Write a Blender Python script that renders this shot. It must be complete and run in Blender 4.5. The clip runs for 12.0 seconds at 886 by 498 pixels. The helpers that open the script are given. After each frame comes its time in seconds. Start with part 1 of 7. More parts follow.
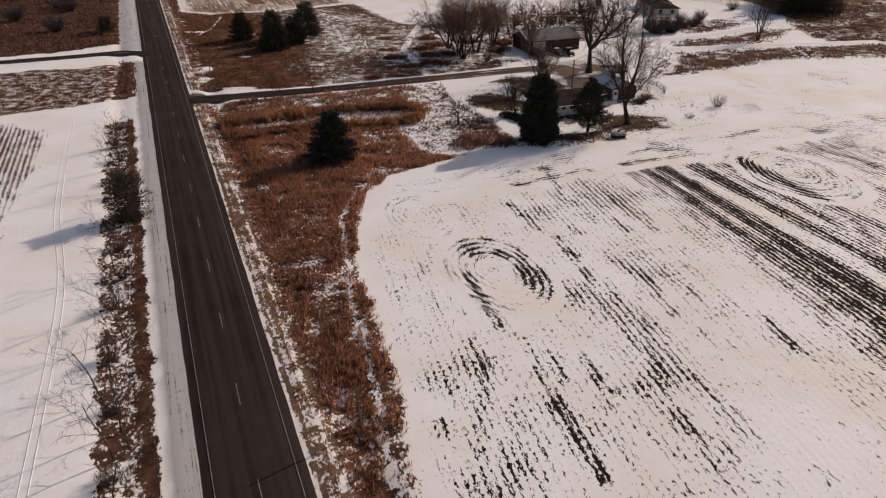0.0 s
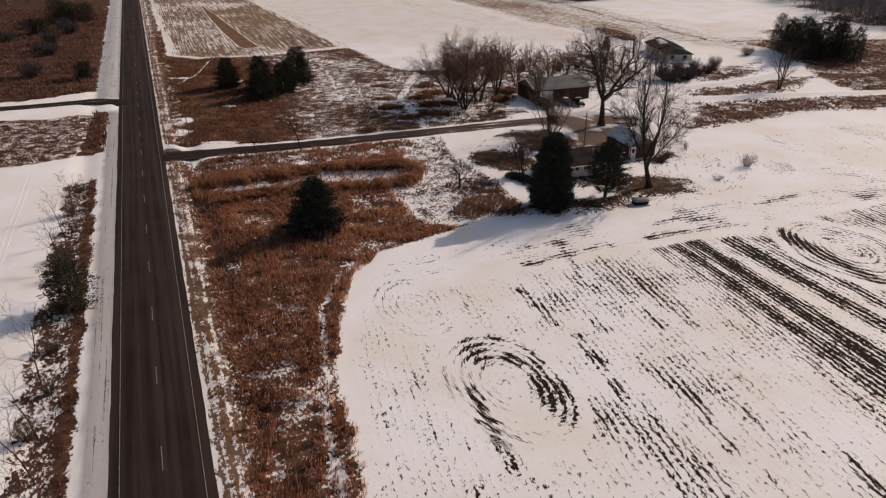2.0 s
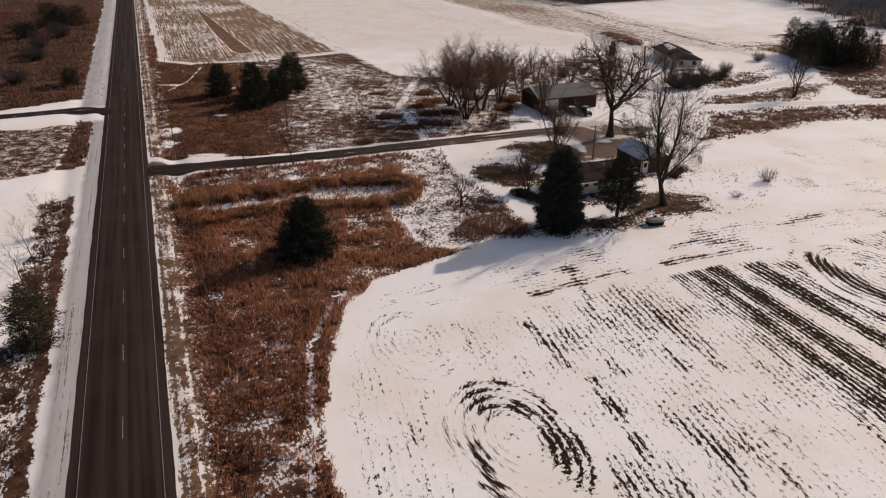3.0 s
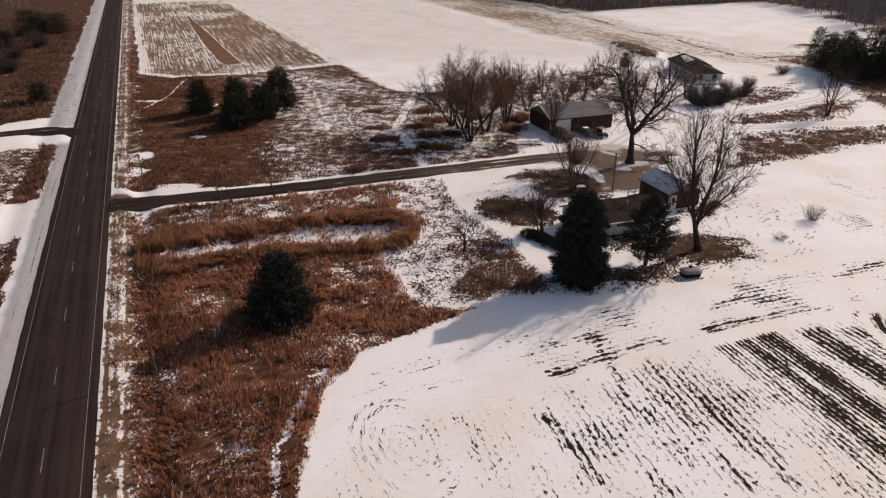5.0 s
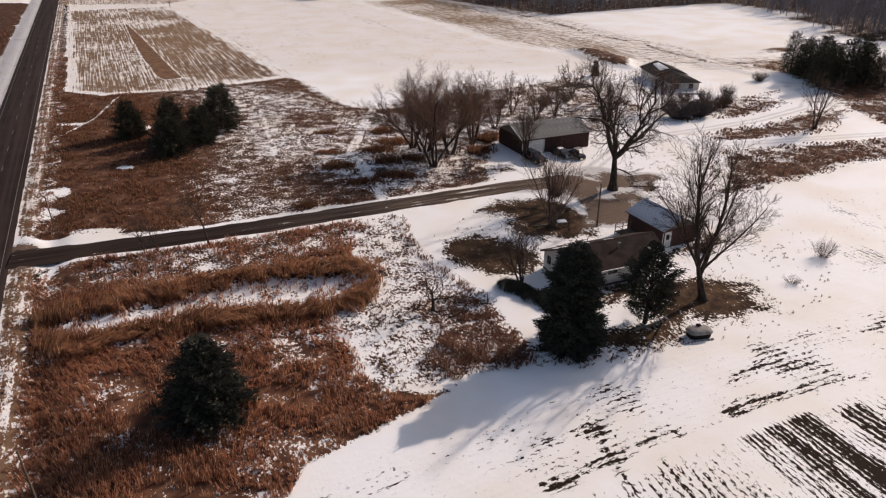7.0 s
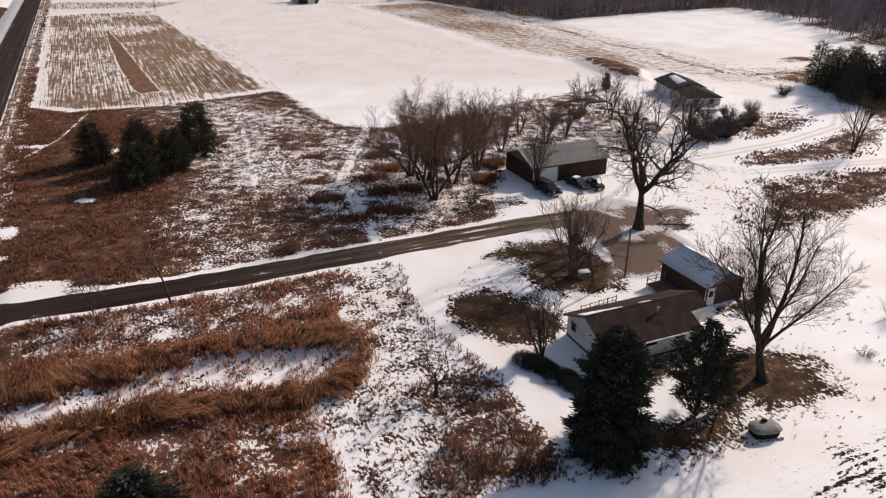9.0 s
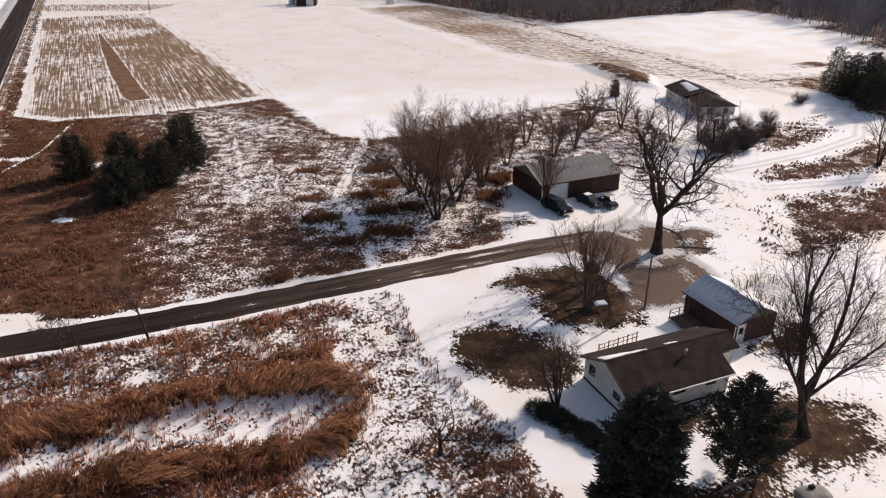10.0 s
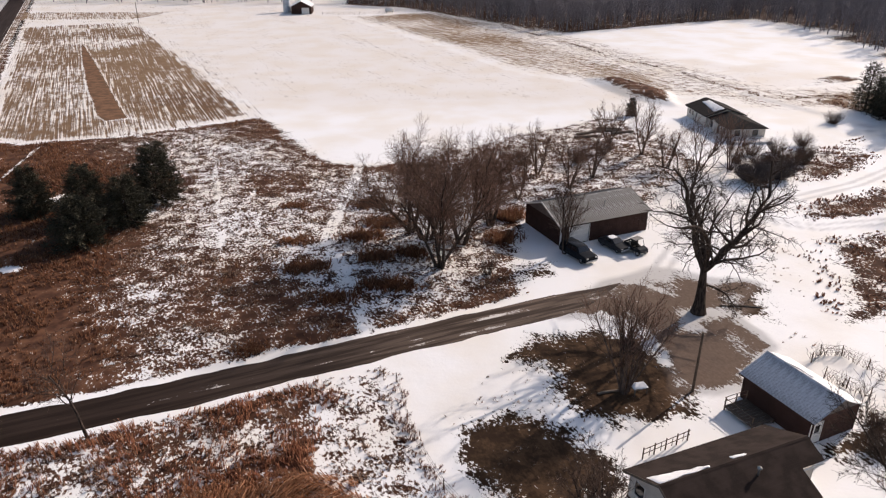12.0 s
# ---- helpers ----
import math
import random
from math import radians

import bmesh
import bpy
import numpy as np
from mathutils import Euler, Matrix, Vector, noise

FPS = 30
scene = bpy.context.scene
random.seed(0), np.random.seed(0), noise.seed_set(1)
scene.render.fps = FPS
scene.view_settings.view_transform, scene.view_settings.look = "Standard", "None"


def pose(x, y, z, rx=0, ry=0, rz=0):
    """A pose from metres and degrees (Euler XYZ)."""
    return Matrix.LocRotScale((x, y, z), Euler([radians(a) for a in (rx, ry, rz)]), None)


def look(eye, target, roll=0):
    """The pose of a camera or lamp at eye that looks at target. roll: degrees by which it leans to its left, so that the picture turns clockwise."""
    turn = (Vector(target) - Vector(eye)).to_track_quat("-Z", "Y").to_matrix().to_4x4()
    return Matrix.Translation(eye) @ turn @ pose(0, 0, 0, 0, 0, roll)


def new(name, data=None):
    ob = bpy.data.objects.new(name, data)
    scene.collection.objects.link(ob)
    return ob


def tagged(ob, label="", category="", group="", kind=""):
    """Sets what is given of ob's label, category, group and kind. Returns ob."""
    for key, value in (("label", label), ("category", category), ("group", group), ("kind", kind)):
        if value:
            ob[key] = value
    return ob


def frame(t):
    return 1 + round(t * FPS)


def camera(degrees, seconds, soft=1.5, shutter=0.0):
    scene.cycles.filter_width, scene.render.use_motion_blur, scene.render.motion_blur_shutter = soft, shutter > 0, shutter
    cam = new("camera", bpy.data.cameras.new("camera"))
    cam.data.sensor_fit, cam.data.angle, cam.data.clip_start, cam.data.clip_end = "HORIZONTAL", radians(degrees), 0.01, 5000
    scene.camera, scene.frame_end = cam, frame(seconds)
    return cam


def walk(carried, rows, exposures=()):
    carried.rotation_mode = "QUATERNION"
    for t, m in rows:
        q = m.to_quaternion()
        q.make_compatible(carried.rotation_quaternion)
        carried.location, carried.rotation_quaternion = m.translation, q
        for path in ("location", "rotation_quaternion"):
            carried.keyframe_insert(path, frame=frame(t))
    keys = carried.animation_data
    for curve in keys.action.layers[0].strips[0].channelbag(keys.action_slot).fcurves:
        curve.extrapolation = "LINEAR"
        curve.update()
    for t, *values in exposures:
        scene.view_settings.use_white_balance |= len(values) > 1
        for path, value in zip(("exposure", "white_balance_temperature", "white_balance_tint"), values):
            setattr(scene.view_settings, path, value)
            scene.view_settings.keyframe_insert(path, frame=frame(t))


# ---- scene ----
cam = camera(64.0, 12.0, soft=1.15)
# seconds, eye x y z, yaw, pitch, roll
ROWS = [
    (0.0, 0.000, 0.003, 40.407, 0.284, -28.505, -0.022),
    (0.5, -0.024, 3.911, 40.213, 0.291, -28.492, -0.092),
    (1.0, -0.042, 7.802, 40.029, 0.298, -26.978, -0.214),
    (1.5, -0.056, 11.675, 39.853, 0.274, -25.806, -0.214),
    (2.0, -0.065, 15.535, 39.688, 0.315, -25.712, -0.187),
    (2.5, -0.072, 19.382, 39.534, 0.332, -25.693, -0.181),
    (3.0, -0.077, 23.219, 39.392, 0.380, -25.595, -0.192),
    (5.0, -0.093, 38.502, 38.952, 0.501, -25.338, -0.231),
    (5.5, -0.099, 42.314, 38.875, -0.018, -25.327, -0.226),
    (6.0, -0.107, 46.125, 38.810, 0.017, -25.321, -0.253),
    (6.5, -0.117, 49.933, 38.757, -0.960, -25.267, -0.248),
    (7.0, -0.128, 53.739, 38.715, -2.787, -25.262, -0.128),
    (9.0, -0.170, 68.895, 38.619, -3.085, -25.204, -0.184),
    (9.5, -0.172, 72.650, 38.600, -3.045, -25.153, -0.212),
    (10.0, -0.167, 76.381, 38.578, -3.062, -25.164, -0.208),
    (10.5, -0.151, 80.080, 38.547, -3.074, -25.150, -0.204),
    (11.0, -0.121, 83.739, 38.504, -3.188, -25.128, -0.240),
    (11.5, -0.072, 87.349, 38.442, -3.103, -24.915, -0.264),
    (12.0, -0.001, 90.897, 38.356, -3.097, -24.790, -0.257),
]
walk(cam, [(t, pose(x, y, z, 90 + pitch, roll, yaw)) for t, x, y, z, yaw, pitch, roll in ROWS],
     exposures=[(0.0, -0.29, 7050, 18.5), (3.0, -0.15, 7050, 18.5), (6.0, 0.05, 6900, 17.5), (9.0, 0.27, 6700, 16.5), (12.0, 0.38, 6600, 15)])

# ---------------------------------------------------------------- light
SUN_AZ = Vector((0.775, 0.632, 0)).normalized()
SUN_EL = radians(28)
sun_data = bpy.data.lights.new("sun", "SUN")
sun_data.energy, sun_data.angle, sun_data.color = 3.6, radians(0.6), (1.0, 0.90, 0.80)
sun = new("sun", sun_data)
sun.matrix_world = look(SUN_AZ * 60 + Vector((0, 0, 60 * math.tan(SUN_EL))), (0, 0, 0))
sky_world = bpy.data.worlds.new("winter_sky")
scene.world = sky_world
sky_world.use_nodes = True
wnt = sky_world.node_tree
sky = wnt.nodes.new("ShaderNodeTexSky")
sky.sky_type, sky.sun_disc = "NISHITA", False
sky.sun_elevation, sky.sun_rotation = SUN_EL, math.atan2(SUN_AZ.x, SUN_AZ.y)
sky.air_density, sky.dust_density, sky.ozone_density = 1.0, 2.0, 1.0
wnt.links.new(sky.outputs[0], wnt.nodes["Background"].inputs[0])
wnt.nodes["Background"].inputs[1].default_value = 0.098

# ---------------------------------------------------------------- node helpers


class Nodes:
    """A small writer for one node material."""

    def __init__(self, name, rough=0.85, metal=0.0):
        self.mat = bpy.data.materials.new(name)
        self.mat.use_nodes = True
        self.nt = self.mat.node_tree
        self.bsdf = self.nt.nodes["Principled BSDF"]
        self.bsdf.inputs["Roughness"].default_value = rough
        self.bsdf.inputs["Metallic"].default_value = metal
        self.bsdf.inputs["Specular IOR Level"].default_value = 0.06

    def put(self, socket, value):
        if isinstance(value, bpy.types.NodeSocket):
            self.nt.links.new(value, socket)
        else:
            socket.default_value = value

    def math(self, op, a, b=0.0, clamp=False):
        n = self.nt.nodes.new("ShaderNodeMath")
        n.operation, n.use_clamp = op, clamp
        self.put(n.inputs[0], a)
        self.put(n.inputs[1], b)
        return n.outputs[0]

    def step(self, v, lo, hi):
        n = self.nt.nodes.new("ShaderNodeMapRange")
        n.interpolation_type = "SMOOTHSTEP"
        self.put(n.inputs["Value"], v)
        n.inputs["From Min"].default_value, n.inputs["From Max"].default_value = lo, hi
        return n.outputs[0]

    def mix(self, f, a, b):
        n = self.nt.nodes.new("ShaderNodeMix")
        n.data_type = "RGBA"
        self.put(n.inputs["Factor"], f)
        for s, v in ((n.inputs[6], a), (n.inputs[7], b)):
            self.put(s, (*v, 1) if isinstance(v, tuple) and len(v) == 3 else v)
        return n.outputs[2]

    def coords(self, rot=0.0, scale=(1, 1, 1)):
        c = self.nt.nodes.new("ShaderNodeTexCoord")
        m = self.nt.nodes.new("ShaderNodeMapping")
        m.vector_type = "POINT"
        m.inputs["Rotation"].default_value = (0, 0, rot)
        self.nt.links.new(c.outputs["Object"], m.inputs["Vector"])
        if scale == (1, 1, 1):
            return m.outputs[0]
        m2 = self.nt.nodes.new("ShaderNodeMapping")
        m2.inputs["Scale"].default_value = scale
        self.nt.links.new(m.outputs[0], m2.inputs["Vector"])
        return m2.outputs[0]

    def noise(self, scale, detail=3.0, rough=0.55, vec=None):
        n = self.nt.nodes.new("ShaderNodeTexNoise")
        n.inputs["Scale"].default_value, n.inputs["Detail"].default_value, n.inputs["Roughness"].default_value = scale, detail, rough
        self.nt.links.new(vec if vec is not None else self.coords(), n.inputs["Vector"])
        return n.outputs["Fac"]

    def attr(self, name):
        n = self.nt.nodes.new("ShaderNodeAttribute")
        n.attribute_name = name
        return n.outputs["Fac"]

    def island(self):
        return self.nt.nodes.new("ShaderNodeNewGeometry").outputs["Random Per Island"]

    def random(self):
        return self.nt.nodes.new("ShaderNodeObjectInfo").outputs["Random"]

    def bump(self, height, strength=0.4, dist=0.05):
        n = self.nt.nodes.new("ShaderNodeBump")
        n.inputs["Strength"].default_value, n.inputs["Distance"].default_value = strength, dist
        self.put(n.inputs["Height"], height)
        self.nt.links.new(n.outputs[0], self.bsdf.inputs["Normal"])

    def color(self, c):
        self.put(self.bsdf.inputs["Base Color"], (*c, 1) if isinstance(c, tuple) and len(c) == 3 else c)
        return self

    def leafy(self, c, share):
        """Lets light through thin blades."""
        t = self.nt.nodes.new("ShaderNodeBsdfTranslucent")
        self.put(t.inputs["Color"], c)
        x = self.nt.nodes.new("ShaderNodeMixShader")
        x.inputs[0].default_value = share
        self.nt.links.new(self.bsdf.outputs[0], x.inputs[1])
        self.nt.links.new(t.outputs[0], x.inputs[2])
        self.nt.links.new(x.outputs[0], self.nt.nodes["Material Output"].inputs["Surface"])

    def rough(self, r):
        self.put(self.bsdf.inputs["Roughness"], r)
        return self


def plain(name, c, var=0.25, scale=2.0, rough=0.8, metal=0.0, bump=0.15, fine=18.0):
    """Paint, wood, metal or plastic with wear at two scales."""
    m = Nodes(name, rough, metal)
    big, small = m.noise(scale, 3), m.noise(fine, 4)
    lo, hi = tuple(v * (1 - var) for v in c), tuple(min(1, v * (1 + var)) for v in c)
    m.color(m.mix(m.step(m.math("ADD", m.math("MULTIPLY", big, 0.6), m.math("MULTIPLY", small, 0.4)), 0.3, 0.7), lo, hi))
    m.bump(small, bump, 0.01)
    return m.mat


# ---------------------------------------------------------------- plan
ROAD_O, ROAD_A, ROAD_N = np.array((-14.1, 38.2)), np.array((-0.380, 0.925)), np.array((0.925, 0.380))
ROW_TURN = math.atan2(ROAD_N[1], ROAD_N[0])


def us(p):
    """Plan place to road terms: u across (right of the road is positive), s along."""
    d = p - ROAD_O
    return d @ ROAD_N, d @ ROAD_A


def xy(u, s):
    return ROAD_O + np.multiply.outer(u, ROAD_N) + np.multiply.outer(s, ROAD_A)


def vnoise(p, scale, seed=0):
    """Smooth value noise, 0 to 1, for an array of plan places."""
    q = p / scale
    i = np.floor(q).astype(np.int64)
    f = q - i
    f = f * f * (3 - 2 * f)

    def h(a, b):
        v = np.sin((a * 127.1 + b * 311.7 + seed * 74.7) % 6283.0) * 43758.5453
        return v - np.floor(v)
    x, y = i[:, 0], i[:, 1]
    return (h(x, y) * (1 - f[:, 0]) + h(x + 1, y) * f[:, 0]) * (1 - f[:, 1]) + (h(x, y + 1) * (1 - f[:, 0]) + h(x + 1, y + 1) * f[:, 0]) * f[:, 1]


def near_to(p, pts, reach=32.0):
    """Which plan places lie in the box round some points, widened by reach."""
    lo, hi = pts.min(0) - reach, pts.max(0) + reach
    return np.all((p > lo) & (p < hi), 1)


def line_d(p, pts, closed=False):
    """Distance to a line of points, no more than 32."""
    pts = np.array(pts, float)
    ends = np.roll(pts, -1, 0) if closed else pts[1:]
    ok = near_to(p, pts)
    q, best = p[ok], np.full(int(ok.sum()), 32.0)
    for a, b in zip(pts, ends):
        ab = b - a
        t = np.clip(((q - a) @ ab) / (ab @ ab), 0, 1)
        best = np.minimum(best, np.hypot(*(q - a - t[:, None] * ab).T))
    out = np.full(len(p), 32.0)
    out[ok] = best
    return out


def inside(p, pts):
    """Signed distance to a closed outline, positive inside."""
    pts = np.array(pts, float)
    ok = near_to(p, pts)
    x, y = p[ok].T
    c = np.zeros(len(x), bool)
    for (ax, ay), (bx, by) in zip(pts, np.roll(pts, -1, 0)):
        if ay != by:
            c ^= ((ay > y) != (by > y)) & (x < (bx - ax) * (y - ay) / (by - ay) + ax)
    d = line_d(p[ok], pts, True)
    out = np.full(len(p), -32.0)
    out[ok] = np.where(c, d, -d)
    return out


def soft(d, w=1.0):
    return np.clip(0.5 + d / w, 0, 1)


FIELD_EDGE = [(1, 28), (-3.4, 48.6), (-5.4, 56.2), (-8.9, 69.1), (-10.7, 80.5), (-10.4, 90), (-7.5, 97), (-2, 101), (5.5, 106.3), (12.8, 109), (19, 110.2), (28, 112.6)]
FIELD = FIELD_EDGE + [(38, 117), (50, 123), (70, 135), (110, 152), (400, 190), (400, -200), (0, -200)]
MEADOW = [(-4.3, 31.4), (-44.2, 128.5), (-42, 134.6), (-32, 138.0), (-20, 141.8), (-9, 145.8), (-5.6, 143.4), (-8, 132), (-4, 126), (-8, 120), (-5, 112), (-3, 106), (3, 105.5)] + FIELD_EDGE[8::-1]
SWALE = [(-36, 119.8), (-27, 123.6), (-18, 128.0), (-8, 129.8), (-4.8, 127.6), (-7.4, 123.4), (-14, 122.0), (-21.6, 121.2), (-28.4, 119.6), (-34, 116.2), (-41, 119)]
SCRUB = [(-8.3, 145.4), (-2.3, 147.6), (-0.7, 138), (1.9, 131.8), (5.5, 125.5), (8.7, 121), (10.6, 114.6), (12.5, 109.5), (5, 107.0), (-3, 106), (-5, 112), (-8, 120), (-4, 126), (-8, 132)]
BRUSH = [(-0.6, 121.4), (2.2, 123), (6.2, 122.6), (7.8, 121.6), (9.4, 116.6), (12.2, 110.6), (11, 109.4), (6.5, 108), (3.0, 107.8), (0.4, 110.4), (2.6, 114.5), (1.6, 118)]
NORTH = [(-50, 141.5), (-35, 142.6), (-22, 147), (-7, 152.6), (8, 158.5), (13, 161), (12.5, 168), (15.5, 175), (16, 186), (22, 190), (36, 190), (42, 200), (52, 206), (50, 216), (45, 226), (47, 240), (38, 236), (20, 225), (5, 212), (-6, 208), (-13, 211), (-19, 218.5), (-31, 243), (-53, 229.5), (-72, 224), (-82, 228), (-97.5, 266), (-128, 340), (-131, 340)]
MOTTLED = [(-41, 183), (-33, 161), (-26, 146), (-5, 153), (12, 160), (12, 170), (16, 186), (24, 190), (36, 190), (52, 206), (46, 225), (20, 224), (-6, 207), (-13, 209), (-31, 240), (-62, 226), (-47, 206)]
DARKSCRUB = [(-14, 166), (-8, 160), (6, 164), (12, 172), (14, 190), (6, 200), (-8, 198), (-12, 180)]
STRIP = [(-97.5, 266), (-82, 228.5), (-72, 224.5), (-53, 230), (-31.3, 244.5), (-110, 404), (-149, 388)]
FAR_STRIP = [(-165, 410), (-114, 413), (-106, 440), (-182, 438)]
FALLOW = [(-113, 354), (-95.4, 311), (-78.3, 271.5), (-66.2, 245.6), (-62.8, 240.8), (-58.6, 243), (-62.8, 251), (-91.5, 311)]
TANBAND = [(10, 430), (40, 386), (57, 348), (68, 314), (80, 279), (86, 262), (68, 266), (50, 283), (36, 300), (20, 342), (-18, 420)]
FENCEROW = [(42, 384), (57, 346), (67, 312), (77, 293), (80.5, 277), (88, 255), (106, 259), (150, 263)]
FAR_WHITE = [(62, 364), (88, 386), (118, 396), (142, 409), (156, 404), (154, 372), (161, 364), (153, 318), (140, 315), (120, 308), (98, 297), (80, 320)]
KNOLL = [(50.8, 279.5), (53, 267), (56, 257.5), (61.5, 250.5), (64, 262), (58, 277)]
ISLAND = [(110.5, 274), (114, 272), (118.5, 273.5), (119, 279), (115.5, 281), (111.5, 279)]
HALF_SNOWY = [(-37, 136.6), (-20, 141.0), (-8, 145.2), (-6, 138), (-11, 135), (-21, 131.5), (-30, 128.5), (-38, 127)]
LAWNS = [[(9.6, 148.6), (13.5, 152.4), (19.6, 153), (23.5, 149), (25.5, 144.5), (24.6, 138.4), (17, 138.4), (13.5, 142.4), (13.6, 146.5)],
         [(4.4, 138.6), (7.4, 140), (10.4, 139), (14.8, 135), (14.8, 131), (11.2, 128.4), (6.4, 131.2), (4.2, 134)],
         [(29.5, 124.6), (34, 126), (38.6, 124.4), (38, 119), (33.5, 116.6), (29, 118), (28, 121)],
         [(16, 111.4), (18, 114.5), (25, 116), (28, 119), (28.6, 116.6), (25.5, 113.6), (20.5, 111.3)],
         [(15.2, 165.2), (17.4, 166.4), (17.2, 167.8), (14.6, 167)],
         [(34, 156), (38, 160), (40.5, 160.5), (38, 155)],
         [(20.5, 120.5), (28.5, 123.8), (28.5, 125.4), (20, 122.4)],
         [(34, 131.5), (38.5, 133.5), (40.4, 137.2), (39, 138.4), (36.5, 134.6), (33, 133.4)]]
EAST = [[(57, 187), (72, 192.6), (88, 204), (97, 203), (84, 187), (70, 182.6), (58, 181)],
        [(44.6, 157.5), (49.5, 164), (50, 170.5), (57, 174.8), (70, 178), (84, 181), (125, 190), (125, 172), (80, 168), (64, 160), (55, 156), (47, 152.5)],
        [(57, 195), (72, 199), (86, 209), (90, 222), (78, 216), (64, 213), (56, 204)],
        [(98, 206), (104, 240), (96, 252), (110, 262), (150, 262), (150, 190), (97, 186)]]
YARDS = [[(33, 113), (40, 117.5), (52, 125), (55, 135), (49, 142), (40, 150), (36, 140), (34, 128)], [(38, 150), (50, 158), (56, 172), (46, 178), (40, 172), (41, 160)], [(3.5, 139), (9, 148), (13, 153), (16, 146), (15, 138), (12, 127), (6, 129)], [(29, 112.6), (40, 117.5), (40, 126), (27, 124), (18, 113)]]
PAD = [(17, 157.0), (22, 161.8), (29.7, 166), (35, 163.5), (40, 162), (37, 158.4), (33.6, 156), (35.2, 149.5), (33.6, 147), (30, 143), (25.2, 142.5), (25.1, 147.8), (24.7, 152.9), (22.2, 155.7)]
DRIVE = [(-49.7, 135.0), (-34, 139.5), (-21.2, 143.8), (-6.8, 149.5), (8.1, 155.2), (18.5, 159.4), (25, 163.4)]
TRACKS = [[(31, 167), (37, 176), (45, 184), (60, 190), (73, 196), (88, 206), (95, 217), (95.5, 230), (92, 243), (84, 262)],
          [(46, 184), (57, 178.6), (70, 180.8), (84, 183.4), (110, 187)]]
TRAILS = [[(-39, 227), (-33, 211), (-27.4, 190.4), (-25.3, 182.8), (-24, 175.3)], [(-23.4, 197.6), (-23.9, 189.1), (-25, 182.8)], [(-24.8, 183.8), (-20.7, 176.9)], [(-67.8, 222.9), (-65.5, 203.3), (-67, 190)]]
PATH = [(-7.8, 209), (-8.6, 198.3), (-9.5, 189.6), (-10.2, 183.2), (-10.5, 176.4), (-8.3, 169.6), (-6.6, 163.6), (-5, 157.1), (-3.8, 153.6)]
CROSS = [(-71, 172.5), (-79, 174.6), (-90, 169.4), (-105, 163.6), (-160, 143), (-400, 60)]
LEFT_PLOT = [(-64.8, 135), (-75.5, 163.5), (-100, 154.5), (-160, 132), (-160, 100), (-84, 121.5)]
STREAKS = [(1.0, [(8.8, 87), (11, 81.5)]), (0.8, [(11.3, 80.5), (13.3, 78)]), (0.9, [(13.6, 77.6), (16.3, 67.4)]), (0.85, [(20.2, 72.6), (22.6, 65.1)]), (0.7, [(22.6, 65.1), (23.4, 60.5)]),
           (0.75, [(2.3, 56.2), (4.2, 51.8)]), (1.0, [(2.6, 68.6), (3.6, 63.3), (6.4, 57.2)]), (1.0, [(7.7, 56.2), (8.6, 49.4), (9.6, 46.5)]), (1.0, [(9.6, 46.5), (10.8, 41.8), (11.9, 38.3)]), (0.75, [(9.8, 53.5), (10.6, 50)]),
           (0.85, [(12.7, 53.6), (14.7, 48)]), (0.7, [(20.7, 51.9), (24, 46.5), (24.9, 42.5)]), (0.8, [(19.5, 45.8), (20.4, 42.5)]), (0.7, [(-0.4, 44.7), (0.5, 41.2)]), (0.8, [(15.1, 98.2), (16.1, 90.4), (17.1, 86.5)]),
           (0.8, [(19.5, 95.8), (21.2, 90.5), (21.8, 86.2)]), (0.85, [(22.7, 88.9), (24.3, 85.2), (26.6, 78.9)]), (0.8, [(21.9, 82.5), (23, 79.4)]), (0.85, [(16, 80.2), (17.1, 78.2)]), (0.75, [(28.1, 39.8), (28.5, 38.6)]),
           (0.95, [(10.8, 98.8), (15.5, 100.3)]), (0.95, [(10, 93.4), (16.5, 96.9)]), (0.9, [(18.4, 98.2), (21.5, 99.3)]), (0.8, [(29, 106.3), (36.1, 110.2)]), (1.0, [(26.9, 102), (30.4, 103.3), (41, 106.2)]), (0.8, [(41, 106.2), (47.7, 109.1)]), (0.9, [(46.3, 113.9), (53.8, 117.8)])]
BEHIND = [(14, 186), (36, 190), (52, 206), (50, 216), (48, 241), (38, 237), (20, 226), (3, 211)]
EAST_STUBBLE = [(52, 128), (58, 148), (86, 162), (150, 168), (150, 118), (72, 112)]
BALD = [(27, 58), (35, 52), (36, 36), (24, 34), (25, 46)]
LEFT_BANK = [(-76.5, 165.4), (-72, 164.6), (-60.5, 137), (-64.8, 135)]
NORTHWEST = [(-83, 186), (-110, 250), (-180, 420), (-500, 420), (-500, 40), (-130, 162), (-95, 173)]
PLOUGHED = [(-79, 119), (-69, 117), (-65.6, 108.9), (-60, 92.8), (-54.2, 77.2), (-53, 70), (-70, 66), (-95, 80), (-95, 110)]
WOODS = [(-30, 470), (0, 458), (43, 391), (61, 367), (94, 382), (150, 408), (160, 364), (153, 316), (166, 285), (180, 250), (500, 250), (500, 700), (-30, 700)]


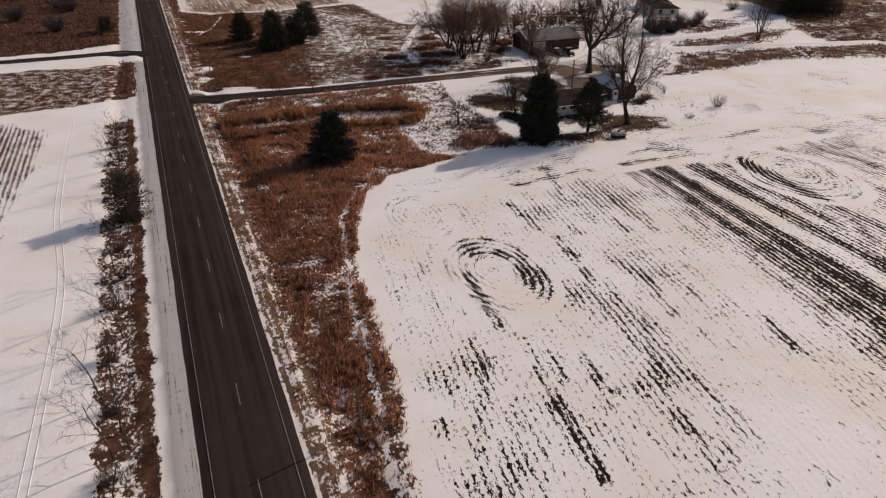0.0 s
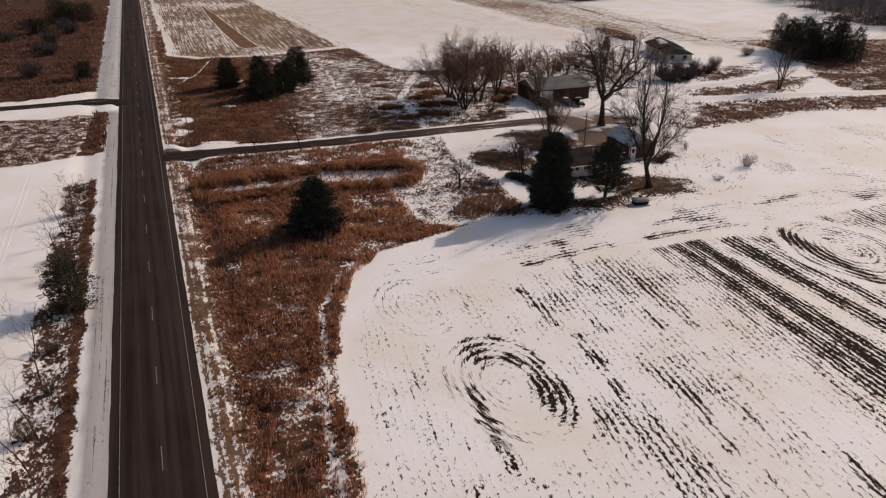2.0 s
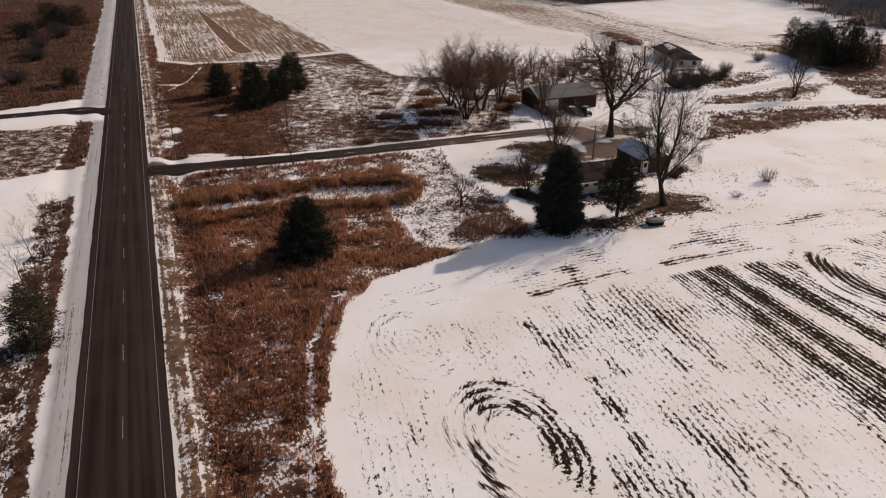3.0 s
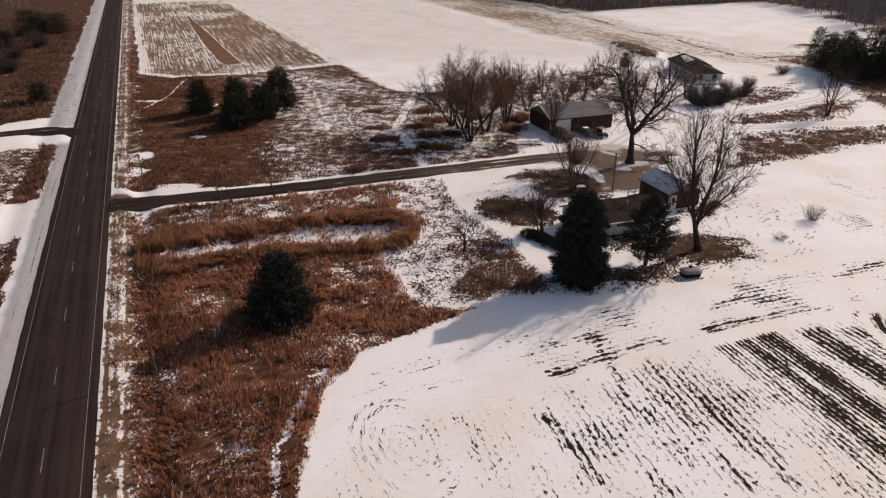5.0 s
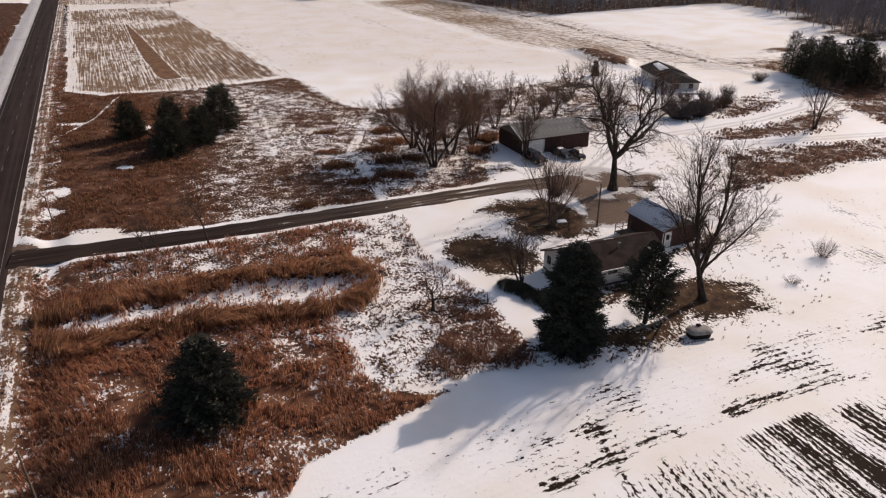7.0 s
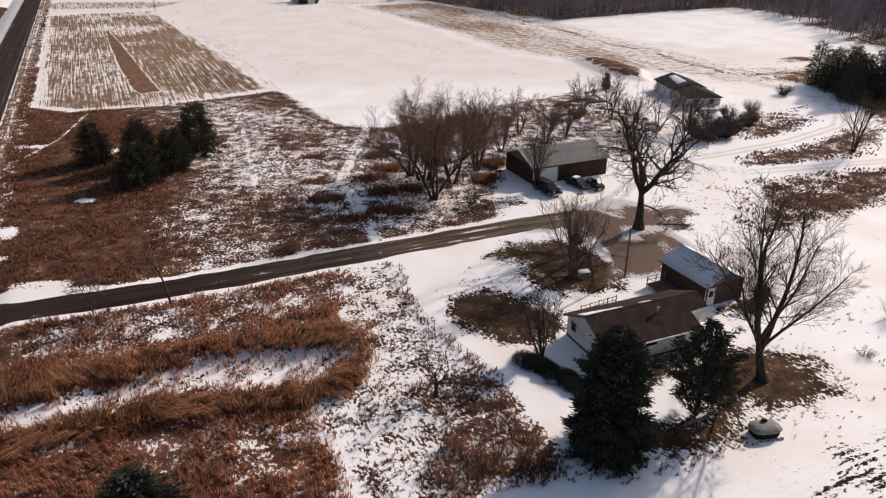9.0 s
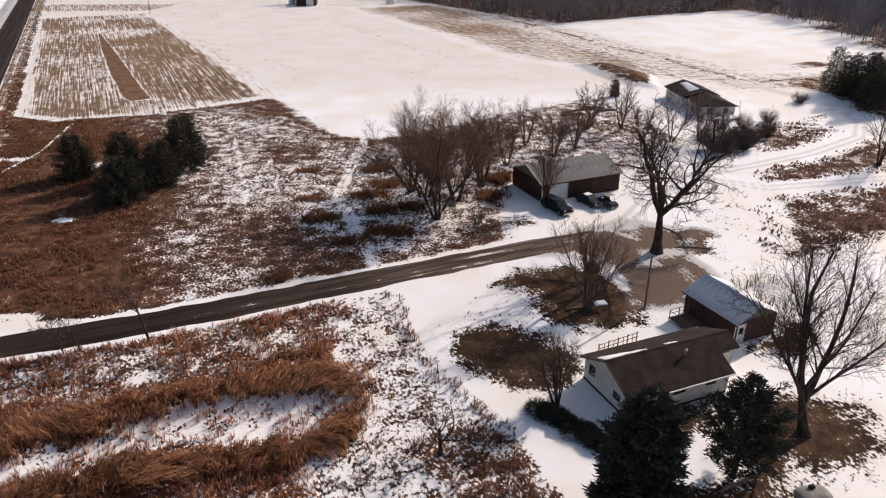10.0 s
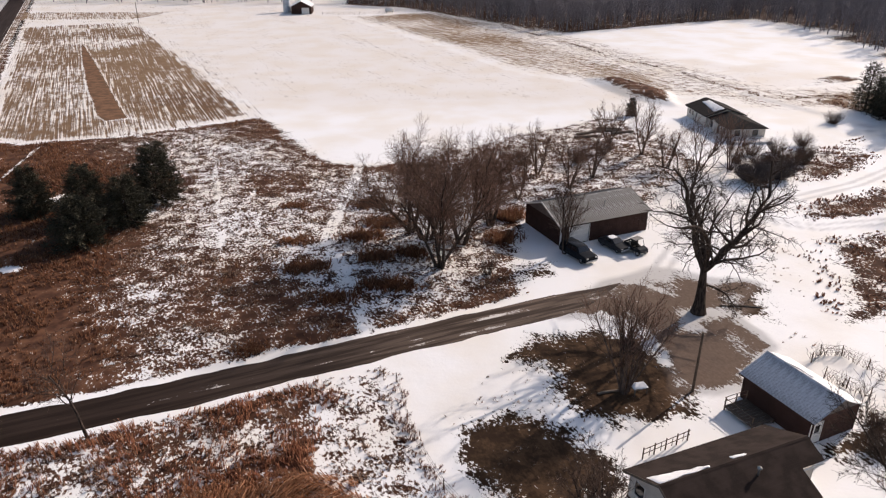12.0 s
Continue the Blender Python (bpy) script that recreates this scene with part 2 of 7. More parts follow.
def heights(p):
    """The ground's height at plan places."""
    u, s = us(p)
    z = 0.22 * (vnoise(p, 9.0, 3) - 0.5) * soft(inside(p, MEADOW) - 2, 3) + 0.5 * (vnoise(p, 60.0, 5) - 0.5) * soft(np.abs(u) - 30, 30) * soft(p[:, 1] - 210, 60)
    z -= 0.45 * np.exp(-((u - 8.2) / 1.6) ** 2) * soft(115 - s, 12)
    z -= 0.30 * np.exp(-((u + 9.0) / 1.8) ** 2)
    z -= 0.12 * soft(4.6 - np.abs(u), 1.0)
    z -= 0.35 * soft(inside(p, SWALE), 4)
    z += 1.6 * soft(inside(p, KNOLL), 5) + 0.9 * soft(inside(p, ISLAND), 4)
    return z


def ground_z(x, y):
    return float(heights(np.array([[x, y]]))[0])


def cover(p):
    """What lies on the ground at plan places: snow, rows of stubble, tall grass, lawn, gravel, straw."""
    w = p + 1.1 * np.stack([vnoise(p, 2.3, 11) - 0.5, vnoise(p, 2.3, 12) - 0.5], 1) + 2.0 * np.stack([vnoise(p, 7.0, 13) - 0.5, vnoise(p, 7.0, 14) - 0.5], 1)
    fine = p + 0.7 * np.stack([vnoise(p, 1.3, 15) - 0.5, vnoise(p, 1.3, 16) - 0.5], 1)
    u, s = us(p)
    snow, rows, grass, lawn, gravel, straw, clod = np.full(len(p), 1.3), *(np.zeros(len(p)) for _ in range(6))

    def lay(m, **vals):
        for k, v in vals.items():
            a = layers[k]
            a += (v - a) * m
    layers = dict(snow=snow, rows=rows, grass=grass, lawn=lawn, gravel=gravel, straw=straw, clod=clod)
    rowc, rowa = u.copy(), s.copy()
    fd = inside(fine, FIELD)
    # the rows lean away from the road, less so further out; the headland's rows run across them
    lean = np.clip((70 - u) / 12, 0, 1) * 0.14
    ru = u - lean * s
    field = soft(fd - 1.0, 2)
    patchy = 0.15 + 1.15 * vnoise(p, 6.5, 24) * vnoise(np.stack([u, 0.35 * s], 1), 3.0, 25) * 1.7
    dark = 0.13 + 0.27 * patchy
    for at, wide, k in ((57.4, 1.9, 0.70), (61.2, 2.3, 0.95), (65.4, 2.5, 1.05), (71.9, 1.9, 1.0), (75.8, 1.7, 0.82), (79.8, 2.2, 0.86), (88, 4.6, 0.6), (97, 4.6, 0.6)):
        gap = 0.50 + 0.62 * vnoise(np.stack([1.4 * ru, 0.09 * s], 1), 1.0, 44)
        dark = np.maximum(dark, k * np.exp(-((ru - at) / wide) ** 4) * gap * soft(40.5 - s + 5 * (vnoise(p, 3.0, 26) - 0.5), 1.5))
    dark = np.maximum(dark, 0.66 * np.exp(-((ru - 50.6) / 0.9) ** 4) * soft(4 - s, 5) * (0.5 + 0.7 * vnoise(p, 4.0, 27)))
    head = (s > 41.3) & (p[:, 1] > 84)
    across = s + 0.0016 * (u - 62) ** 2
    dark = np.where(head, 0.34 * patchy * soft(across - 40, 2) * soft(51 - across, 2), dark)
    rowc = np.where(fd > -2, np.where(head, across, ru), rowc)
    rowa = np.where((fd > -2) & head, u, rowa)
    seam = soft(np.abs(s - 41.3) - 0.9, 0.6)
    lay(field, rows=1.0 * seam, snow=1.45, clod=dark * seam)
    lay(field * soft(inside(w, BALD), 6), clod=0.12)
    lay(soft(inside(w, EAST_STUBBLE), 6), clod=0.26 * patchy)
    lay(soft(inside(w, MEADOW), 1.8), grass=1.0, rows=0, snow=0.13 + 0.38 * vnoise(p, 4.0, 18) ** 1.5)
    lay(soft(fd + 0.5, 1.2) * soft(1.5 - fd, 2), snow=1.1)
    lay(soft(0.22 - np.abs(fd + 2.3 + 1.0 * (vnoise(p, 12.0, 29) - 0.5)), 0.5) * soft(93 - p[:, 1], 4), snow=0.86, grass=0)
    lay(soft(inside(w, HALF_SNOWY), 3.0), snow=0.42 + 0.3 * (vnoise(p, 3.0, 45) - 0.4), grass=0.75)
    lay(soft(inside(w, SWALE), 1.6), snow=0.72, grass=0.4)
    lay(soft(inside(w, SCRUB), 1.5), snow=0.59, grass=0.75)
    lay(soft(inside(w, BRUSH), 1.2), snow=0.44, grass=0.9)
    lay(soft(inside(w, NORTH), 1.5), snow=0.12, grass=0.8)
    lay(soft(inside(w, MOTTLED), 12), snow=0.30, grass=0.7)
    lay(soft(inside(w, MOTTLED), 12) * np.clip((vnoise(p, 10.0, 17) - 0.30) * 2.6, 0, 1), snow=0.54)
    lay(soft(inside(w, BEHIND), 5), snow=0.50, grass=0.7)
    lay(soft(inside(w, DARKSCRUB), 5), snow=0.55, grass=0.75)
    lay(soft(inside(fine, STRIP), 1.0), snow=1.4, rows=0.7, straw=0.7, grass=0.6, clod=0.66 + 0.5 * (vnoise(p, 14.0, 36) - 0.5))
    lay(soft(inside(w, [(-101, 324), (-59, 242), (-31.3, 244.5), (-85, 352)]), 8), clod=0.84 + 0.4 * (vnoise(p, 9.0, 46) - 0.5), straw=0.85)
    lay(soft(inside(w, STRIP), 1.0) * soft(12 - line_d(p, [(-50, 262), (-31, 246)]), 14), clod=0.80, straw=0.45)
    lay(soft(inside(w, FAR_STRIP), 3.0), snow=1.4, clod=0.6, straw=0.9, grass=0.5)
    lay(soft(inside(w, STRIP) + 0.6, 1.2) * soft(1.8 - inside(w, STRIP), 1.6), snow=0.9, rows=0.1, clod=0.2)
    lay(soft(inside(p, FALLOW), 1.0), snow=-0.1, rows=0, grass=1.0, straw=0.35, clod=0)
    lay(soft(inside(w, TANBAND) + 6, 14), snow=0.44 + 0.36 * (vnoise(p, 22.0, 37) - 0.5), rows=0.2, straw=0.9, grass=0.4)
    lay(soft(12 - line_d(w, FENCEROW), 10), snow=0.64, straw=0.6, grass=0.4, rows=0.2)
    lay(soft(0.9 - line_d(w, FENCEROW), 1.5), snow=0.45, grass=0.5)
    lay(soft(p[:, 1] - 250, 20) * soft(inside(w, STRIP) * -1, 2) * (layers['straw'] < 0.3) * soft(-us(p)[0] + 220, 40) * (u > 8) * soft(inside(w, NORTH) * -1 - 2, 3), rows=0.15, snow=0.80 + 0.30 * vnoise(np.stack([0.22 * u, 0.025 * s], 1), 1.0, 49), straw=0.75)
    lay(soft(inside(w, KNOLL), 2), snow=0.20, grass=0.8, straw=0)
    lay(soft(inside(p, ISLAND) + 0.3, 1.0), snow=0.0, grass=0.7, straw=0)
    lay(soft(inside(w, FAR_WHITE), 2.5), snow=1.4, straw=0, rows=0)
    for poly in EAST:
        lay(soft(inside(w, poly), 5.0), snow=(0.48 if poly is EAST[2] else 0.30) + 0.42 * (vnoise(p, 5.0, 38) - 0.5), grass=0.6, rows=0)
    for poly in YARDS:
        lay(soft(inside(w, poly), 4.0), snow=0.98, grass=0.5, rows=0)
    for poly in LAWNS:
        lay(soft(inside(w, poly) + 0.6, 4.6), snow=0.10)
        lay(soft(inside(w, poly) + 1.2, 0.8), lawn=1.0, rows=0, grass=0)
    lay(soft(inside(w, LEFT_PLOT), 1.5), snow=0.36, grass=0.7)
    lay(soft(inside(w, NORTHWEST), 2), snow=0.10, grass=0.5)
    lay(soft(inside(w, LEFT_BANK), 1.0), snow=0.05, grass=0.9)
    lay(soft(inside(w, PLOUGHED), 2), snow=1.4, rows=1.0, clod=0.56 + 0.3 * (vnoise(p, 8.0, 47) - 0.5), grass=0.5)
    lay(soft(inside(w, WOODS), 5), snow=0.22, grass=0.4, rows=0, straw=0)
    near = soft(95 - s, 3)
    wob = 0.7 * (vnoise(p, 1.7, 21) - 0.5)
    lay(soft(-6.4 - u + wob, 0.6) * soft(u + 11.6 + 2 * wob, 0.8) * near, snow=0.46 + 0.3 * (vnoise(p, 4.5, 48) - 0.5), grass=0.6, rows=0, clod=0)
    lay(soft(-6.9 - u + 0.5 * wob, 0.4) * soft(u + 7.9 + wob, 0.5) * near, snow=0.10, grass=0.8, rows=0)
    lay(soft(-3.7 - u, 0.4) * soft(u + 6.0 + 0.4 * wob, 0.4) * soft(np.abs(s - 146) - 6, 3), snow=0.74, gravel=1.0, rows=0.1, grass=0)
    lay(soft(-4.4 - u, 0.4) * soft(u + 9 + wob, 0.8) * soft(s - 152, 4), snow=0.70, gravel=0.75, rows=0.15, grass=0)
    bank = soft(np.abs(s - 105) - 5, 3)
    lay(soft(u - 3.7, 0.3) * soft(6.6 - u, 0.5) * bank, snow=0.30, grass=0.9, straw=0.5, rows=0, gravel=0.0)
    for a, b, k in ((3.85, 4.1, 0.95), (4.75, 4.95, 0.70)):
        lay(soft(u - a + 0.2 * wob, 0.2) * soft(b - u + 0.5 * wob, 0.25) * bank, snow=k, grass=0, rows=0)
    lay(soft(u - 5.6 + wob, 0.4) * soft(6.0 - u + wob, 0.4) * bank, snow=0.74)
    lay(soft(u - 6.2 + wob, 0.5) * soft(8.4 - u + 3 * wob, 0.8) * bank, snow=0.36)
    for line, wide in ((DRIVE, 3.0), *((t, 2.0) for t in TRACKS), (PATH, 0.45)):
        d = line_d(p, line)
        lay(soft(wide - d + 1.0 * wob, 0.9), snow=1.12 if wide > 1 else 0.95, grass=0, rows=0, lawn=0)
    for line in TRAILS:
        lay(soft(0.25 - line_d(w * 0.4 + p * 0.6, line), 0.5), snow=0.80, grass=0.2)
    for cx, cy, a, b in ((-68.7, 198, 2.8, 1.4), (-54.5, 157.5, 2.2, 3.0), (-43, 143.2, 3.2, 0.9), (-48.0, 170.3, 1.6, 0.9), (-53.3, 194.5, 1.5, 2.0), (-51.5, 150, 1.2, 2.2)):
        lay(soft(1 - np.hypot((w[:, 0] - cx) / a, (w[:, 1] - cy) / b), 0.8), snow=0.80)
    for t in TRACKS:
        lay(soft(0.35 - np.abs(line_d(p, t) - 0.8) + 0.4 * wob, 0.4), snow=0.80, gravel=0.5)
    lay(soft(1 - np.hypot((u - 5.2) / 2.4, (s - 103.6) / 4.6) + 0.3 * wob, 0.5), snow=0.22, gravel=0.6, grass=0.6)
    lay(soft(0.25 - line_d(p, PATH), 0.3), snow=0.55, grass=0.4)
    lay(soft(4.0 - line_d(p, CROSS) + wob, 1.0) * soft(-6 - u, 1), snow=1.1, grass=0)
    lay(soft(inside(w, PAD) + 0.6, 2.2), snow=0.14 + 0.75 * vnoise(p, 3.0, 39) ** 2)
    lay(soft(inside(w, PAD) + 1.4, 0.8), gravel=0.72, grass=0.3, lawn=0)
    lay(soft(0.5 - line_d(w * 0.5 + p * 0.5, [(24.6, 146.6), (24.0, 152.4), (20.5, 156.4)]), 0.8), snow=1.0, gravel=0, lawn=0)
    lay(soft(0.35 - line_d(w * 0.3 + p * 0.7, [(21, 163.6), (26.6, 163.4), (30.2, 160)]), 0.6), snow=0.85)
    # old headland turns in the stubble: ovals of broken dark arcs
    for cx, cy, a, b, n, k, turn in ((5.6, 69.0, 8.4, 5.2, 4, 1.0, 0.45), (52, 98, 9.5, 6.6, 5, 0.5, 0.3), (-3.5, 83.5, 6.2, 4.0, 3, 0.5, 2.2)):
        cu, cs = us(np.array([[cx, cy]]))
        r = np.hypot((u - cu) / b, (s - cs) / a) + 0.12 * (vnoise(p, 5.0, 32) - 0.5)
        oval = r < 1.15
        rowc[oval] = cu + r[oval] * b
        ang = np.arctan2((s - cs) / a, (u - cu) / b)
        rowa[oval] = ang[oval] * r[oval] * a
        side = soft(np.cos(ang - turn) - 0.05 + 0.9 * (vnoise(p, 3.5, 31) - 0.5), 0.5)
        gaps = soft(vnoise(np.stack([3.6 * ang, 6.5 * r], 1), 1.0, 30 + n) - 0.42, 0.25)
        lay(oval * side * (0.35 + 0.65 * gaps) * soft(r - 0.42, 0.15), clod=0.72 * k)
        lay(soft(0.07 - np.abs(r - 1.15), 0.05), rows=0, clod=0)
    # streaks of dark clods left by the last pass
    for k, line in STREAKS:
        d = line_d(fine, line) + 0.7 * (vnoise(p, 2.2, 34) - 0.5)
        lay(soft(0.5 - d, 0.9) * soft(vnoise(p, 1.6, 35) - 0.15, 0.4), clod=0.80 * k)
    layers["rowc"], layers["rowa"] = rowc, rowa
    return layers


# ---------------------------------------------------------------- materials
def ground_material():
    m = Nodes("winter_ground", 0.9)
    flat = m.coords()
    rowc = m.attr("rowc")
    clods = m.coords(-ROW_TURN, (1.2, 0.75, 1.0))
    fine, mid, big = m.noise(2.8, 5, 0.65, clods), m.noise(0.5, 3, 0.55, flat), m.noise(0.09, 3, 0.5, flat)
    grain = m.noise(9.0, 3, 0.6, flat)
    row = m.math("ADD", m.math("MULTIPLY", m.math("SINE", m.math("ADD", m.math("MULTIPLY", rowc, 2 * math.pi / 0.76), m.math("MULTIPLY", mid, 3.0))), 0.5), 0.5)
    rows, snow = m.attr("rows"), m.attr("snow")
    calm = m.math("SUBTRACT", 1.0, m.math("MULTIPLY", m.attr("gravel"), 0.6))
    v = m.math("ADD", snow, m.math("MULTIPLY", calm, m.math("ADD", m.math("MULTIPLY", m.math("SUBTRACT", fine, 0.5), 1.9), m.math("MULTIPLY", m.math("SUBTRACT", mid, 0.5), 1.2))))
    v = m.math("ADD", v, m.math("MULTIPLY", m.math("SUBTRACT", grain, 0.5), 0.5))
    com2 = m.nt.nodes.new("ShaderNodeCombineXYZ")
    edge = m.math("MAXIMUM", m.math("SUBTRACT", m.math("MULTIPLY", m.attr("gravel"), 1.6), 0.8), 0.0)
    m.put(com2.inputs[0], m.math("MULTIPLY", rowc, m.math("ADD", 2.2, m.math("MULTIPLY", edge, 4.0))))
    m.put(com2.inputs[1], m.math("MULTIPLY", m.attr("rowa"), 0.05))
    combed = m.math("SUBTRACT", m.noise(1.0, 4, 0.65, com2.outputs[0]), 0.5)
    v = m.math("ADD", v, m.math("MULTIPLY", m.math("MULTIPLY", combed, 2.2), m.math("MAXIMUM", m.attr("straw"), m.math("SUBTRACT", m.math("MULTIPLY", m.attr("gravel"), 1.6), 0.8))))
    white = m.step(v, 0.46, 0.56)
    # clods and stubble that break through the snow, in rows
    com3 = m.nt.nodes.new("ShaderNodeCombineXYZ")
    m.put(com3.inputs[0], rowc)
    m.put(com3.inputs[1], m.math("MULTIPLY", m.attr("rowa"), 0.42))
    lumps = m.noise(4.3, 5, 0.68, com3.outputs[0])
    groups = m.noise(0.62, 3, 0.55, com3.outputs[0])
    drawn = m.noise(1.0, 4, 0.6, com2.outputs[0])
    is_straw = m.math("GREATER_THAN", m.attr("straw"), 0.2)
    grainy = m.mix(is_straw, lumps, m.math("ADD", m.math("MULTIPLY", drawn, 0.85), m.math("MULTIPLY", lumps, 0.15)))
    peak = m.math("ADD", m.math("ADD", grainy, m.math("MULTIPLY", m.math("SUBTRACT", row, 0.5), m.mix(is_straw, m.math("ADD", 0.05, m.math("MULTIPLY", m.attr("clod"), 0.17)), (0.04, 0.04, 0.04)))), m.math("MULTIPLY", m.math("SUBTRACT", groups, 0.5), 0.42))
    level = m.math("SUBTRACT", 0.715, m.math("MULTIPLY", m.attr("clod"), 0.37))
    over = m.math("SUBTRACT", peak, level)
    bare = m.mix(is_straw, m.step(over, -0.012, 0.02), m.step(over, -0.10, 0.10))
    bare = m.math("MULTIPLY", bare, m.math("GREATER_THAN", m.attr("clod"), 0.01))
    white = m.math("MULTIPLY", white, m.math("SUBTRACT", 1.0, bare))
    soil = m.mix(grain, (0.012, 0.008, 0.006), (0.034, 0.021, 0.015))
    litter = m.mix(m.step(mid, 0.35, 0.65), (0.074, 0.034, 0.0215), (0.185, 0.088, 0.049))
    lawn = m.mix(m.step(m.math("ADD", m.math("MULTIPLY", mid, 0.6), m.math("MULTIPLY", fine, 0.4)), 0.4, 0.6), (0.034, 0.0200, 0.0122), (0.092, 0.053, 0.029))
    stone = m.mix(fine, (0.090, 0.064, 0.049), (0.25, 0.185, 0.143))
    straw = m.mix(mid, (0.16, 0.10, 0.06), (0.30, 0.20, 0.12))
    c = m.mix(m.attr("grass"), soil, litter)
    c = m.mix(m.attr("straw"), c, straw)
    c = m.mix(m.attr("lawn"), c, lawn)
    c = m.mix(m.attr("gravel"), c, stone)
    tint = m.mix(m.step(big, 0.35, 0.7), (0.86, 0.85, 0.84), (0.81, 0.765, 0.70))
    dirty = m.mix(m.math("MULTIPLY", m.attr("straw"), 0.4), tint, (0.55, 0.44, 0.33))
    dirty = m.mix(m.math("MULTIPLY", m.attr("gravel"), 0.8), dirty, (0.27, 0.262, 0.262))
    m.color(m.mix(white, c, dirty))
    m.rough(m.mix(white, (0.95, 0.95, 0.95), (0.6, 0.6, 0.6)))
    h = m.math("ADD", m.math("MULTIPLY", white, 0.8), m.math("ADD", m.math("MULTIPLY", fine, 0.16), m.math("ADD", m.math("MULTIPLY", mid, 0.40), m.math("MULTIPLY", m.math("MULTIPLY", row, m.math("MINIMUM", rows, 1.0)), 0.035))))
    m.bump(h, 0.75, 0.14)
    return m.mat


def asphalt_material():
    m = Nodes("worn_asphalt", 0.9)
    along = m.coords(-ROW_TURN, (1.3, 0.02, 1))
    wear = m.noise(1.0, 3, 0.5, along)
    grain = m.noise(14, 3)
    patch = m.noise(0.15, 3)
    base = m.mix(m.step(wear, 0.35, 0.65), (0.020, 0.0128, 0.0108), (0.043, 0.029, 0.0245))
    m.color(m.mix(m.math("MULTIPLY", m.step(m.math("ADD", m.math("MULTIPLY", grain, 0.5), m.math("MULTIPLY", patch, 0.5)), 0.42, 0.6), 0.45), base, (0.045, 0.034, 0.029)))
    m.bump(grain, 0.3, 0.01)
    return m.mat


def drive_material(turn=21.0):
    m = Nodes("wet_gravel_drive", 0.8)
    flat = m.coords()
    along = m.coords(-radians(turn), (0.07, 1.1, 1))
    ruts, grain, mid = m.noise(1.0, 4, 0.6, along), m.noise(7, 4), m.noise(0.35, 3)
    sep = m.nt.nodes.new("ShaderNodeSeparateXYZ")
    m.nt.links.new(flat, sep.inputs[0])
    # drier and paler, with slush in the ruts, towards the yard
    yard = m.step(sep.outputs[0], -26.0, 16.0)
    wet = m.mix(m.step(ruts, 0.38, 0.62), (0.015, 0.0095, 0.0072), (0.034, 0.0225, 0.0175))
    dry = m.mix(m.step(ruts, 0.40, 0.60), (0.050, 0.036, 0.028), (0.155, 0.115, 0.090))
    base = m.mix(yard, wet, dry)
    base = m.mix(m.math("MULTIPLY", grain, 0.3), base, (0.040, 0.027, 0.020))
    heap = m.math("ADD", m.math("ADD", m.math("MULTIPLY", ruts, 0.62), m.math("MULTIPLY", mid, 0.3)), m.math("MULTIPLY", grain, 0.18))
    slush = m.step(m.math("ADD", heap, m.math("MULTIPLY", yard, 0.055)), 0.665, 0.715)
    m.color(m.mix(slush, base, (0.62, 0.58, 0.54)))
    m.bump(m.math("ADD", grain, slush), 0.5, 0.03)
    return m.mat


def grass_material(name, dark, light, straw=(0.34, 0.20, 0.10)):
    m = Nodes(name, 0.9)
    r, area = m.island(), m.noise(0.12, 3)
    c = m.mix(m.step(m.math("ADD", m.math("MULTIPLY", r, 0.5), m.math("MULTIPLY", area, 0.5)), 0.25, 0.75), dark, light)
    c = m.mix(m.step(r, 0.86, 0.97), c, straw)
    m.color(c)
    m.leafy(c, 0.5)
    return m.mat


def needle_material(name, dark, light):
    m = Nodes(name, 0.8)
    m.color(m.mix(m.island(), dark, light))
    return m.mat


def bark_material(name, dark, light):
    m = Nodes(name, 0.95)
    n = m.noise(5, 4, 0.6, m.coords(0, (1, 1, 0.25)))
    m.color(m.mix(m.step(n, 0.35, 0.65), dark, light))
    m.bump(n, 0.6, 0.03)
    return m.mat


def shingle_material():
    m = Nodes("brown_asphalt_shingles", 0.95)
    n, g = m.noise(0.8, 4), m.noise(12, 3)
    c = m.mix(m.step(n, 0.35, 0.65), (0.020, 0.0142, 0.0122), (0.042, 0.030, 0.0255))
    m.color(m.mix(m.math("MULTIPLY", g, 0.5), c, (0.052, 0.038, 0.032)))
    w = m.nt.nodes.new("ShaderNodeTexWave")
    w.bands_direction, w.wave_profile = "Y", "SAW"
    w.inputs["Scale"].default_value, w.inputs["Distortion"].default_value = 1.1, 0.4
    m.nt.links.new(m.coords(), w.inputs["Vector"])
    m.bump(m.math("ADD", w.outputs["Fac"], g), 0.5, 0.012)
    return m.mat


def siding_material(name, c, vertical=False, scale=1.3, wear=0.2):
    m = Nodes(name, 0.7)
    n, g = m.noise(0.9, 4), m.noise(14, 3)
    lo = tuple(v * (1 - wear) for v in c)
    m.color(m.mix(m.step(m.math("ADD", m.math("MULTIPLY", n, 0.7), m.math("MULTIPLY", g, 0.3)), 0.35, 0.65), lo, c))
    w = m.nt.nodes.new("ShaderNodeTexWave")
    w.bands_direction, w.wave_profile = ("X" if vertical else "Z"), "SAW"
    w.inputs["Scale"].default_value = scale
    m.nt.links.new(m.coords(), w.inputs["Vector"])
    m.bump(w.outputs["Fac"], 0.6, 0.015)
    return m.mat


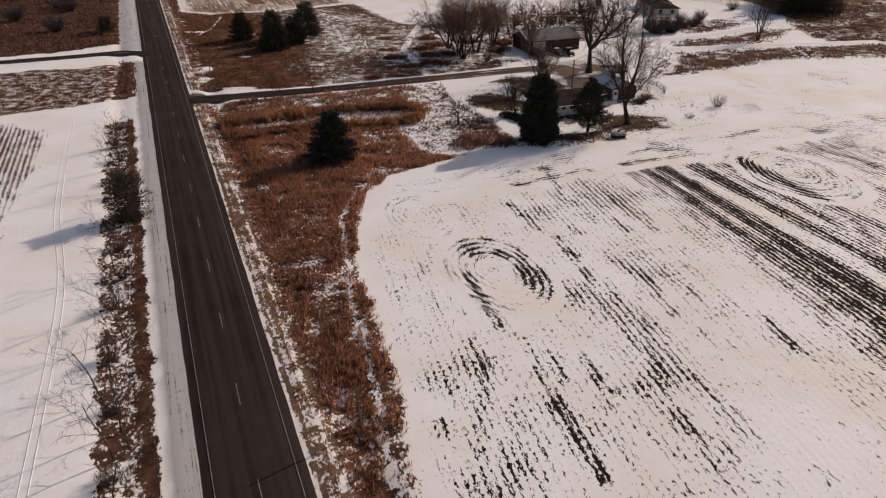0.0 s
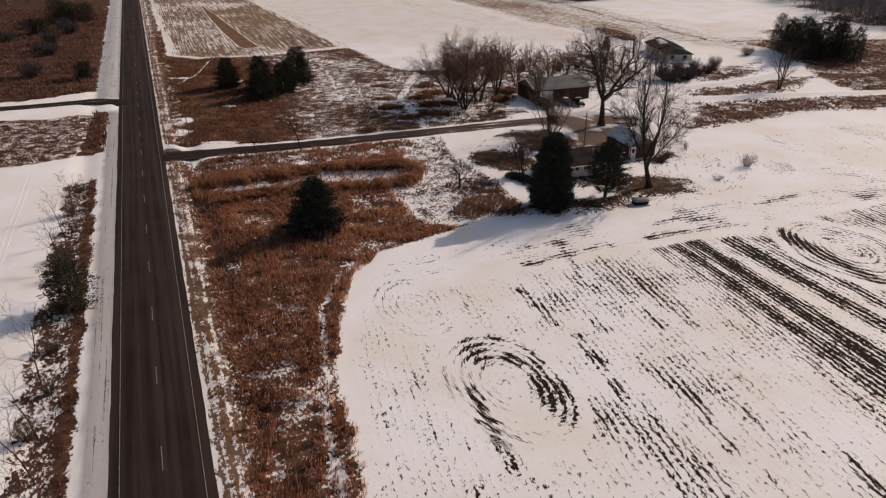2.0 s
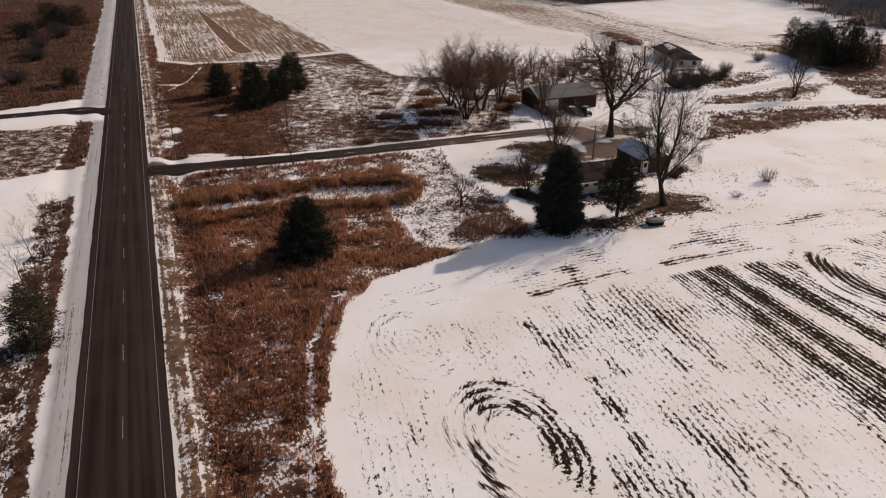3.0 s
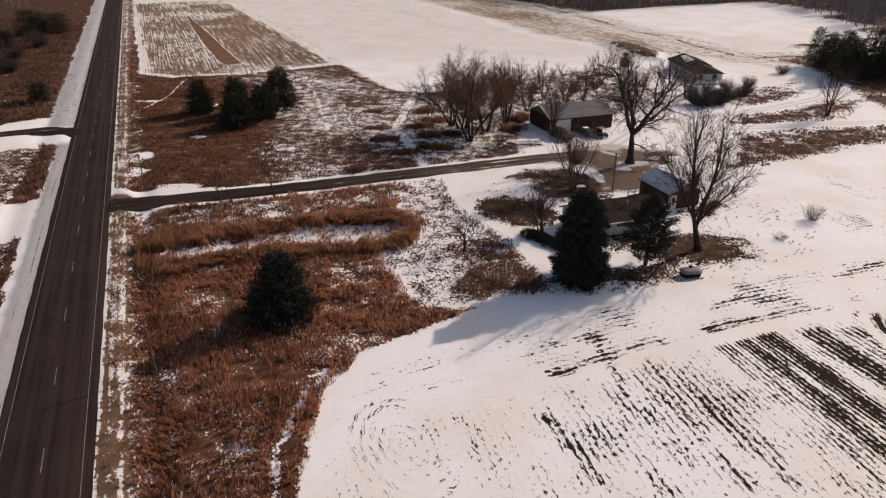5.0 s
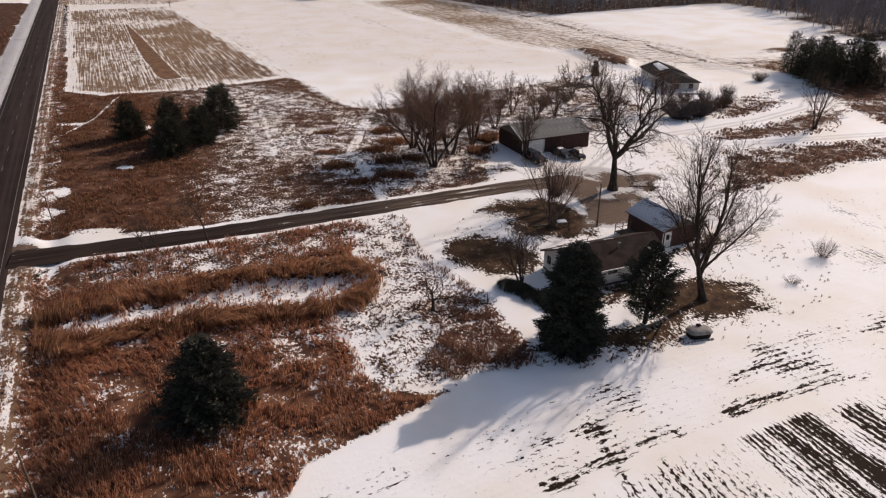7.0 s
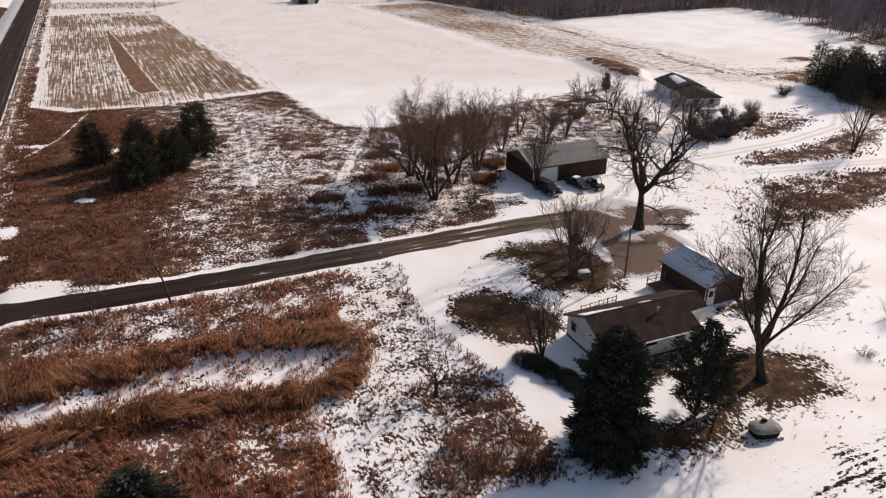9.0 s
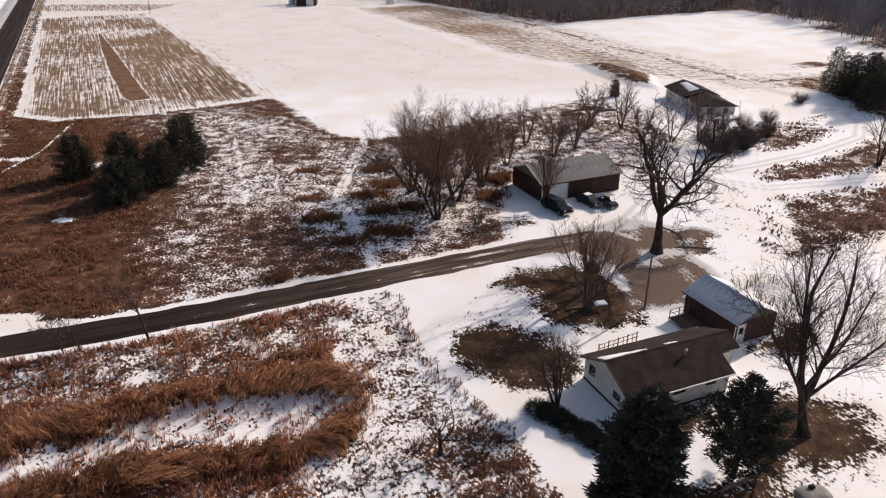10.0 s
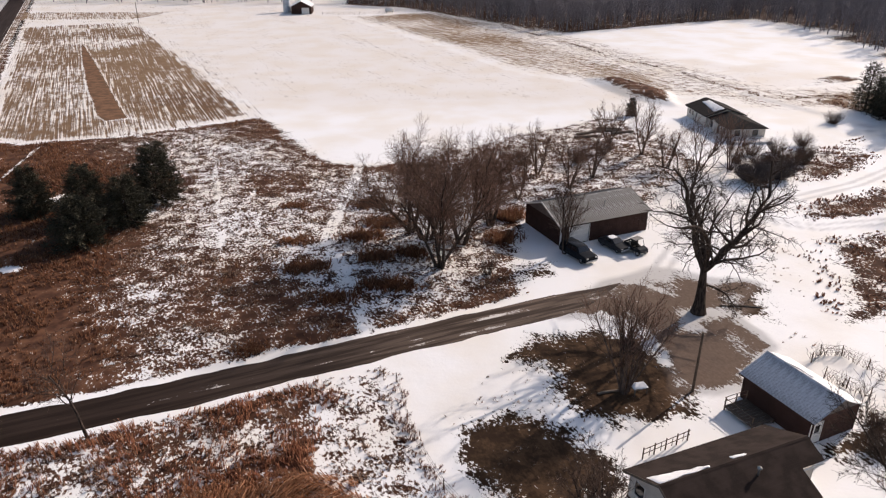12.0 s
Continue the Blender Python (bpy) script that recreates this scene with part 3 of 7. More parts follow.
def frosted_metal(name, metal_c, frost):
    m = Nodes(name, 0.5, 0.2)
    n, g = m.noise(0.7, 4), m.noise(6, 4)
    k = m.step(m.math("ADD", m.math("MULTIPLY", n, 0.6), m.math("MULTIPLY", g, 0.4)), 0.40 - frost * 0.25, 0.60 - frost * 0.2)
    m.color(m.mix(k, metal_c, (0.60, 0.61, 0.63)))
    m.rough(m.mix(k, (0.45, 0.45, 0.45), (0.8, 0.8, 0.8)))
    m.bump(g, 0.2, 0.01)
    return m.mat


def glass_material():
    m = Nodes("window_glass", 0.06)
    m.color((0.012, 0.014, 0.018))
    m.bsdf.inputs["Specular IOR Level"].default_value = 0.6
    m.bump(m.noise(0.7, 1), 0.05, 0.02)
    return m.mat


M_GROUND, M_ASPHALT, M_DRIVE = ground_material(), asphalt_material(), drive_material()
M_LINE = plain("worn_white_road_paint", (0.20, 0.18, 0.165), 0.45, 1.2, 0.8)
M_GRASS = grass_material("dry_tall_grass", (0.16, 0.070, 0.044), (0.52, 0.243, 0.140), (0.64, 0.40, 0.25))
M_WEED = grass_material("dead_weeds", (0.075, 0.048, 0.036), (0.20, 0.125, 0.082), (0.30, 0.20, 0.135))
M_PALE = grass_material("pale_dead_weeds", (0.15, 0.098, 0.072), (0.37, 0.245, 0.175), (0.50, 0.36, 0.27))
M_WILLOW = bark_material("grey_brown_willow_bark", (0.075, 0.052, 0.042), (0.18, 0.125, 0.098))
M_WILLOW_TWIG = bark_material("red_brown_willow_twigs", (0.10, 0.060, 0.044), (0.25, 0.15, 0.108))
M_NORTH = grass_material("matted_brown_grass", (0.11, 0.050, 0.030), (0.31, 0.150, 0.085), (0.42, 0.25, 0.15))
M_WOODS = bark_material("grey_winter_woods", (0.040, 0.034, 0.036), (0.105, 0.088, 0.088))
# far bark is paler and bluer: distance haze is put into its colour
M_FAR_WOODS = bark_material("far_woods_bark_with_haze", (0.12, 0.112, 0.124), (0.26, 0.235, 0.245))
M_BRUSH = grass_material("bare_twig_brush", (0.095, 0.050, 0.038), (0.26, 0.135, 0.094), (0.36, 0.21, 0.135))
M_SPRUCE = needle_material("spruce_needles", (0.038, 0.039, 0.030), (0.108, 0.100, 0.074))
M_PINE = needle_material("pine_needles", (0.040, 0.040, 0.029), (0.122, 0.107, 0.073))
M_BARK = bark_material("dark_rough_bark", (0.030, 0.022, 0.018), (0.090, 0.066, 0.053))
M_TWIG = bark_material("red_brown_twigs", (0.060, 0.042, 0.034), (0.150, 0.100, 0.078))
M_WOOD = plain("weathered_grey_wood", (0.16, 0.13, 0.105), 0.3, 2, 0.9)
M_POLE = plain("weathered_pole_wood", (0.13, 0.095, 0.07), 0.3, 2, 0.9)
M_SHINGLE = shingle_material()
M_CHARCOAL = plain("dark_charcoal_shingles", (0.022, 0.0185, 0.018), 0.3, 1.2, 0.95, fine=9)
M_WHITE_SIDING = siding_material("cream_white_siding", (0.66, 0.61, 0.55))
M_BROWN_SIDING = siding_material("dark_red_brown_siding", (0.062, 0.034, 0.028), True, 2.2, 0.3)
M_BRICK = plain("dark_brown_brick", (0.095, 0.052, 0.040), 0.3, 3, 0.9, fine=9)
M_GABLE = siding_material("grey_brown_gable_boards", (0.20, 0.165, 0.145), True, 2.0)
M_TRIM = plain("white_painted_trim", (0.72, 0.69, 0.65), 0.12, 3, 0.55)
M_METAL_ROOF = frosted_metal("frosted_ribbed_steel", (0.36, 0.36, 0.37), 0.15)
M_GREY_ROOF = frosted_metal("dull_grey_steel_roof", (0.19, 0.18, 0.165), -0.45)
M_GLASS = glass_material()
M_SNOW = plain("settled_snow", (0.80, 0.79, 0.78), 0.05, 2, 0.6, bump=0.4, fine=6)
M_BLACK = plain("black_rubber", (0.018, 0.017, 0.017), 0.3, 4, 0.85)
M_CARPAINT = plain("dark_blue_black_car_paint", (0.012, 0.014, 0.018), 0.2, 3, 0.25)
M_CARGREY = plain("dark_grey_car_paint", (0.030, 0.031, 0.034), 0.2, 3, 0.3)
M_CHROME = plain("dull_bright_metal", (0.45, 0.44, 0.43), 0.2, 4, 0.35, 0.8)
M_LAMP = plain("clear_lamp_plastic", (0.55, 0.53, 0.50), 0.1, 4, 0.2)
M_TARP = plain("pale_grey_tarp", (0.22, 0.205, 0.19), 0.3, 2, 0.7)
M_INSIDE = plain("dim_interior_wall", (0.20, 0.18, 0.16), 0.15, 1, 0.9)
M_CONCRETE = plain("stained_concrete", (0.26, 0.24, 0.22), 0.25, 2, 0.9)


# ---------------------------------------------------------------- mesh helpers
def mesh_of(name, verts, faces, mat=None, smooth=False):
    me = bpy.data.meshes.new(name)
    me.from_pydata([tuple(v) for v in verts], [], [tuple(f) for f in faces])
    if smooth:
        me.polygons.foreach_set("use_smooth", [True] * len(me.polygons))
    if mat:
        me.materials.append(mat)
    me.update()
    return me


def big_mesh(name, verts, tris, mat, smooth=False):
    """A mesh out of two arrays, quickly."""
    verts, tris = np.asarray(verts, np.float32), np.asarray(tris, np.int32)
    k = tris.shape[1]
    me = bpy.data.meshes.new(name)
    me.vertices.add(len(verts))
    me.vertices.foreach_set("co", verts.ravel())
    me.loops.add(tris.size)
    me.loops.foreach_set("vertex_index", tris.ravel())
    me.polygons.add(len(tris))
    me.polygons.foreach_set("loop_start", np.arange(0, tris.size, k, dtype=np.int32))
    if smooth:
        me.polygons.foreach_set("use_smooth", np.ones(len(tris), bool))
    me.materials.append(mat)
    me.update(calc_edges=True)
    return me


def empty_thing(name, m, label, category, group="", kind=""):
    ob = new(name)
    ob.empty_display_size = 0.2
    ob.matrix_world = m
    return tagged(ob, label, category, group, kind)


def part(name, me, parent, label="", m=None):
    """Links a mesh, or a bmesh with its material, as one part under a thing or part."""
    ob = new(name, me)
    ob.parent = parent
    if m is not None:
        ob.matrix_local = m
    if label:
        ob["label"] = label
    return ob


def bm_mesh(name, bm, mat, smooth=False):
    me = bpy.data.meshes.new(name)
    bm.to_mesh(me)
    bm.free()
    me.materials.append(mat)
    if smooth:
        me.polygons.foreach_set("use_smooth", [True] * len(me.polygons))
    return me


def add_box(bm, x0, y0, z0, x1, y1, z1, bevel=0.0):
    vs = [bm.verts.new((x, y, z)) for z in (z0, z1) for x, y in ((x0, y0), (x1, y0), (x1, y1), (x0, y1))]
    for f in ((3, 2, 1, 0), (4, 5, 6, 7), (0, 1, 5, 4), (1, 2, 6, 5), (2, 3, 7, 6), (3, 0, 4, 7)):
        bm.faces.new([vs[i] for i in f])
    if bevel:
        es = list({e for v in vs for e in v.link_edges})
        bmesh.ops.bevel(bm, geom=es, offset=bevel, segments=1, affect="EDGES")


def box_mesh(name, dims, mat, bevel=0.02):
    """A box of x0 y0 z0 x1 y1 z1 with softened edges."""
    bm = bmesh.new()
    add_box(bm, *dims, bevel=bevel)
    return bm_mesh(name, bm, mat)


def boxes_mesh(name, boxes, mat):
    bm = bmesh.new()
    for b in boxes:
        add_box(bm, *b)
    return bm_mesh(name, bm, mat)


def prism(name, outline, depth, mat, axis="y", bevel=0.0, smooth=False):
    """An outline in x and z, drawn out along y from 0 to depth (or y and z along x)."""
    bm = bmesh.new()
    n = len(outline)
    put = (lambda a, b, d: (a, d, b)) if axis == "y" else ((lambda a, b, d: (d, a, b)) if axis == "x" else (lambda a, b, d: (a, b, d)))
    lo, hi = [bm.verts.new(put(a, b, 0)) for a, b in outline], [bm.verts.new(put(a, b, depth)) for a, b in outline]
    bm.faces.new(lo)
    bm.faces.new(hi[::-1])
    for i in range(n):
        bm.faces.new((lo[i], hi[i], hi[(i + 1) % n], lo[(i + 1) % n]))
    bmesh.ops.recalc_face_normals(bm, faces=bm.faces)
    if bevel:
        bmesh.ops.bevel(bm, geom=list(bm.edges), offset=bevel, segments=2, affect="EDGES")
    return bm_mesh(name, bm, mat, smooth)


class Tubes:
    """Collects tapered tubes and gives them as one mesh."""

    def __init__(self):
        self.v, self.f, self.n = [], [], 0

    def add(self, pts, radii, sides):
        pts = np.asarray(pts, float)
        d = np.gradient(pts, axis=0)
        d /= np.linalg.norm(d, axis=1)[:, None] + 1e-9
        ref = np.where(np.abs(d[:, 2:3]) > 0.9, [[1.0, 0, 0]], [[0, 0, 1.0]])
        a = np.cross(d, ref)
        a /= np.linalg.norm(a, axis=1)[:, None] + 1e-9
        b = np.cross(d, a)
        ang = np.arange(sides) * 2 * math.pi / sides
        ring = pts[:, None] + np.asarray(radii)[:, None, None] * (a[:, None] * np.cos(ang)[None, :, None] + b[:, None] * np.sin(ang)[None, :, None])
        self.v.append(ring.reshape(-1, 3))
        k, i = np.meshgrid(np.arange(len(pts) - 1), np.arange(sides), indexing="ij")
        j = (i + 1) % sides
        q = np.stack([k * sides + i, k * sides + j, (k + 1) * sides + j, (k + 1) * sides + i], -1).reshape(-1, 4) + self.n
        self.f.append(q)
        self.n += len(pts) * sides

    def mesh(self, name, mat, smooth=True):
        return big_mesh(name, np.concatenate(self.v), np.concatenate(self.f), mat, smooth)


# ---------------------------------------------------------------- ground, roads
def spaced(parts):
    """Grid lines: pieces of (from, to, step), then growing steps outwards on both sides."""
    g = []
    for a, b, st in parts:
        g += list(np.arange(a, b, st))
    g.append(parts[-1][1])
    for sign in (1, -1):
        st, v = 2.0, (g[-1] if sign > 0 else g[0])
        while abs(v) < 3800:
            st *= 1.17
            v += sign * st
            g = g + [v] if sign > 0 else [v] + g
    return np.array(g)


def build_ground():
    gu = spaced([(-100, -40, 1.2), (-40, -14, 0.7), (-14, -3, 0.4), (-3, 3, 1.0), (3, 9, 0.22), (9, 100, 0.5), (100, 170, 1.0)])
    gs = spaced([(-25, 145, 0.5), (145, 230, 0.9), (230, 420, 2.2)])
    uu, ss = np.meshgrid(gu, gs)
    p = xy(uu.ravel(), ss.ravel())
    z = heights(p)
    nu, ns = len(gu), len(gs)
    i, j = np.meshgrid(np.arange(nu - 1), np.arange(ns - 1))
    a = (j * nu + i).ravel()
    me = big_mesh("ground", np.column_stack([p, z]), np.stack([a, a + 1, a + nu + 1, a + nu], 1), M_GROUND, True)
    for key, vals in cover(p).items():
        me.attributes.new(key, "FLOAT", "POINT").data.foreach_set("value", vals.astype(np.float32))
    return tagged(new("ground", me), "farmland under thin snow with stubble rows and brown grass", "ground", kind="structure")


build_ground()


def ribbon(name, line, half, z, mat, rag=0.0, step=0.5, seed=0, fade=0.0):
    """A strip along a line of points with slightly ragged sides."""
    pts = np.array(line, float)
    seg = np.hypot(*np.diff(pts, axis=0).T)
    at = np.concatenate([[0], np.cumsum(seg)])
    t = np.arange(0, at[-1], step)
    c = np.stack([np.interp(t, at, pts[:, k]) for k in (0, 1)], 1)
    for _ in range(6):
        c[1:-1] = (c[:-2] + 2 * c[1:-1] + c[2:]) / 4
    d = np.gradient(c, axis=0)
    d /= np.hypot(*d.T)[:, None]
    nrm = np.stack([d[:, 1], -d[:, 0]], 1)
    rng = np.random.RandomState(seed)
    k = 7
    across = np.linspace(-1, 1, k)
    v = []
    jag = rag * (vnoise(c, 2.2, seed) - 0.5), rag * (vnoise(c, 2.2, seed + 1) - 0.5)
    for q, n_, jl, jr in zip(c, nrm, *jag):
        l, r = half + jl + 0.1 * rag * rng.rand(), half + jr + 0.1 * rag * rng.rand()
        if fade:
            k_ = min(1, max(0.03, (at[-1] - len(v) / k * step) / fade))
            l, r = l * k_, r * k_
        for a in across:
            o = q + n_ * a * (r if a > 0 else l)
            v.append((o[0], o[1], z - 0.05 * a * a - (0.10 if abs(a) == 1 else 0)))
    f = [(i * k + j, i * k + j + 1, (i + 1) * k + j + 1, (i + 1) * k + j) for i in range(len(c) - 1) for j in range(k - 1)]
    me = mesh_of(name, v, f, mat, True)
    return me


road = tagged(new("road", ribbon("road", [xy(0, -60), xy(0, 520)], 3.85, 0.05, M_ASPHALT, 0.12, 2.0)), "dark worn two-lane country asphalt road", "road", kind="structure")


def line_strip(name, u, s0, s1, half, n=1):
    v, f = [], []
    for i in range(n + 1):
        s = s0 + (s1 - s0) * i / n
        for d in (-half, half):
            q = xy(u + d, s)
            v.append((q[0], q[1], 0.054 - 0.05 * ((u + d) / 3.85) ** 2))
    f = [(2 * i, 2 * i + 1, 2 * i + 3, 2 * i + 2) for i in range(n)]
    return mesh_of(name, v, f, M_LINE)


for side in (-3.05, 3.05):
    part("edge_line", line_strip("edge_line", side, -40, 380, 0.035, 60), road, "thin worn white edge line")
for k in range(-3, 26):
    part("centre_dash", line_strip("centre_dash", 0.1, 9.0 + 12.05 * k, 12.0 + 12.05 * k, 0.04), road)

driveway = tagged(new("driveway", ribbon("driveway", DRIVE, 2.65, 0.085, M_DRIVE, 0.5, 0.4, 4, 9.0)), "brown wet gravel driveway between snow edges", "driveway", kind="structure")
side_road = tagged(new("side_road", ribbon("side_road", CROSS, 2.9, 0.045, M_DRIVE, 0.4, 1.0, 5)), "narrow brown side road joining the main road", "road", kind="structure")

# ---------------------------------------------------------------- trees


def grow(tubes, rng, start, way, length, radius, level, spec):
    """One limb and all that grows from it. tubes: one collector a level."""
    n = max(3, int(spec["nodes"][min(level, len(spec["nodes"]) - 1)]))
    wander, lift = spec["wander"][min(level, len(spec["wander"]) - 1)], spec["lift"][min(level, len(spec["lift"]) - 1)]
    pts, d = [np.array(start, float)], np.array(way, float)
    for _ in range(n):
        d = d + rng.normal(0, wander, 3) + np.array((0, 0, lift))
        d /= np.linalg.norm(d)
        pts.append(pts[-1] + d * length / n)
    pts = np.array(pts)
    last = level == spec["levels"]
    end = 0.3 if last else (0.45 if level == 0 else 0.24)
    radii = radius * np.linspace(1, end, n + 1)
    if level == 0:
        radii[0] *= 1.35
    tubes[min(level, len(tubes) - 1)].add(pts, radii, (9, 6, 4, 3, 3)[min(level, 4)])
    if last:
        return
    if level == 0 and spec.get("ways"):
        for f, w, ln, r in spec["ways"]:
            at = pts[0] + (pts[-1] - pts[0]) * f
            spec["split"].append(Tubes())
            grow([tubes[0], spec["split"][-1], tubes[2]], rng, at, np.array(w) / np.linalg.norm(w), ln, r, 1, spec)
        return
    kids = spec["kids"][level]
    first = spec["first"][level]
    spin = rng.rand() * 6.283
    for i in range(kids):
        f = first + (1 - first) * (i + rng.rand() * 0.8) / kids
        f = min(f, 1.0)
        q = f * n
        a = int(min(q, n - 1))
        at = pts[a] + (pts[a + 1] - pts[a]) * (q - a)
        ax = pts[a + 1] - pts[a]
        ax /= np.linalg.norm(ax)
        e1 = np.cross(ax, (1.0, 0, 0) if abs(ax[0]) < 0.8 else (0, 1.0, 0))
        e1 /= np.linalg.norm(e1)
        phi = 2.4 * i + 0.9 * rng.rand() + spin
        side = e1 * math.cos(phi) + np.cross(ax, e1) * math.sin(phi)
        ang = radians(spec["angle"][level] * (0.7 + 0.6 * rng.rand()))
        w = ax * math.cos(ang) + side * math.sin(ang)
        ln = length * spec["ratio"][level] * (0.65 + 0.6 * rng.rand()) * (1.15 - 0.45 * f)
        r = radius * (1 - (1 - end) * f) * spec["thin"][level] * (0.8 + 0.4 * rng.rand())
        if level == 0 and spec.get("split"):
            spec["split"].append(Tubes())
            grow([tubes[0], spec["split"][-1], tubes[2]], rng, at, w, ln, max(r, spec["least"]), 1, spec)
        else:
            grow(tubes, rng, at, w, ln, max(r, spec["least"]), level + 1, spec)


def bare_tree(name, x, y, label, stems, spec, seed, category="tree", group="", turn=0.0, mats=None):
    """A leafless tree or shrub: stems are (way, length, radius)."""
    rng = np.random.RandomState(seed)
    ob = empty_thing(name, pose(x, y, ground_z(x, y) - 0.06, 0, 0, turn), label, category, group)
    limb, twigs = Tubes(), Tubes()
    bark, twig = mats or (M_BARK, M_TWIG)
    spec = dict(spec, split=[None]) if len(stems) == 1 else spec
    for off, way, length, radius in stems:
        tubes = [Tubes(), limb, twigs]
        grow(tubes, rng, (off[0], off[1], 0), np.array(way, float) / np.linalg.norm(way), length, radius, 0, spec)
        nm = "trunk" if len(stems) == 1 else "stem"
        part(nm, tubes[0].mesh(nm, bark), ob)
    for t in spec.get("split", [None])[1:]:
        part("limb", t.mesh("limb", bark), ob)
    for nm, t, mt in (("branching", limb, bark), ("twig_crown", twigs, twig)):
        if t.n:
            tagged(part(nm, t.mesh(nm, mt), ob), kind="stuff")
    return ob


OAK = dict(levels=4, nodes=(4, 8, 5, 4, 3), wander=(0.05, 0.22, 0.27, 0.26, 0.24), lift=(0.0, 0.10, 0.06, 0.03, 0.02), kids=(8, 9, 6, 6), first=(0.66, 0.22, 0.2, 0.2),
           angle=(41, 48, 50, 48), ratio=(2.75, 0.46, 0.5, 0.45), thin=(0.80, 0.62, 0.54, 0.55), least=0.020)
OAK_FORK = dict(OAK, kids=(0, 12, 7, 6), wander=(0.03, 0.17, 0.26, 0.28, 0.26), lift=(0.0, 0.012, 0.03, 0.02, 0.0), ratio=(1, 0.44, 0.5, 0.45), angle=(40, 46, 50, 48), least=0.022, thin=(0.8, 0.55, 0.54, 0.55),
                ways=[(0.97, (-0.52, 0.15, 0.90), 12.0, 0.40), (1.0, (-0.10, -0.15, 1.0), 13.0, 0.36), (0.98, (0.14, 0.35, 1.0), 12.5, 0.32), (0.96, (0.52, -0.05, 0.86), 13.5, 0.40), (0.9, (0.82, 0.25, 0.58), 14.0, 0.30),
                      (0.99, (-0.75, 0.3, 0.72), 9.5, 0.22), (0.88, (0.15, -0.75, 0.75), 8.0, 0.22), (0.62, (0.95, -0.15, 0.02), 4.6, 0.12)])
ELM = dict(levels=4, nodes=(5, 7, 5, 4, 3), wander=(0.02, 0.07, 0.12, 0.14, 0.14), lift=(0.0, 0.045, 0.04, 0.03, 0.02), kids=(9, 11, 8, 5), first=(0.62, 0.2, 0.2, 0.2),
           angle=(27, 36, 38, 36), ratio=(2.75, 0.40, 0.5, 0.5), thin=(0.52, 0.46, 0.5, 0.6), least=0.014)
ELM_FORK = dict(ELM, kids=(0, 15, 9, 6), angle=(27, 30, 34, 36), ratio=(1, 0.36, 0.48, 0.5), thin=(0.5, 0.42, 0.5, 0.6), lift=(0.0, 0.05, 0.05, 0.03, 0.02), wander=(0.02, 0.06, 0.12, 0.15, 0.15), least=0.015,
                ways=[(1.0, (-0.30, 0.05, 1.0), 13.0, 0.30), (0.96, (-0.06, 0.18, 1.0), 12.5, 0.22), (0.72, (0.30, 0.05, 0.93), 13.0, 0.27), (0.80, (0.55, -0.12, 0.78), 10.0, 0.16), (0.9, (-0.48, -0.14, 0.88), 9.5, 0.16),
                      (0.98, (0.12, -0.30, 0.95), 11.0, 0.17), (0.94, (-0.40, 0.26, 0.88), 9.5, 0.14)])
WILLOW = dict(levels=3, nodes=(7, 7, 4, 3), wander=(0.07, 0.12, 0.16, 0.16), lift=(0.02, 0.03, 0.02, 0.0), kids=(13, 15, 9), first=(0.36, 0.2, 0.15),
              angle=(36, 34, 40), ratio=(0.66, 0.42, 0.5), thin=(0.45, 0.45, 0.6), least=0.015)
FAN = dict(levels=3, nodes=(7, 5, 4, 3), wander=(0.06, 0.10, 0.12, 0.12), lift=(0.02, 0.05, 0.04, 0.03), kids=(10, 8, 6), first=(0.25, 0.2, 0.2),
           angle=(30, 32, 32), ratio=(0.48, 0.5, 0.5), thin=(0.5, 0.5, 0.6), least=0.014)
SMALL = dict(levels=3, nodes=(5, 5, 4, 3), wander=(0.08, 0.14, 0.16, 0.16), lift=(0.02, 0.04, 0.03, 0.02), kids=(8, 6, 5), first=(0.32, 0.2, 0.2),
             angle=(46, 42, 40), ratio=(0.62, 0.52, 0.5), thin=(0.5, 0.5, 0.6), least=0.018)
APPLE = dict(levels=3, nodes=(4, 6, 4, 3), wander=(0.08, 0.18, 0.2, 0.2), lift=(0.02, 0.03, 0.03, 0.02), kids=(8, 8, 6), first=(0.4, 0.2, 0.2),
             angle=(58, 46, 44), ratio=(1.45, 0.5, 0.5), thin=(0.55, 0.55, 0.6), least=0.017)


def fan(n, spread, length, radius, rng, base=0.5):
    out = []
    for i in range(n):
        a = 2 * math.pi * (i + rng.rand() * 0.7) / n
        k = spread * (0.35 + 0.65 * rng.rand())
        out.append(((base * math.cos(a) * rng.rand(), base * math.sin(a) * rng.rand()), (math.cos(a) * k, math.sin(a) * k, 1.0), length * (0.75 + 0.35 * rng.rand()), radius * (0.7 + 0.5 * rng.rand())))
    return out


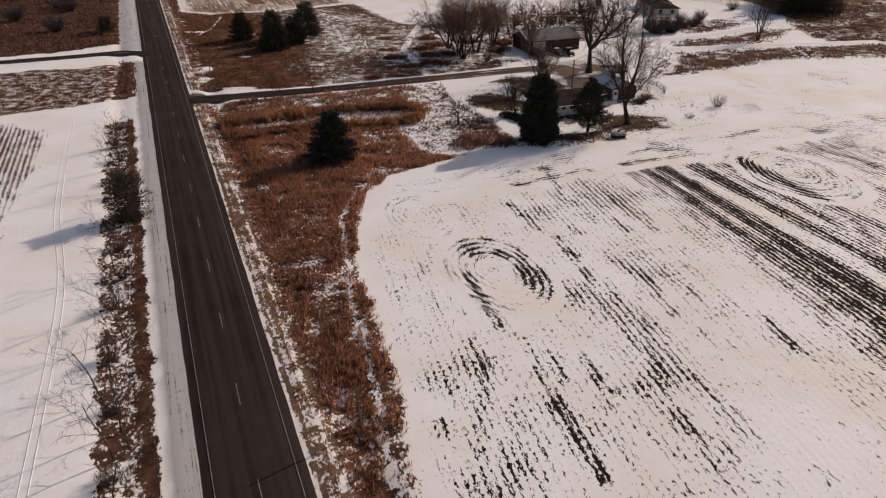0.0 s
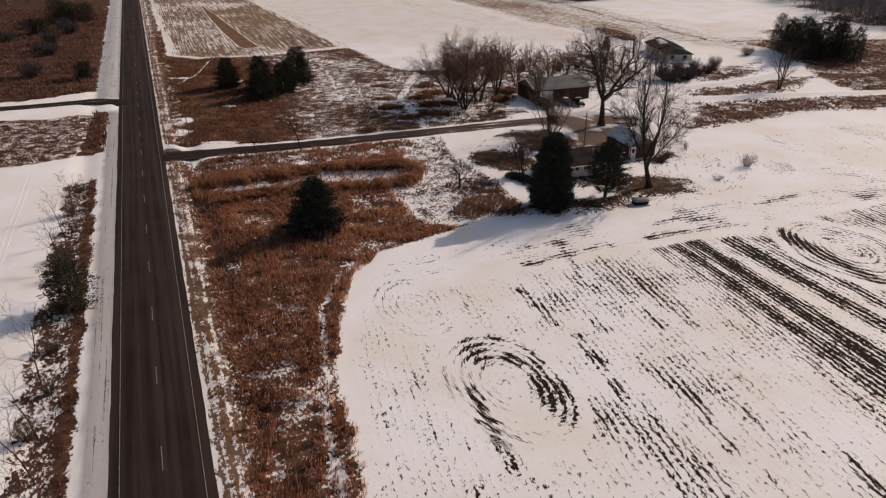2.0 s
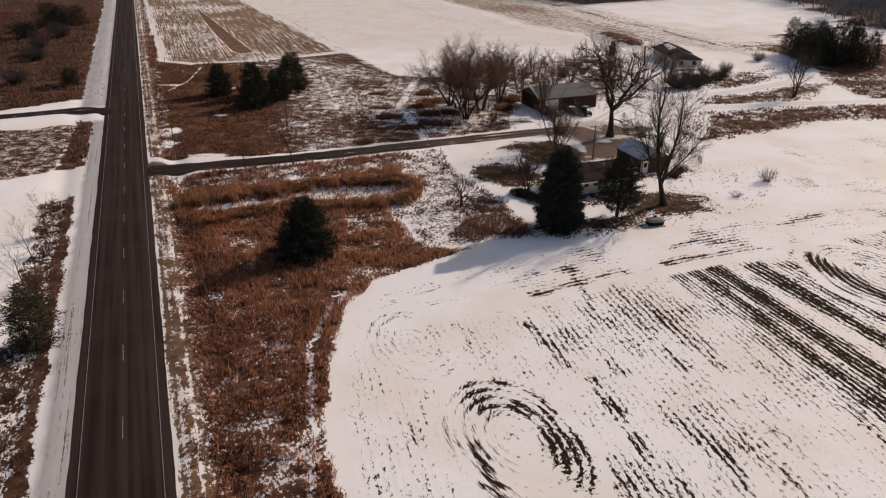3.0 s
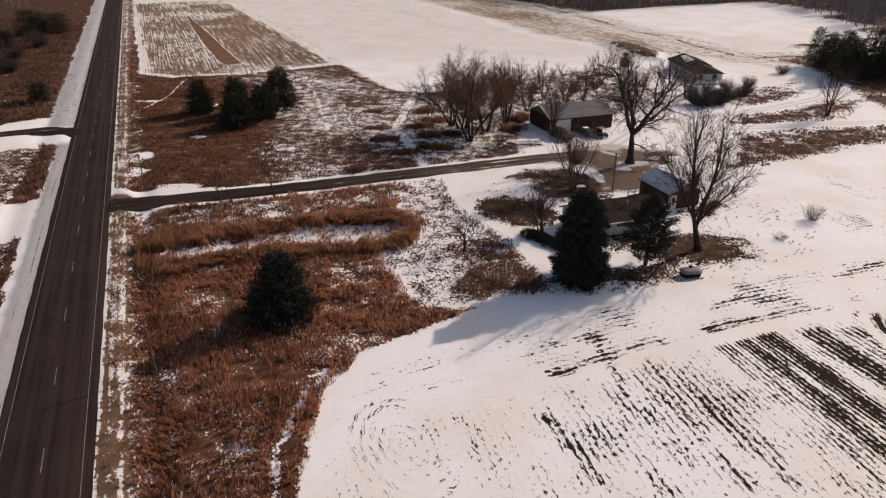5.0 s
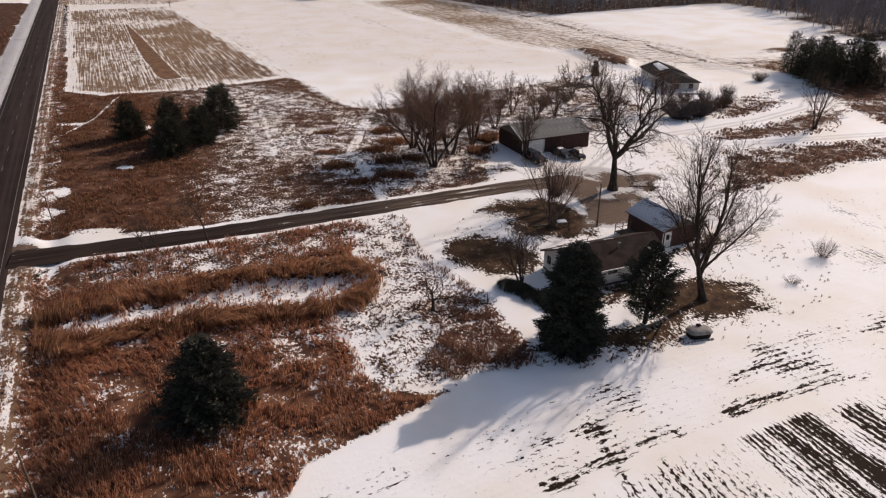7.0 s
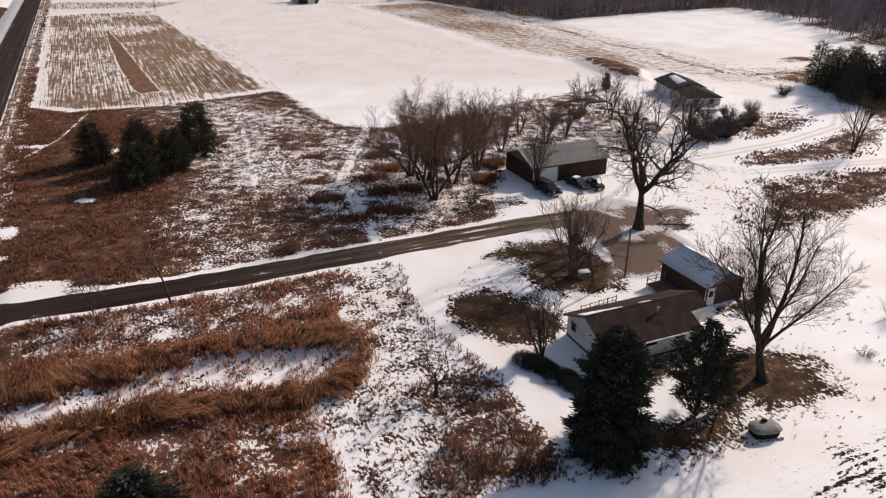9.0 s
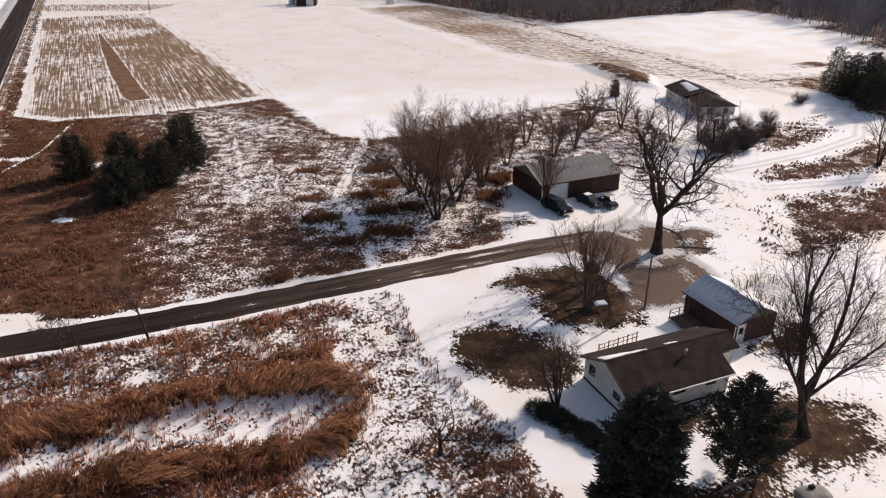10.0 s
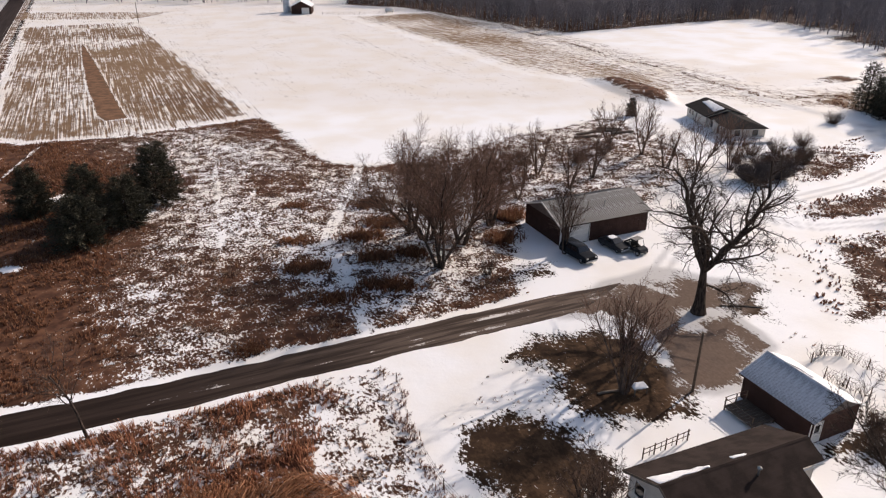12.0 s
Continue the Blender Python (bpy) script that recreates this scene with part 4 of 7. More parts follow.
def conifer(name, x, y, h, r, seed, label, mat, kind="spruce", scale_low=0.06, category="tree", sprays=2600, group=""):
    """A trunk and boughs thick with needle sprays; kind sets the crown's outline."""
    rng = np.random.RandomState(seed)
    ob = empty_thing(name, pose(x, y, ground_z(x, y) - 0.05), label, category, group)
    tr = Tubes()
    tr.add([(0, 0, 0), (0.03 * h * (rng.rand() - .5), 0, h * 0.5), (0, 0, h * 0.96)], [0.028 * h, 0.016 * h, 0.004 * h], 7)
    part("trunk", tr.mesh("trunk", M_BARK), ob)
    bt = Tubes()
    va, fa, n0 = [], [], 0
    levels = int(h * (2.6 if kind == "spruce" else 2.4))
    per = max(6, sprays // (levels * 9))
    for li in range(levels):
        f = scale_low + (0.97 - scale_low) * (li + 0.4 * rng.rand()) / levels
        if kind == "spruce":
            reach = r * (1 - f) ** 0.78 * (0.62 + 0.38 * min(1, f / 0.10))
        elif kind == "bushy":
            reach = r * (1 - f) ** 0.52 * (0.80 + 0.20 * min(1, f / 0.2)) * (0.86 + 0.28 * rng.rand())
        elif kind == "egg":
            reach = r * math.sqrt(max(0.02, 1 - ((f - 0.33) / 0.67) ** 2)) if f > 0.33 else r * (0.80 + 0.6 * f)
        else:
            reach = r * max(0.12, math.sin(math.pi * min(1, 0.16 + f * 0.9)) ** 0.7)
        nb = max(5, int(9 * min(1, reach / r + 0.35)))
        for b in range(nb):
            a = 2 * math.pi * (b + rng.rand()) / nb
            ln = reach * (0.62 + 0.56 * rng.rand()) * (1.0 if kind != "pine" else (0.55 + 0.65 * rng.rand()))
            rise = -0.18 + 0.5 * f if kind != "pine" else 0.15 + 0.35 * rng.rand()
            t = np.linspace(0, 1, 4)
            droop = rise * t * ln + (0.10 * t * t * ln)
            line = np.stack([np.cos(a) * ln * t, np.sin(a) * ln * t, f * h + droop], 1)
            bt.add(line, np.array([0.022, 0.016, 0.011, 0.006]) * (0.4 + reach * 0.5), 3)
            m = max(3, int(per * (0.35 + ln / r)))
            q = (0.22 + 0.80 * rng.rand(m)) if kind not in ("pine", "bushy") else (0.34 + 0.70 * rng.rand(m)) if kind == "bushy" else (0.6 + 0.45 * rng.rand(m))
            base = np.stack([np.interp(q, t, line[:, k]) for k in range(3)], 1) + rng.normal(0, 0.05 * r + 0.03, (m, 3)) * np.array((1, 1, 0.55 if kind == "spruce" else 0.9))
            out = np.stack([np.cos(a) + rng.normal(0, 0.65, m), np.sin(a) + rng.normal(0, 0.65, m), 0.25 + rng.normal(0, 0.4, m)], 1)
            out /= np.linalg.norm(out, axis=1)[:, None]
            side = np.cross(out, rng.normal(0, 1, (m, 3)))
            side /= np.linalg.norm(side, axis=1)[:, None]
            L = (0.03 * r + 0.17 if sprays > 20000 else 0.03 * r + 0.13 if sprays > 5000 else 0.055 * r + 0.16) * (0.7 + 0.8 * rng.rand(m))[:, None] * (1.0 if kind != "pine" else 1.1)
            W = L * (0.15 if sprays > 3500 else 0.18)
            up = np.cross(side, out)
            v = np.stack([base, base + out * L * 0.45 + side * W, base + out * L * 1.25, base + out * L * 0.45 - side * W, base + out * L * 0.5 + up * W, base + out * L * 0.5 - up * W], 1)
            va.append(v.reshape(-1, 3))
            k = n0 + 6 * np.arange(m)[:, None]
            fa.append(np.concatenate([k + [[0, 1, 2, 3]], k + [[0, 4, 2, 5]]]))
            n0 += 6 * m
    tagged(part("bough_frame", bt.mesh("bough_frame", M_BARK), ob), kind="stuff")
    tagged(part("needle_crown", big_mesh("needle_crown", np.concatenate(va), np.concatenate(fa), mat), ob), kind="stuff")
    return ob


# the large trees of the yard
rs = np.random.RandomState(5)
bare_tree("oak_tree", 31.4, 156.2, "large old leafless oak with heavy crooked spreading limbs beside the driveway", [((0, 0), (0.0, 0.0, 1), 5.6, 0.68)], OAK_FORK, 15, mats=(M_BARK, M_BARK))
bare_tree("maple_tree", 32.2, 121.2, "tall leafless tree with ascending limbs on bare brown ground", [((0, 0), (-0.30, 0.0, 1), 4.6, 0.50)], ELM_FORK, 22, mats=(M_BARK, M_BARK))
for i, (tx, ty, ln, stems, wide) in enumerate(((4.2, 168.7, 10.2, 5, 0.55), (0.4, 179.6, 10.0, 4, 0.60), (2.6, 176.9, 10.2, 3, 0.5), (7.2, 175.4, 10.0, 4, 0.55), (11.5, 181.8, 8.0, 4, 0.5))):
    bare_tree("willow_tree", tx, ty, "leafless many-stemmed willow with a dome of fine brown twigs", fan(stems, wide, ln, 0.24, rs, 0.7), WILLOW, 40 + i, "tree", "willows in the scrub", mats=(M_BARK, M_WILLOW_TWIG))
bare_tree("yard_tree", 19.2, 142.4, "leafless upright many-stemmed tree in the lawn with a dark nest", fan(9, 0.27, 8.8, 0.11, rs, 0.35), dict(FAN, kids=(9, 7, 5), angle=(24, 28, 30)), 51, mats=(M_WILLOW, M_WILLOW_TWIG))
bare_tree("house_tree", 12.5, 125.9, "small leafless tree in snow beside the house wall", fan(6, 0.34, 5.6, 0.10, np.random.RandomState(8), 0.3), FAN, 55)
bare_tree("apple_tree", 2.1, 120.2, "low spreading leafless fruit tree in snowy scrub", [((0, 0), (0.1, 0, 1), 2.5, 0.2)], APPLE, 56)
bare_tree("roadside_tree", -26.2, 138.3, "young thin leafless tree beside the driveway", [((0, 0), (-0.12, 0, 1), 6.4, 0.13)], dict(SMALL, kids=(11, 7, 5), first=(0.45, 0.2, 0.2)), 57, group="young trees along the drive")
bare_tree("roadside_tree", -33.8, 136.4, "slim leafless sapling beside the driveway", [((0, 0), (0.05, 0, 1), 4.4, 0.08)], SMALL, 58, group="young trees along the drive")
bare_tree("roadside_tree", -32.2, 136.5, "slim leafless sapling beside the driveway", [((0, 0), (-0.03, 0, 1), 4.0, 0.07)], SMALL, 59, group="young trees along the drive")
bare_tree("barn_tree", 20.0, 172.0, "slender leafless tree growing against the barn wall", fan(4, 0.2, 7.6, 0.12, rs, 0.3), FAN, 60)
bare_tree("field_tree", 81.2, 189.0, "lone leafless tree beside the snowy farm track", fan(3, 0.2, 9.5, 0.2, rs, 0.3), FAN, 61)
for i, (tx, ty, ln) in enumerate(((17, 192, 8.5), (26, 196, 8.0), (31, 201, 7.2), (43, 213, 8.2), (50, 204, 8.0), (55.5, 204, 7.0), (39, 221, 6.5), (22, 203, 7.0), (45, 206, 6.0))):
    bare_tree("scrub_tree", tx, ty, "leafless scrub tree among brush behind the barn", fan(4, 0.5, ln, 0.13, rs, 0.5), FAN, 70 + i, "tree", "scrub trees behind the barn", mats=(M_WILLOW, M_WILLOW_TWIG))

conifer("spruce_tree", 15.3, 112.6, 11.2, 3.6, 3, "tall dense dark spruce standing by the house", M_SPRUCE, "bushy", 0.01, sprays=64000)
conifer("pine_tree", 24.2, 116.6, 9.6, 2.8, 4, "open dark pine with ragged boughs near the house", M_PINE, "pine", 0.10, sprays=13000)
conifer("meadow_spruce", -17.6, 103.3, 7.9, 4.2, 6, "broad dark spruce alone in the brown meadow", M_SPRUCE, "spruce", 0.02, sprays=30000)
for i, (tx, ty, h, r) in enumerate(((-53, 188, 7.2, 3.4), (-44.8, 186.5, 8.0, 3.6), (-38.6, 184.5, 7.0, 3.6), (-37.2, 193.5, 8.8, 4.5), (-42.4, 177.6, 6.6, 4.2))):
    conifer("grove_pine", tx, ty, h, r, 20 + i, "dark bushy pine in a small grove on brown grass", M_PINE, "bushy", 0.02, sprays=16000, group="pines of the grove")
conifer("far_spruce", 49.2, 240.5, 4.2, 1.5, 30, "small dark spruce near the far house", M_SPRUCE, "spruce", 0.03, sprays=4000)
for i, (tx, ty, h, r) in enumerate(((-142.8, 293, 7.5, 4.6), (-137.5, 296, 7.0, 4.2), (-148.5, 297, 7.8, 4.8), (-140.5, 266.8, 5.0, 4.2), (-92.6, 197.4, 4.2, 2.3))):
    conifer("northwest_cedar", tx, ty, h, r, 45 + i, "dark rounded evergreen on rough brown grass", M_PINE, "egg", 0.02, sprays=6000, group="evergreens beyond the side road")
conifer("roadside_cedar", -40.8, 82.6, 6.6, 2.7, 31, "dark bushy cedar in the roadside strip", M_PINE, "egg", 0.03, sprays=6000)


# ---------------------------------------------------------------- buildings
def wall_mesh(name, length, height, holes, mat, thick=0.16, gable=0.0):
    """A wall along x with openings (x0, z0, x1, z1) through it and, if asked, a gable on top; outside is y = 0."""
    xs = sorted({0, length, *(h[0] for h in holes), *(h[2] for h in holes)})
    zs = sorted({0, height, *(h[1] for h in holes), *(h[3] for h in holes)})
    bm = bmesh.new()
    grid = {}

    def at(i, k, y):
        if (i, k, y) not in grid:
            grid[i, k, y] = bm.verts.new((xs[i], y, zs[k]))
        return grid[i, k, y]
    full = {(i, k) for i in range(len(xs) - 1) for k in range(len(zs) - 1)
            if not any(h[0] <= xs[i] and xs[i + 1] <= h[2] and h[1] <= zs[k] and zs[k + 1] <= h[3] for h in holes)}
    for i, k in full:
        c = ((i, k), (i + 1, k), (i + 1, k + 1), (i, k + 1))
        bm.faces.new([at(*q, 0) for q in c])
        bm.faces.new([at(*q, thick) for q in c[::-1]])
        for j, nb in enumerate(((i, k - 1), (i + 1, k), (i, k + 1), (i - 1, k))):
            if nb not in full:
                p0, p1 = c[j], c[(j + 1) % 4]
                bm.faces.new((at(*p0, 0), at(*p0, thick), at(*p1, thick), at(*p1, 0)))
    if gable:
        a = [bm.verts.new((x, y, z)) for y in (0, thick) for x, z in ((0, height), (length, height), (length / 2, height + gable))]
        for f in ((0, 1, 2), (5, 4, 3), (0, 3, 4, 1), (1, 4, 5, 2), (2, 5, 3, 0)):
            bm.faces.new([a[i] for i in f])
    return bm_mesh(name, bm, mat)


def window(parent, m, w, h, mullion=True):
    """A framed window whose outer face is at y = 0, its lower left corner at the origin."""
    f = part("window", boxes_mesh("window", [(-0.07, -0.03, -0.07, 0, 0.09, h + 0.07), (w, -0.03, -0.07, w + 0.07, 0.09, h + 0.07), (0, -0.03, h, w, 0.09, h + 0.07), (0, -0.05, -0.07, w, 0.09, 0)], M_TRIM), parent, "white framed window", m)
    n = 2 if mullion else 1
    for i in range(n):
        a, b = w * i / n + 0.02, w * (i + 1) / n - 0.02
        part("pane", box_mesh("pane", (a, 0.05, 0.02, b, 0.065, h - 0.02), M_GLASS, 0), f, "dark glass pane")
    return f


def slab(name, corners, thick, mat):
    """A sloping slab with its four upper corners given."""
    c = [Vector(v) for v in corners]
    nrm = (c[1] - c[0]).cross(c[3] - c[0]).normalized()
    if nrm.z < 0:
        nrm = -nrm
    vs = [v for v in c] + [v - nrm * thick for v in c]
    me = mesh_of(name, vs, [(0, 1, 2, 3), (7, 6, 5, 4), (0, 4, 5, 1), (1, 5, 6, 2), (2, 6, 7, 3), (3, 7, 4, 0)], mat)
    bm = bmesh.new()
    bm.from_mesh(me)
    bmesh.ops.recalc_face_normals(bm, faces=bm.faces)
    bm.to_mesh(me)
    bm.free()
    return me


def snow_lump(name, outline, place, thick=0.06, seed=0):
    """A patch of snow on a slope: an outline in slope terms, laid by place(a, b), with a ragged rim."""
    rng = np.random.RandomState(seed)
    ring = []
    n = len(outline)
    for i in range(n):
        a, b = np.array(outline[i]), np.array(outline[(i + 1) % n])
        k = max(1, int(np.hypot(*(b - a)) / 0.35))
        for j in range(k):
            ring.append(a + (b - a) * j / k + rng.normal(0, 0.05, 2))
    mid = np.mean(ring, 0)
    v, f = [], []
    for k, (s, z) in enumerate(((1.0, 0.002), (0.96, thick * 0.7), (0.86, thick), (0.4, thick * 1.05))):
        for q in ring:
            w = mid + (q - mid) * s
            v.append(place(w[0], w[1], z))
    m = len(ring)
    for k in range(3):
        for i in range(m):
            f.append((k * m + i, k * m + (i + 1) % m, (k + 1) * m + (i + 1) % m, (k + 1) * m + i))
    f.append(tuple(range(3 * m, 4 * m)))
    return mesh_of(name, v, f, M_SNOW, True)


def ribbed_panel(name, width, run, mat):
    """One sheet of ribbed steel, x across, y up the slope."""
    prof = [(0, 0)]
    for r in range(3):
        c = width * (r + 0.5) / 3
        prof += [(c - 0.045, 0), (c - 0.02, 0.03), (c + 0.02, 0.03), (c + 0.045, 0)]
    prof.append((width, 0))
    v = [(x, y, z) for y in (0, run) for x, z in prof] + [(x, y, -0.04) for y in (0, run) for x in (0, width)]
    n = len(prof)
    f = [(i, i + 1, n + i + 1, n + i) for i in range(n - 1)]
    f += [(2 * n, 2 * n + 2, 2 * n + 3, 2 * n + 1), tuple([2 * n, 2 * n + 1] + list(range(n - 1, -1, -1))), tuple([2 * n + 3, 2 * n + 2] + list(range(n, 2 * n)))]
    return mesh_of(name, v, f, mat)


def house():
    L, W, H, R = 10.5, 6.7, 2.5, 1.55
    X = L + 2.2
    ob = empty_thing("house", pose(18.08, 123.54, 0, 0, 0, 19.5), "low cream-sided ranch house with a brown shingle roof", "house")
    t = 0.16
    gable_w = [(1.2, 0.95, 2.3, 1.75), (5.0, 1.0, 6.0, 2.15)]
    south = [(2.9, 1.35, 3.7, 1.95), (4.5, 1.35, 5.9, 2.0), (8.0, 1.35, 9.3, 2.0)]
    # south, west, north and east walls
    part("wall", wall_mesh("wall", L, H - 0.2, south, M_WHITE_SIDING), ob)
    mw = pose(0, W, 0, 0, 0, -90)
    west_holes = [(W - b, z0, W - a, z1) for a, z0, b, z1 in gable_w]
    part("wall", wall_mesh("wall", W, H - 0.2, west_holes, M_WHITE_SIDING, gable=R - 0.05), ob, m=mw)
    part("wall", wall_mesh("wall", X, H - 0.2, [(4.0, 0.05, 5.8, 2.1), (8, 0.9, 9.4, 2.0)], M_WHITE_SIDING), ob, m=pose(X, W, 0, 0, 0, 180))
    part("wall", wall_mesh("wall", W - 2.0, H, [(2.2, 0.05, 3.1, 2.1)], M_WHITE_SIDING, gable=0.0), ob, m=pose(X, 2.0, 0, 0, 0, 90))
    part("wall", wall_mesh("wall", X - L, H, [(0.5, 0.05, 1.4, 2.1)], M_WHITE_SIDING), ob, m=pose(L, 2.0, 0))
    part("wall", wall_mesh("wall", 2.0, H - 0.2, [], M_WHITE_SIDING), ob, m=pose(L, 0, 0, 0, 0, 90))
    part("floor_slab", box_mesh("floor_slab", (0.02, 0.02, -0.2, L - 0.02, W - 0.02, 0.03), M_CONCRETE), ob)
    for dims in ((-0.03, -0.03, -0.15, -0.002, W + 0.03, 0.22), (0.0, -0.03, -0.15, L, -0.002, 0.22), (0.0, W + 0.002, -0.15, X, W + 0.03, 0.22)):
        part("foundation", box_mesh("foundation", dims, M_BROWN_SIDING, 0.005), ob, "dark foundation strip")
    part("ceiling", box_mesh("ceiling", (t, t, H - 0.3, L - t, W - t, H - 0.23), M_INSIDE), ob)
    for x0, z0, x1, z1 in south:
        window(ob, pose(x0, 0, z0), x1 - x0, z1 - z0)
    for x0, z0, x1, z1 in west_holes:
        window(ob, mw @ pose(x0, 0, z0), x1 - x0, z1 - z0, False)
    part("door", box_mesh("door", (L + 0.5, 2.05, 0.05, L + 1.4, 2.11, 2.1), M_TRIM), ob, "white entrance door")
    # roof
    o, e, zr, ze = 0.45, 0.35, H + R, H - 0.22
    roof = part("roof", slab("roof", [(-e, -o, ze), (L + e, -o, ze), (L + e, W / 2, zr), (-e, W / 2, zr)], 0.16, M_SHINGLE), ob, "worn brown shingle slope")
    part("roof", slab("roof", [(-e, W + o, ze), (X + e, W + o, ze), (X + e, W / 2, zr), (-e, W / 2, zr)], 0.16, M_SHINGLE), ob, "worn brown shingle slope")
    part("roof", slab("roof", [(L + e, 1.6, ze + (zr - ze) * (1.6 + o) / (W / 2 + o) - 0.02), (X + e, 1.6, ze + (zr - ze) * (1.6 + o) / (W / 2 + o) - 0.02), (X + e, W / 2, zr - 0.02), (L + e, W / 2, zr - 0.02)], 0.16, M_SHINGLE), ob, "set-back brown shingle slope")
    part("ridge_cap", prism("ridge_cap", [(W / 2 - 0.16, zr - 0.05), (W / 2, zr + 0.035), (W / 2 + 0.16, zr - 0.05)], X + 2 * e, M_SHINGLE, "x"), ob, m=pose(-e, 0, 0))
    part("gutter", box_mesh("gutter", (-e, -o - 0.11, ze - 0.14, L + e, -o + 0.004, ze - 0.015), M_TRIM, 0.02), ob, "white rain gutter")
    part("gutter", box_mesh("gutter", (L + e + 0.01, 1.5, ze + 0.62, X + e, 1.596, ze + 0.76), M_TRIM, 0.02), ob, "white rain gutter")
    part("fascia", slab("fascia", [(-e - 0.03, -o, ze - 0.005), (-e, -o, ze - 0.005), (-e, W / 2, zr - 0.005), (-e - 0.03, W / 2, zr - 0.005)], 0.2, M_WOOD), ob, "brown rake board")
    part("fascia", slab("fascia", [(-e - 0.03, W + o, ze - 0.005), (-e, W + o, ze - 0.005), (-e, W / 2, zr - 0.005), (-e - 0.03, W / 2, zr - 0.005)], 0.2, M_WOOD), ob, "brown rake board")
    part("downspout", box_mesh("downspout", (L - 0.02, -0.09, 0.1, L + 0.07, -0.005, ze - 0.1), M_TRIM, 0.02), ob, "white downspout")
    part("downspout", box_mesh("downspout", (L - 0.02, -1.9, 0.04, L + 0.06, -0.05, 0.12), M_TRIM, 0.02), ob, "white downspout lying on the ground")
    # the south slope's height at y
    zy = lambda y: ze + (zr - ze) * ((y if y < W / 2 else W - y) + o) / (W / 2 + o)
    pipe = Tubes()
    pipe.add([(7.2, 2.1, zy(2.1) - 0.1), (7.2, 2.1, zy(2.1) + 0.55)], [0.09, 0.09], 10)
    pipe.add([(7.2, 2.1, zy(2.1) + 0.5), (7.2, 2.1, zy(2.1) + 0.62), (7.2, 2.1, zy(2.1) + 0.7)], [0.17, 0.17, 0.03], 10)
    part("vent_pipe", pipe.mesh("vent_pipe", M_CHROME), ob, "bright metal roof vent with cap")
    place = lambda a, b, z: (a, b, zy(b) + z)
    part("roof_snow", snow_lump("roof_snow", [(-0.2, W / 2 + 0.2), (4.2, W / 2 + 0.2), (4.3, W / 2 + 0.45), (1.6, W / 2 + 1.2), (-0.2, W / 2 + 1.5)], place, 0.07, 3), ob, "strip of snow left on the roof")
    part("roof_snow", snow_lump("roof_snow", [(6.3, W / 2 + 0.25), (7.6, W / 2 + 0.25), (7.5, W / 2 + 0.55), (6.4, W / 2 + 0.7)], place, 0.05, 4), ob, "strip of snow left on the roof")
    return ob


def deck_fence():
    ob = empty_thing("deck_railing", pose(18.2, 133.7, 0, 0, 0, 25), "low dark wooden railing behind the house", "fence")
    for i in range(5):
        part("post", box_mesh("post", (i * 1.2 - 0.05, -0.05, -0.1, i * 1.2 + 0.05, 0.05, 1.15), M_POLE), ob)
    for z in (0.55, 1.0):
        part("rail", box_mesh("rail", (-0.1, -0.09, z, 4.9, -0.052, z + 0.09), M_POLE), ob)
    for i in range(4):
        part("brace", box_mesh("brace", (i * 1.2 + 0.57, -0.085, 0.2, i * 1.2 + 0.63, -0.055, 1.0), M_POLE, 0.0), ob)


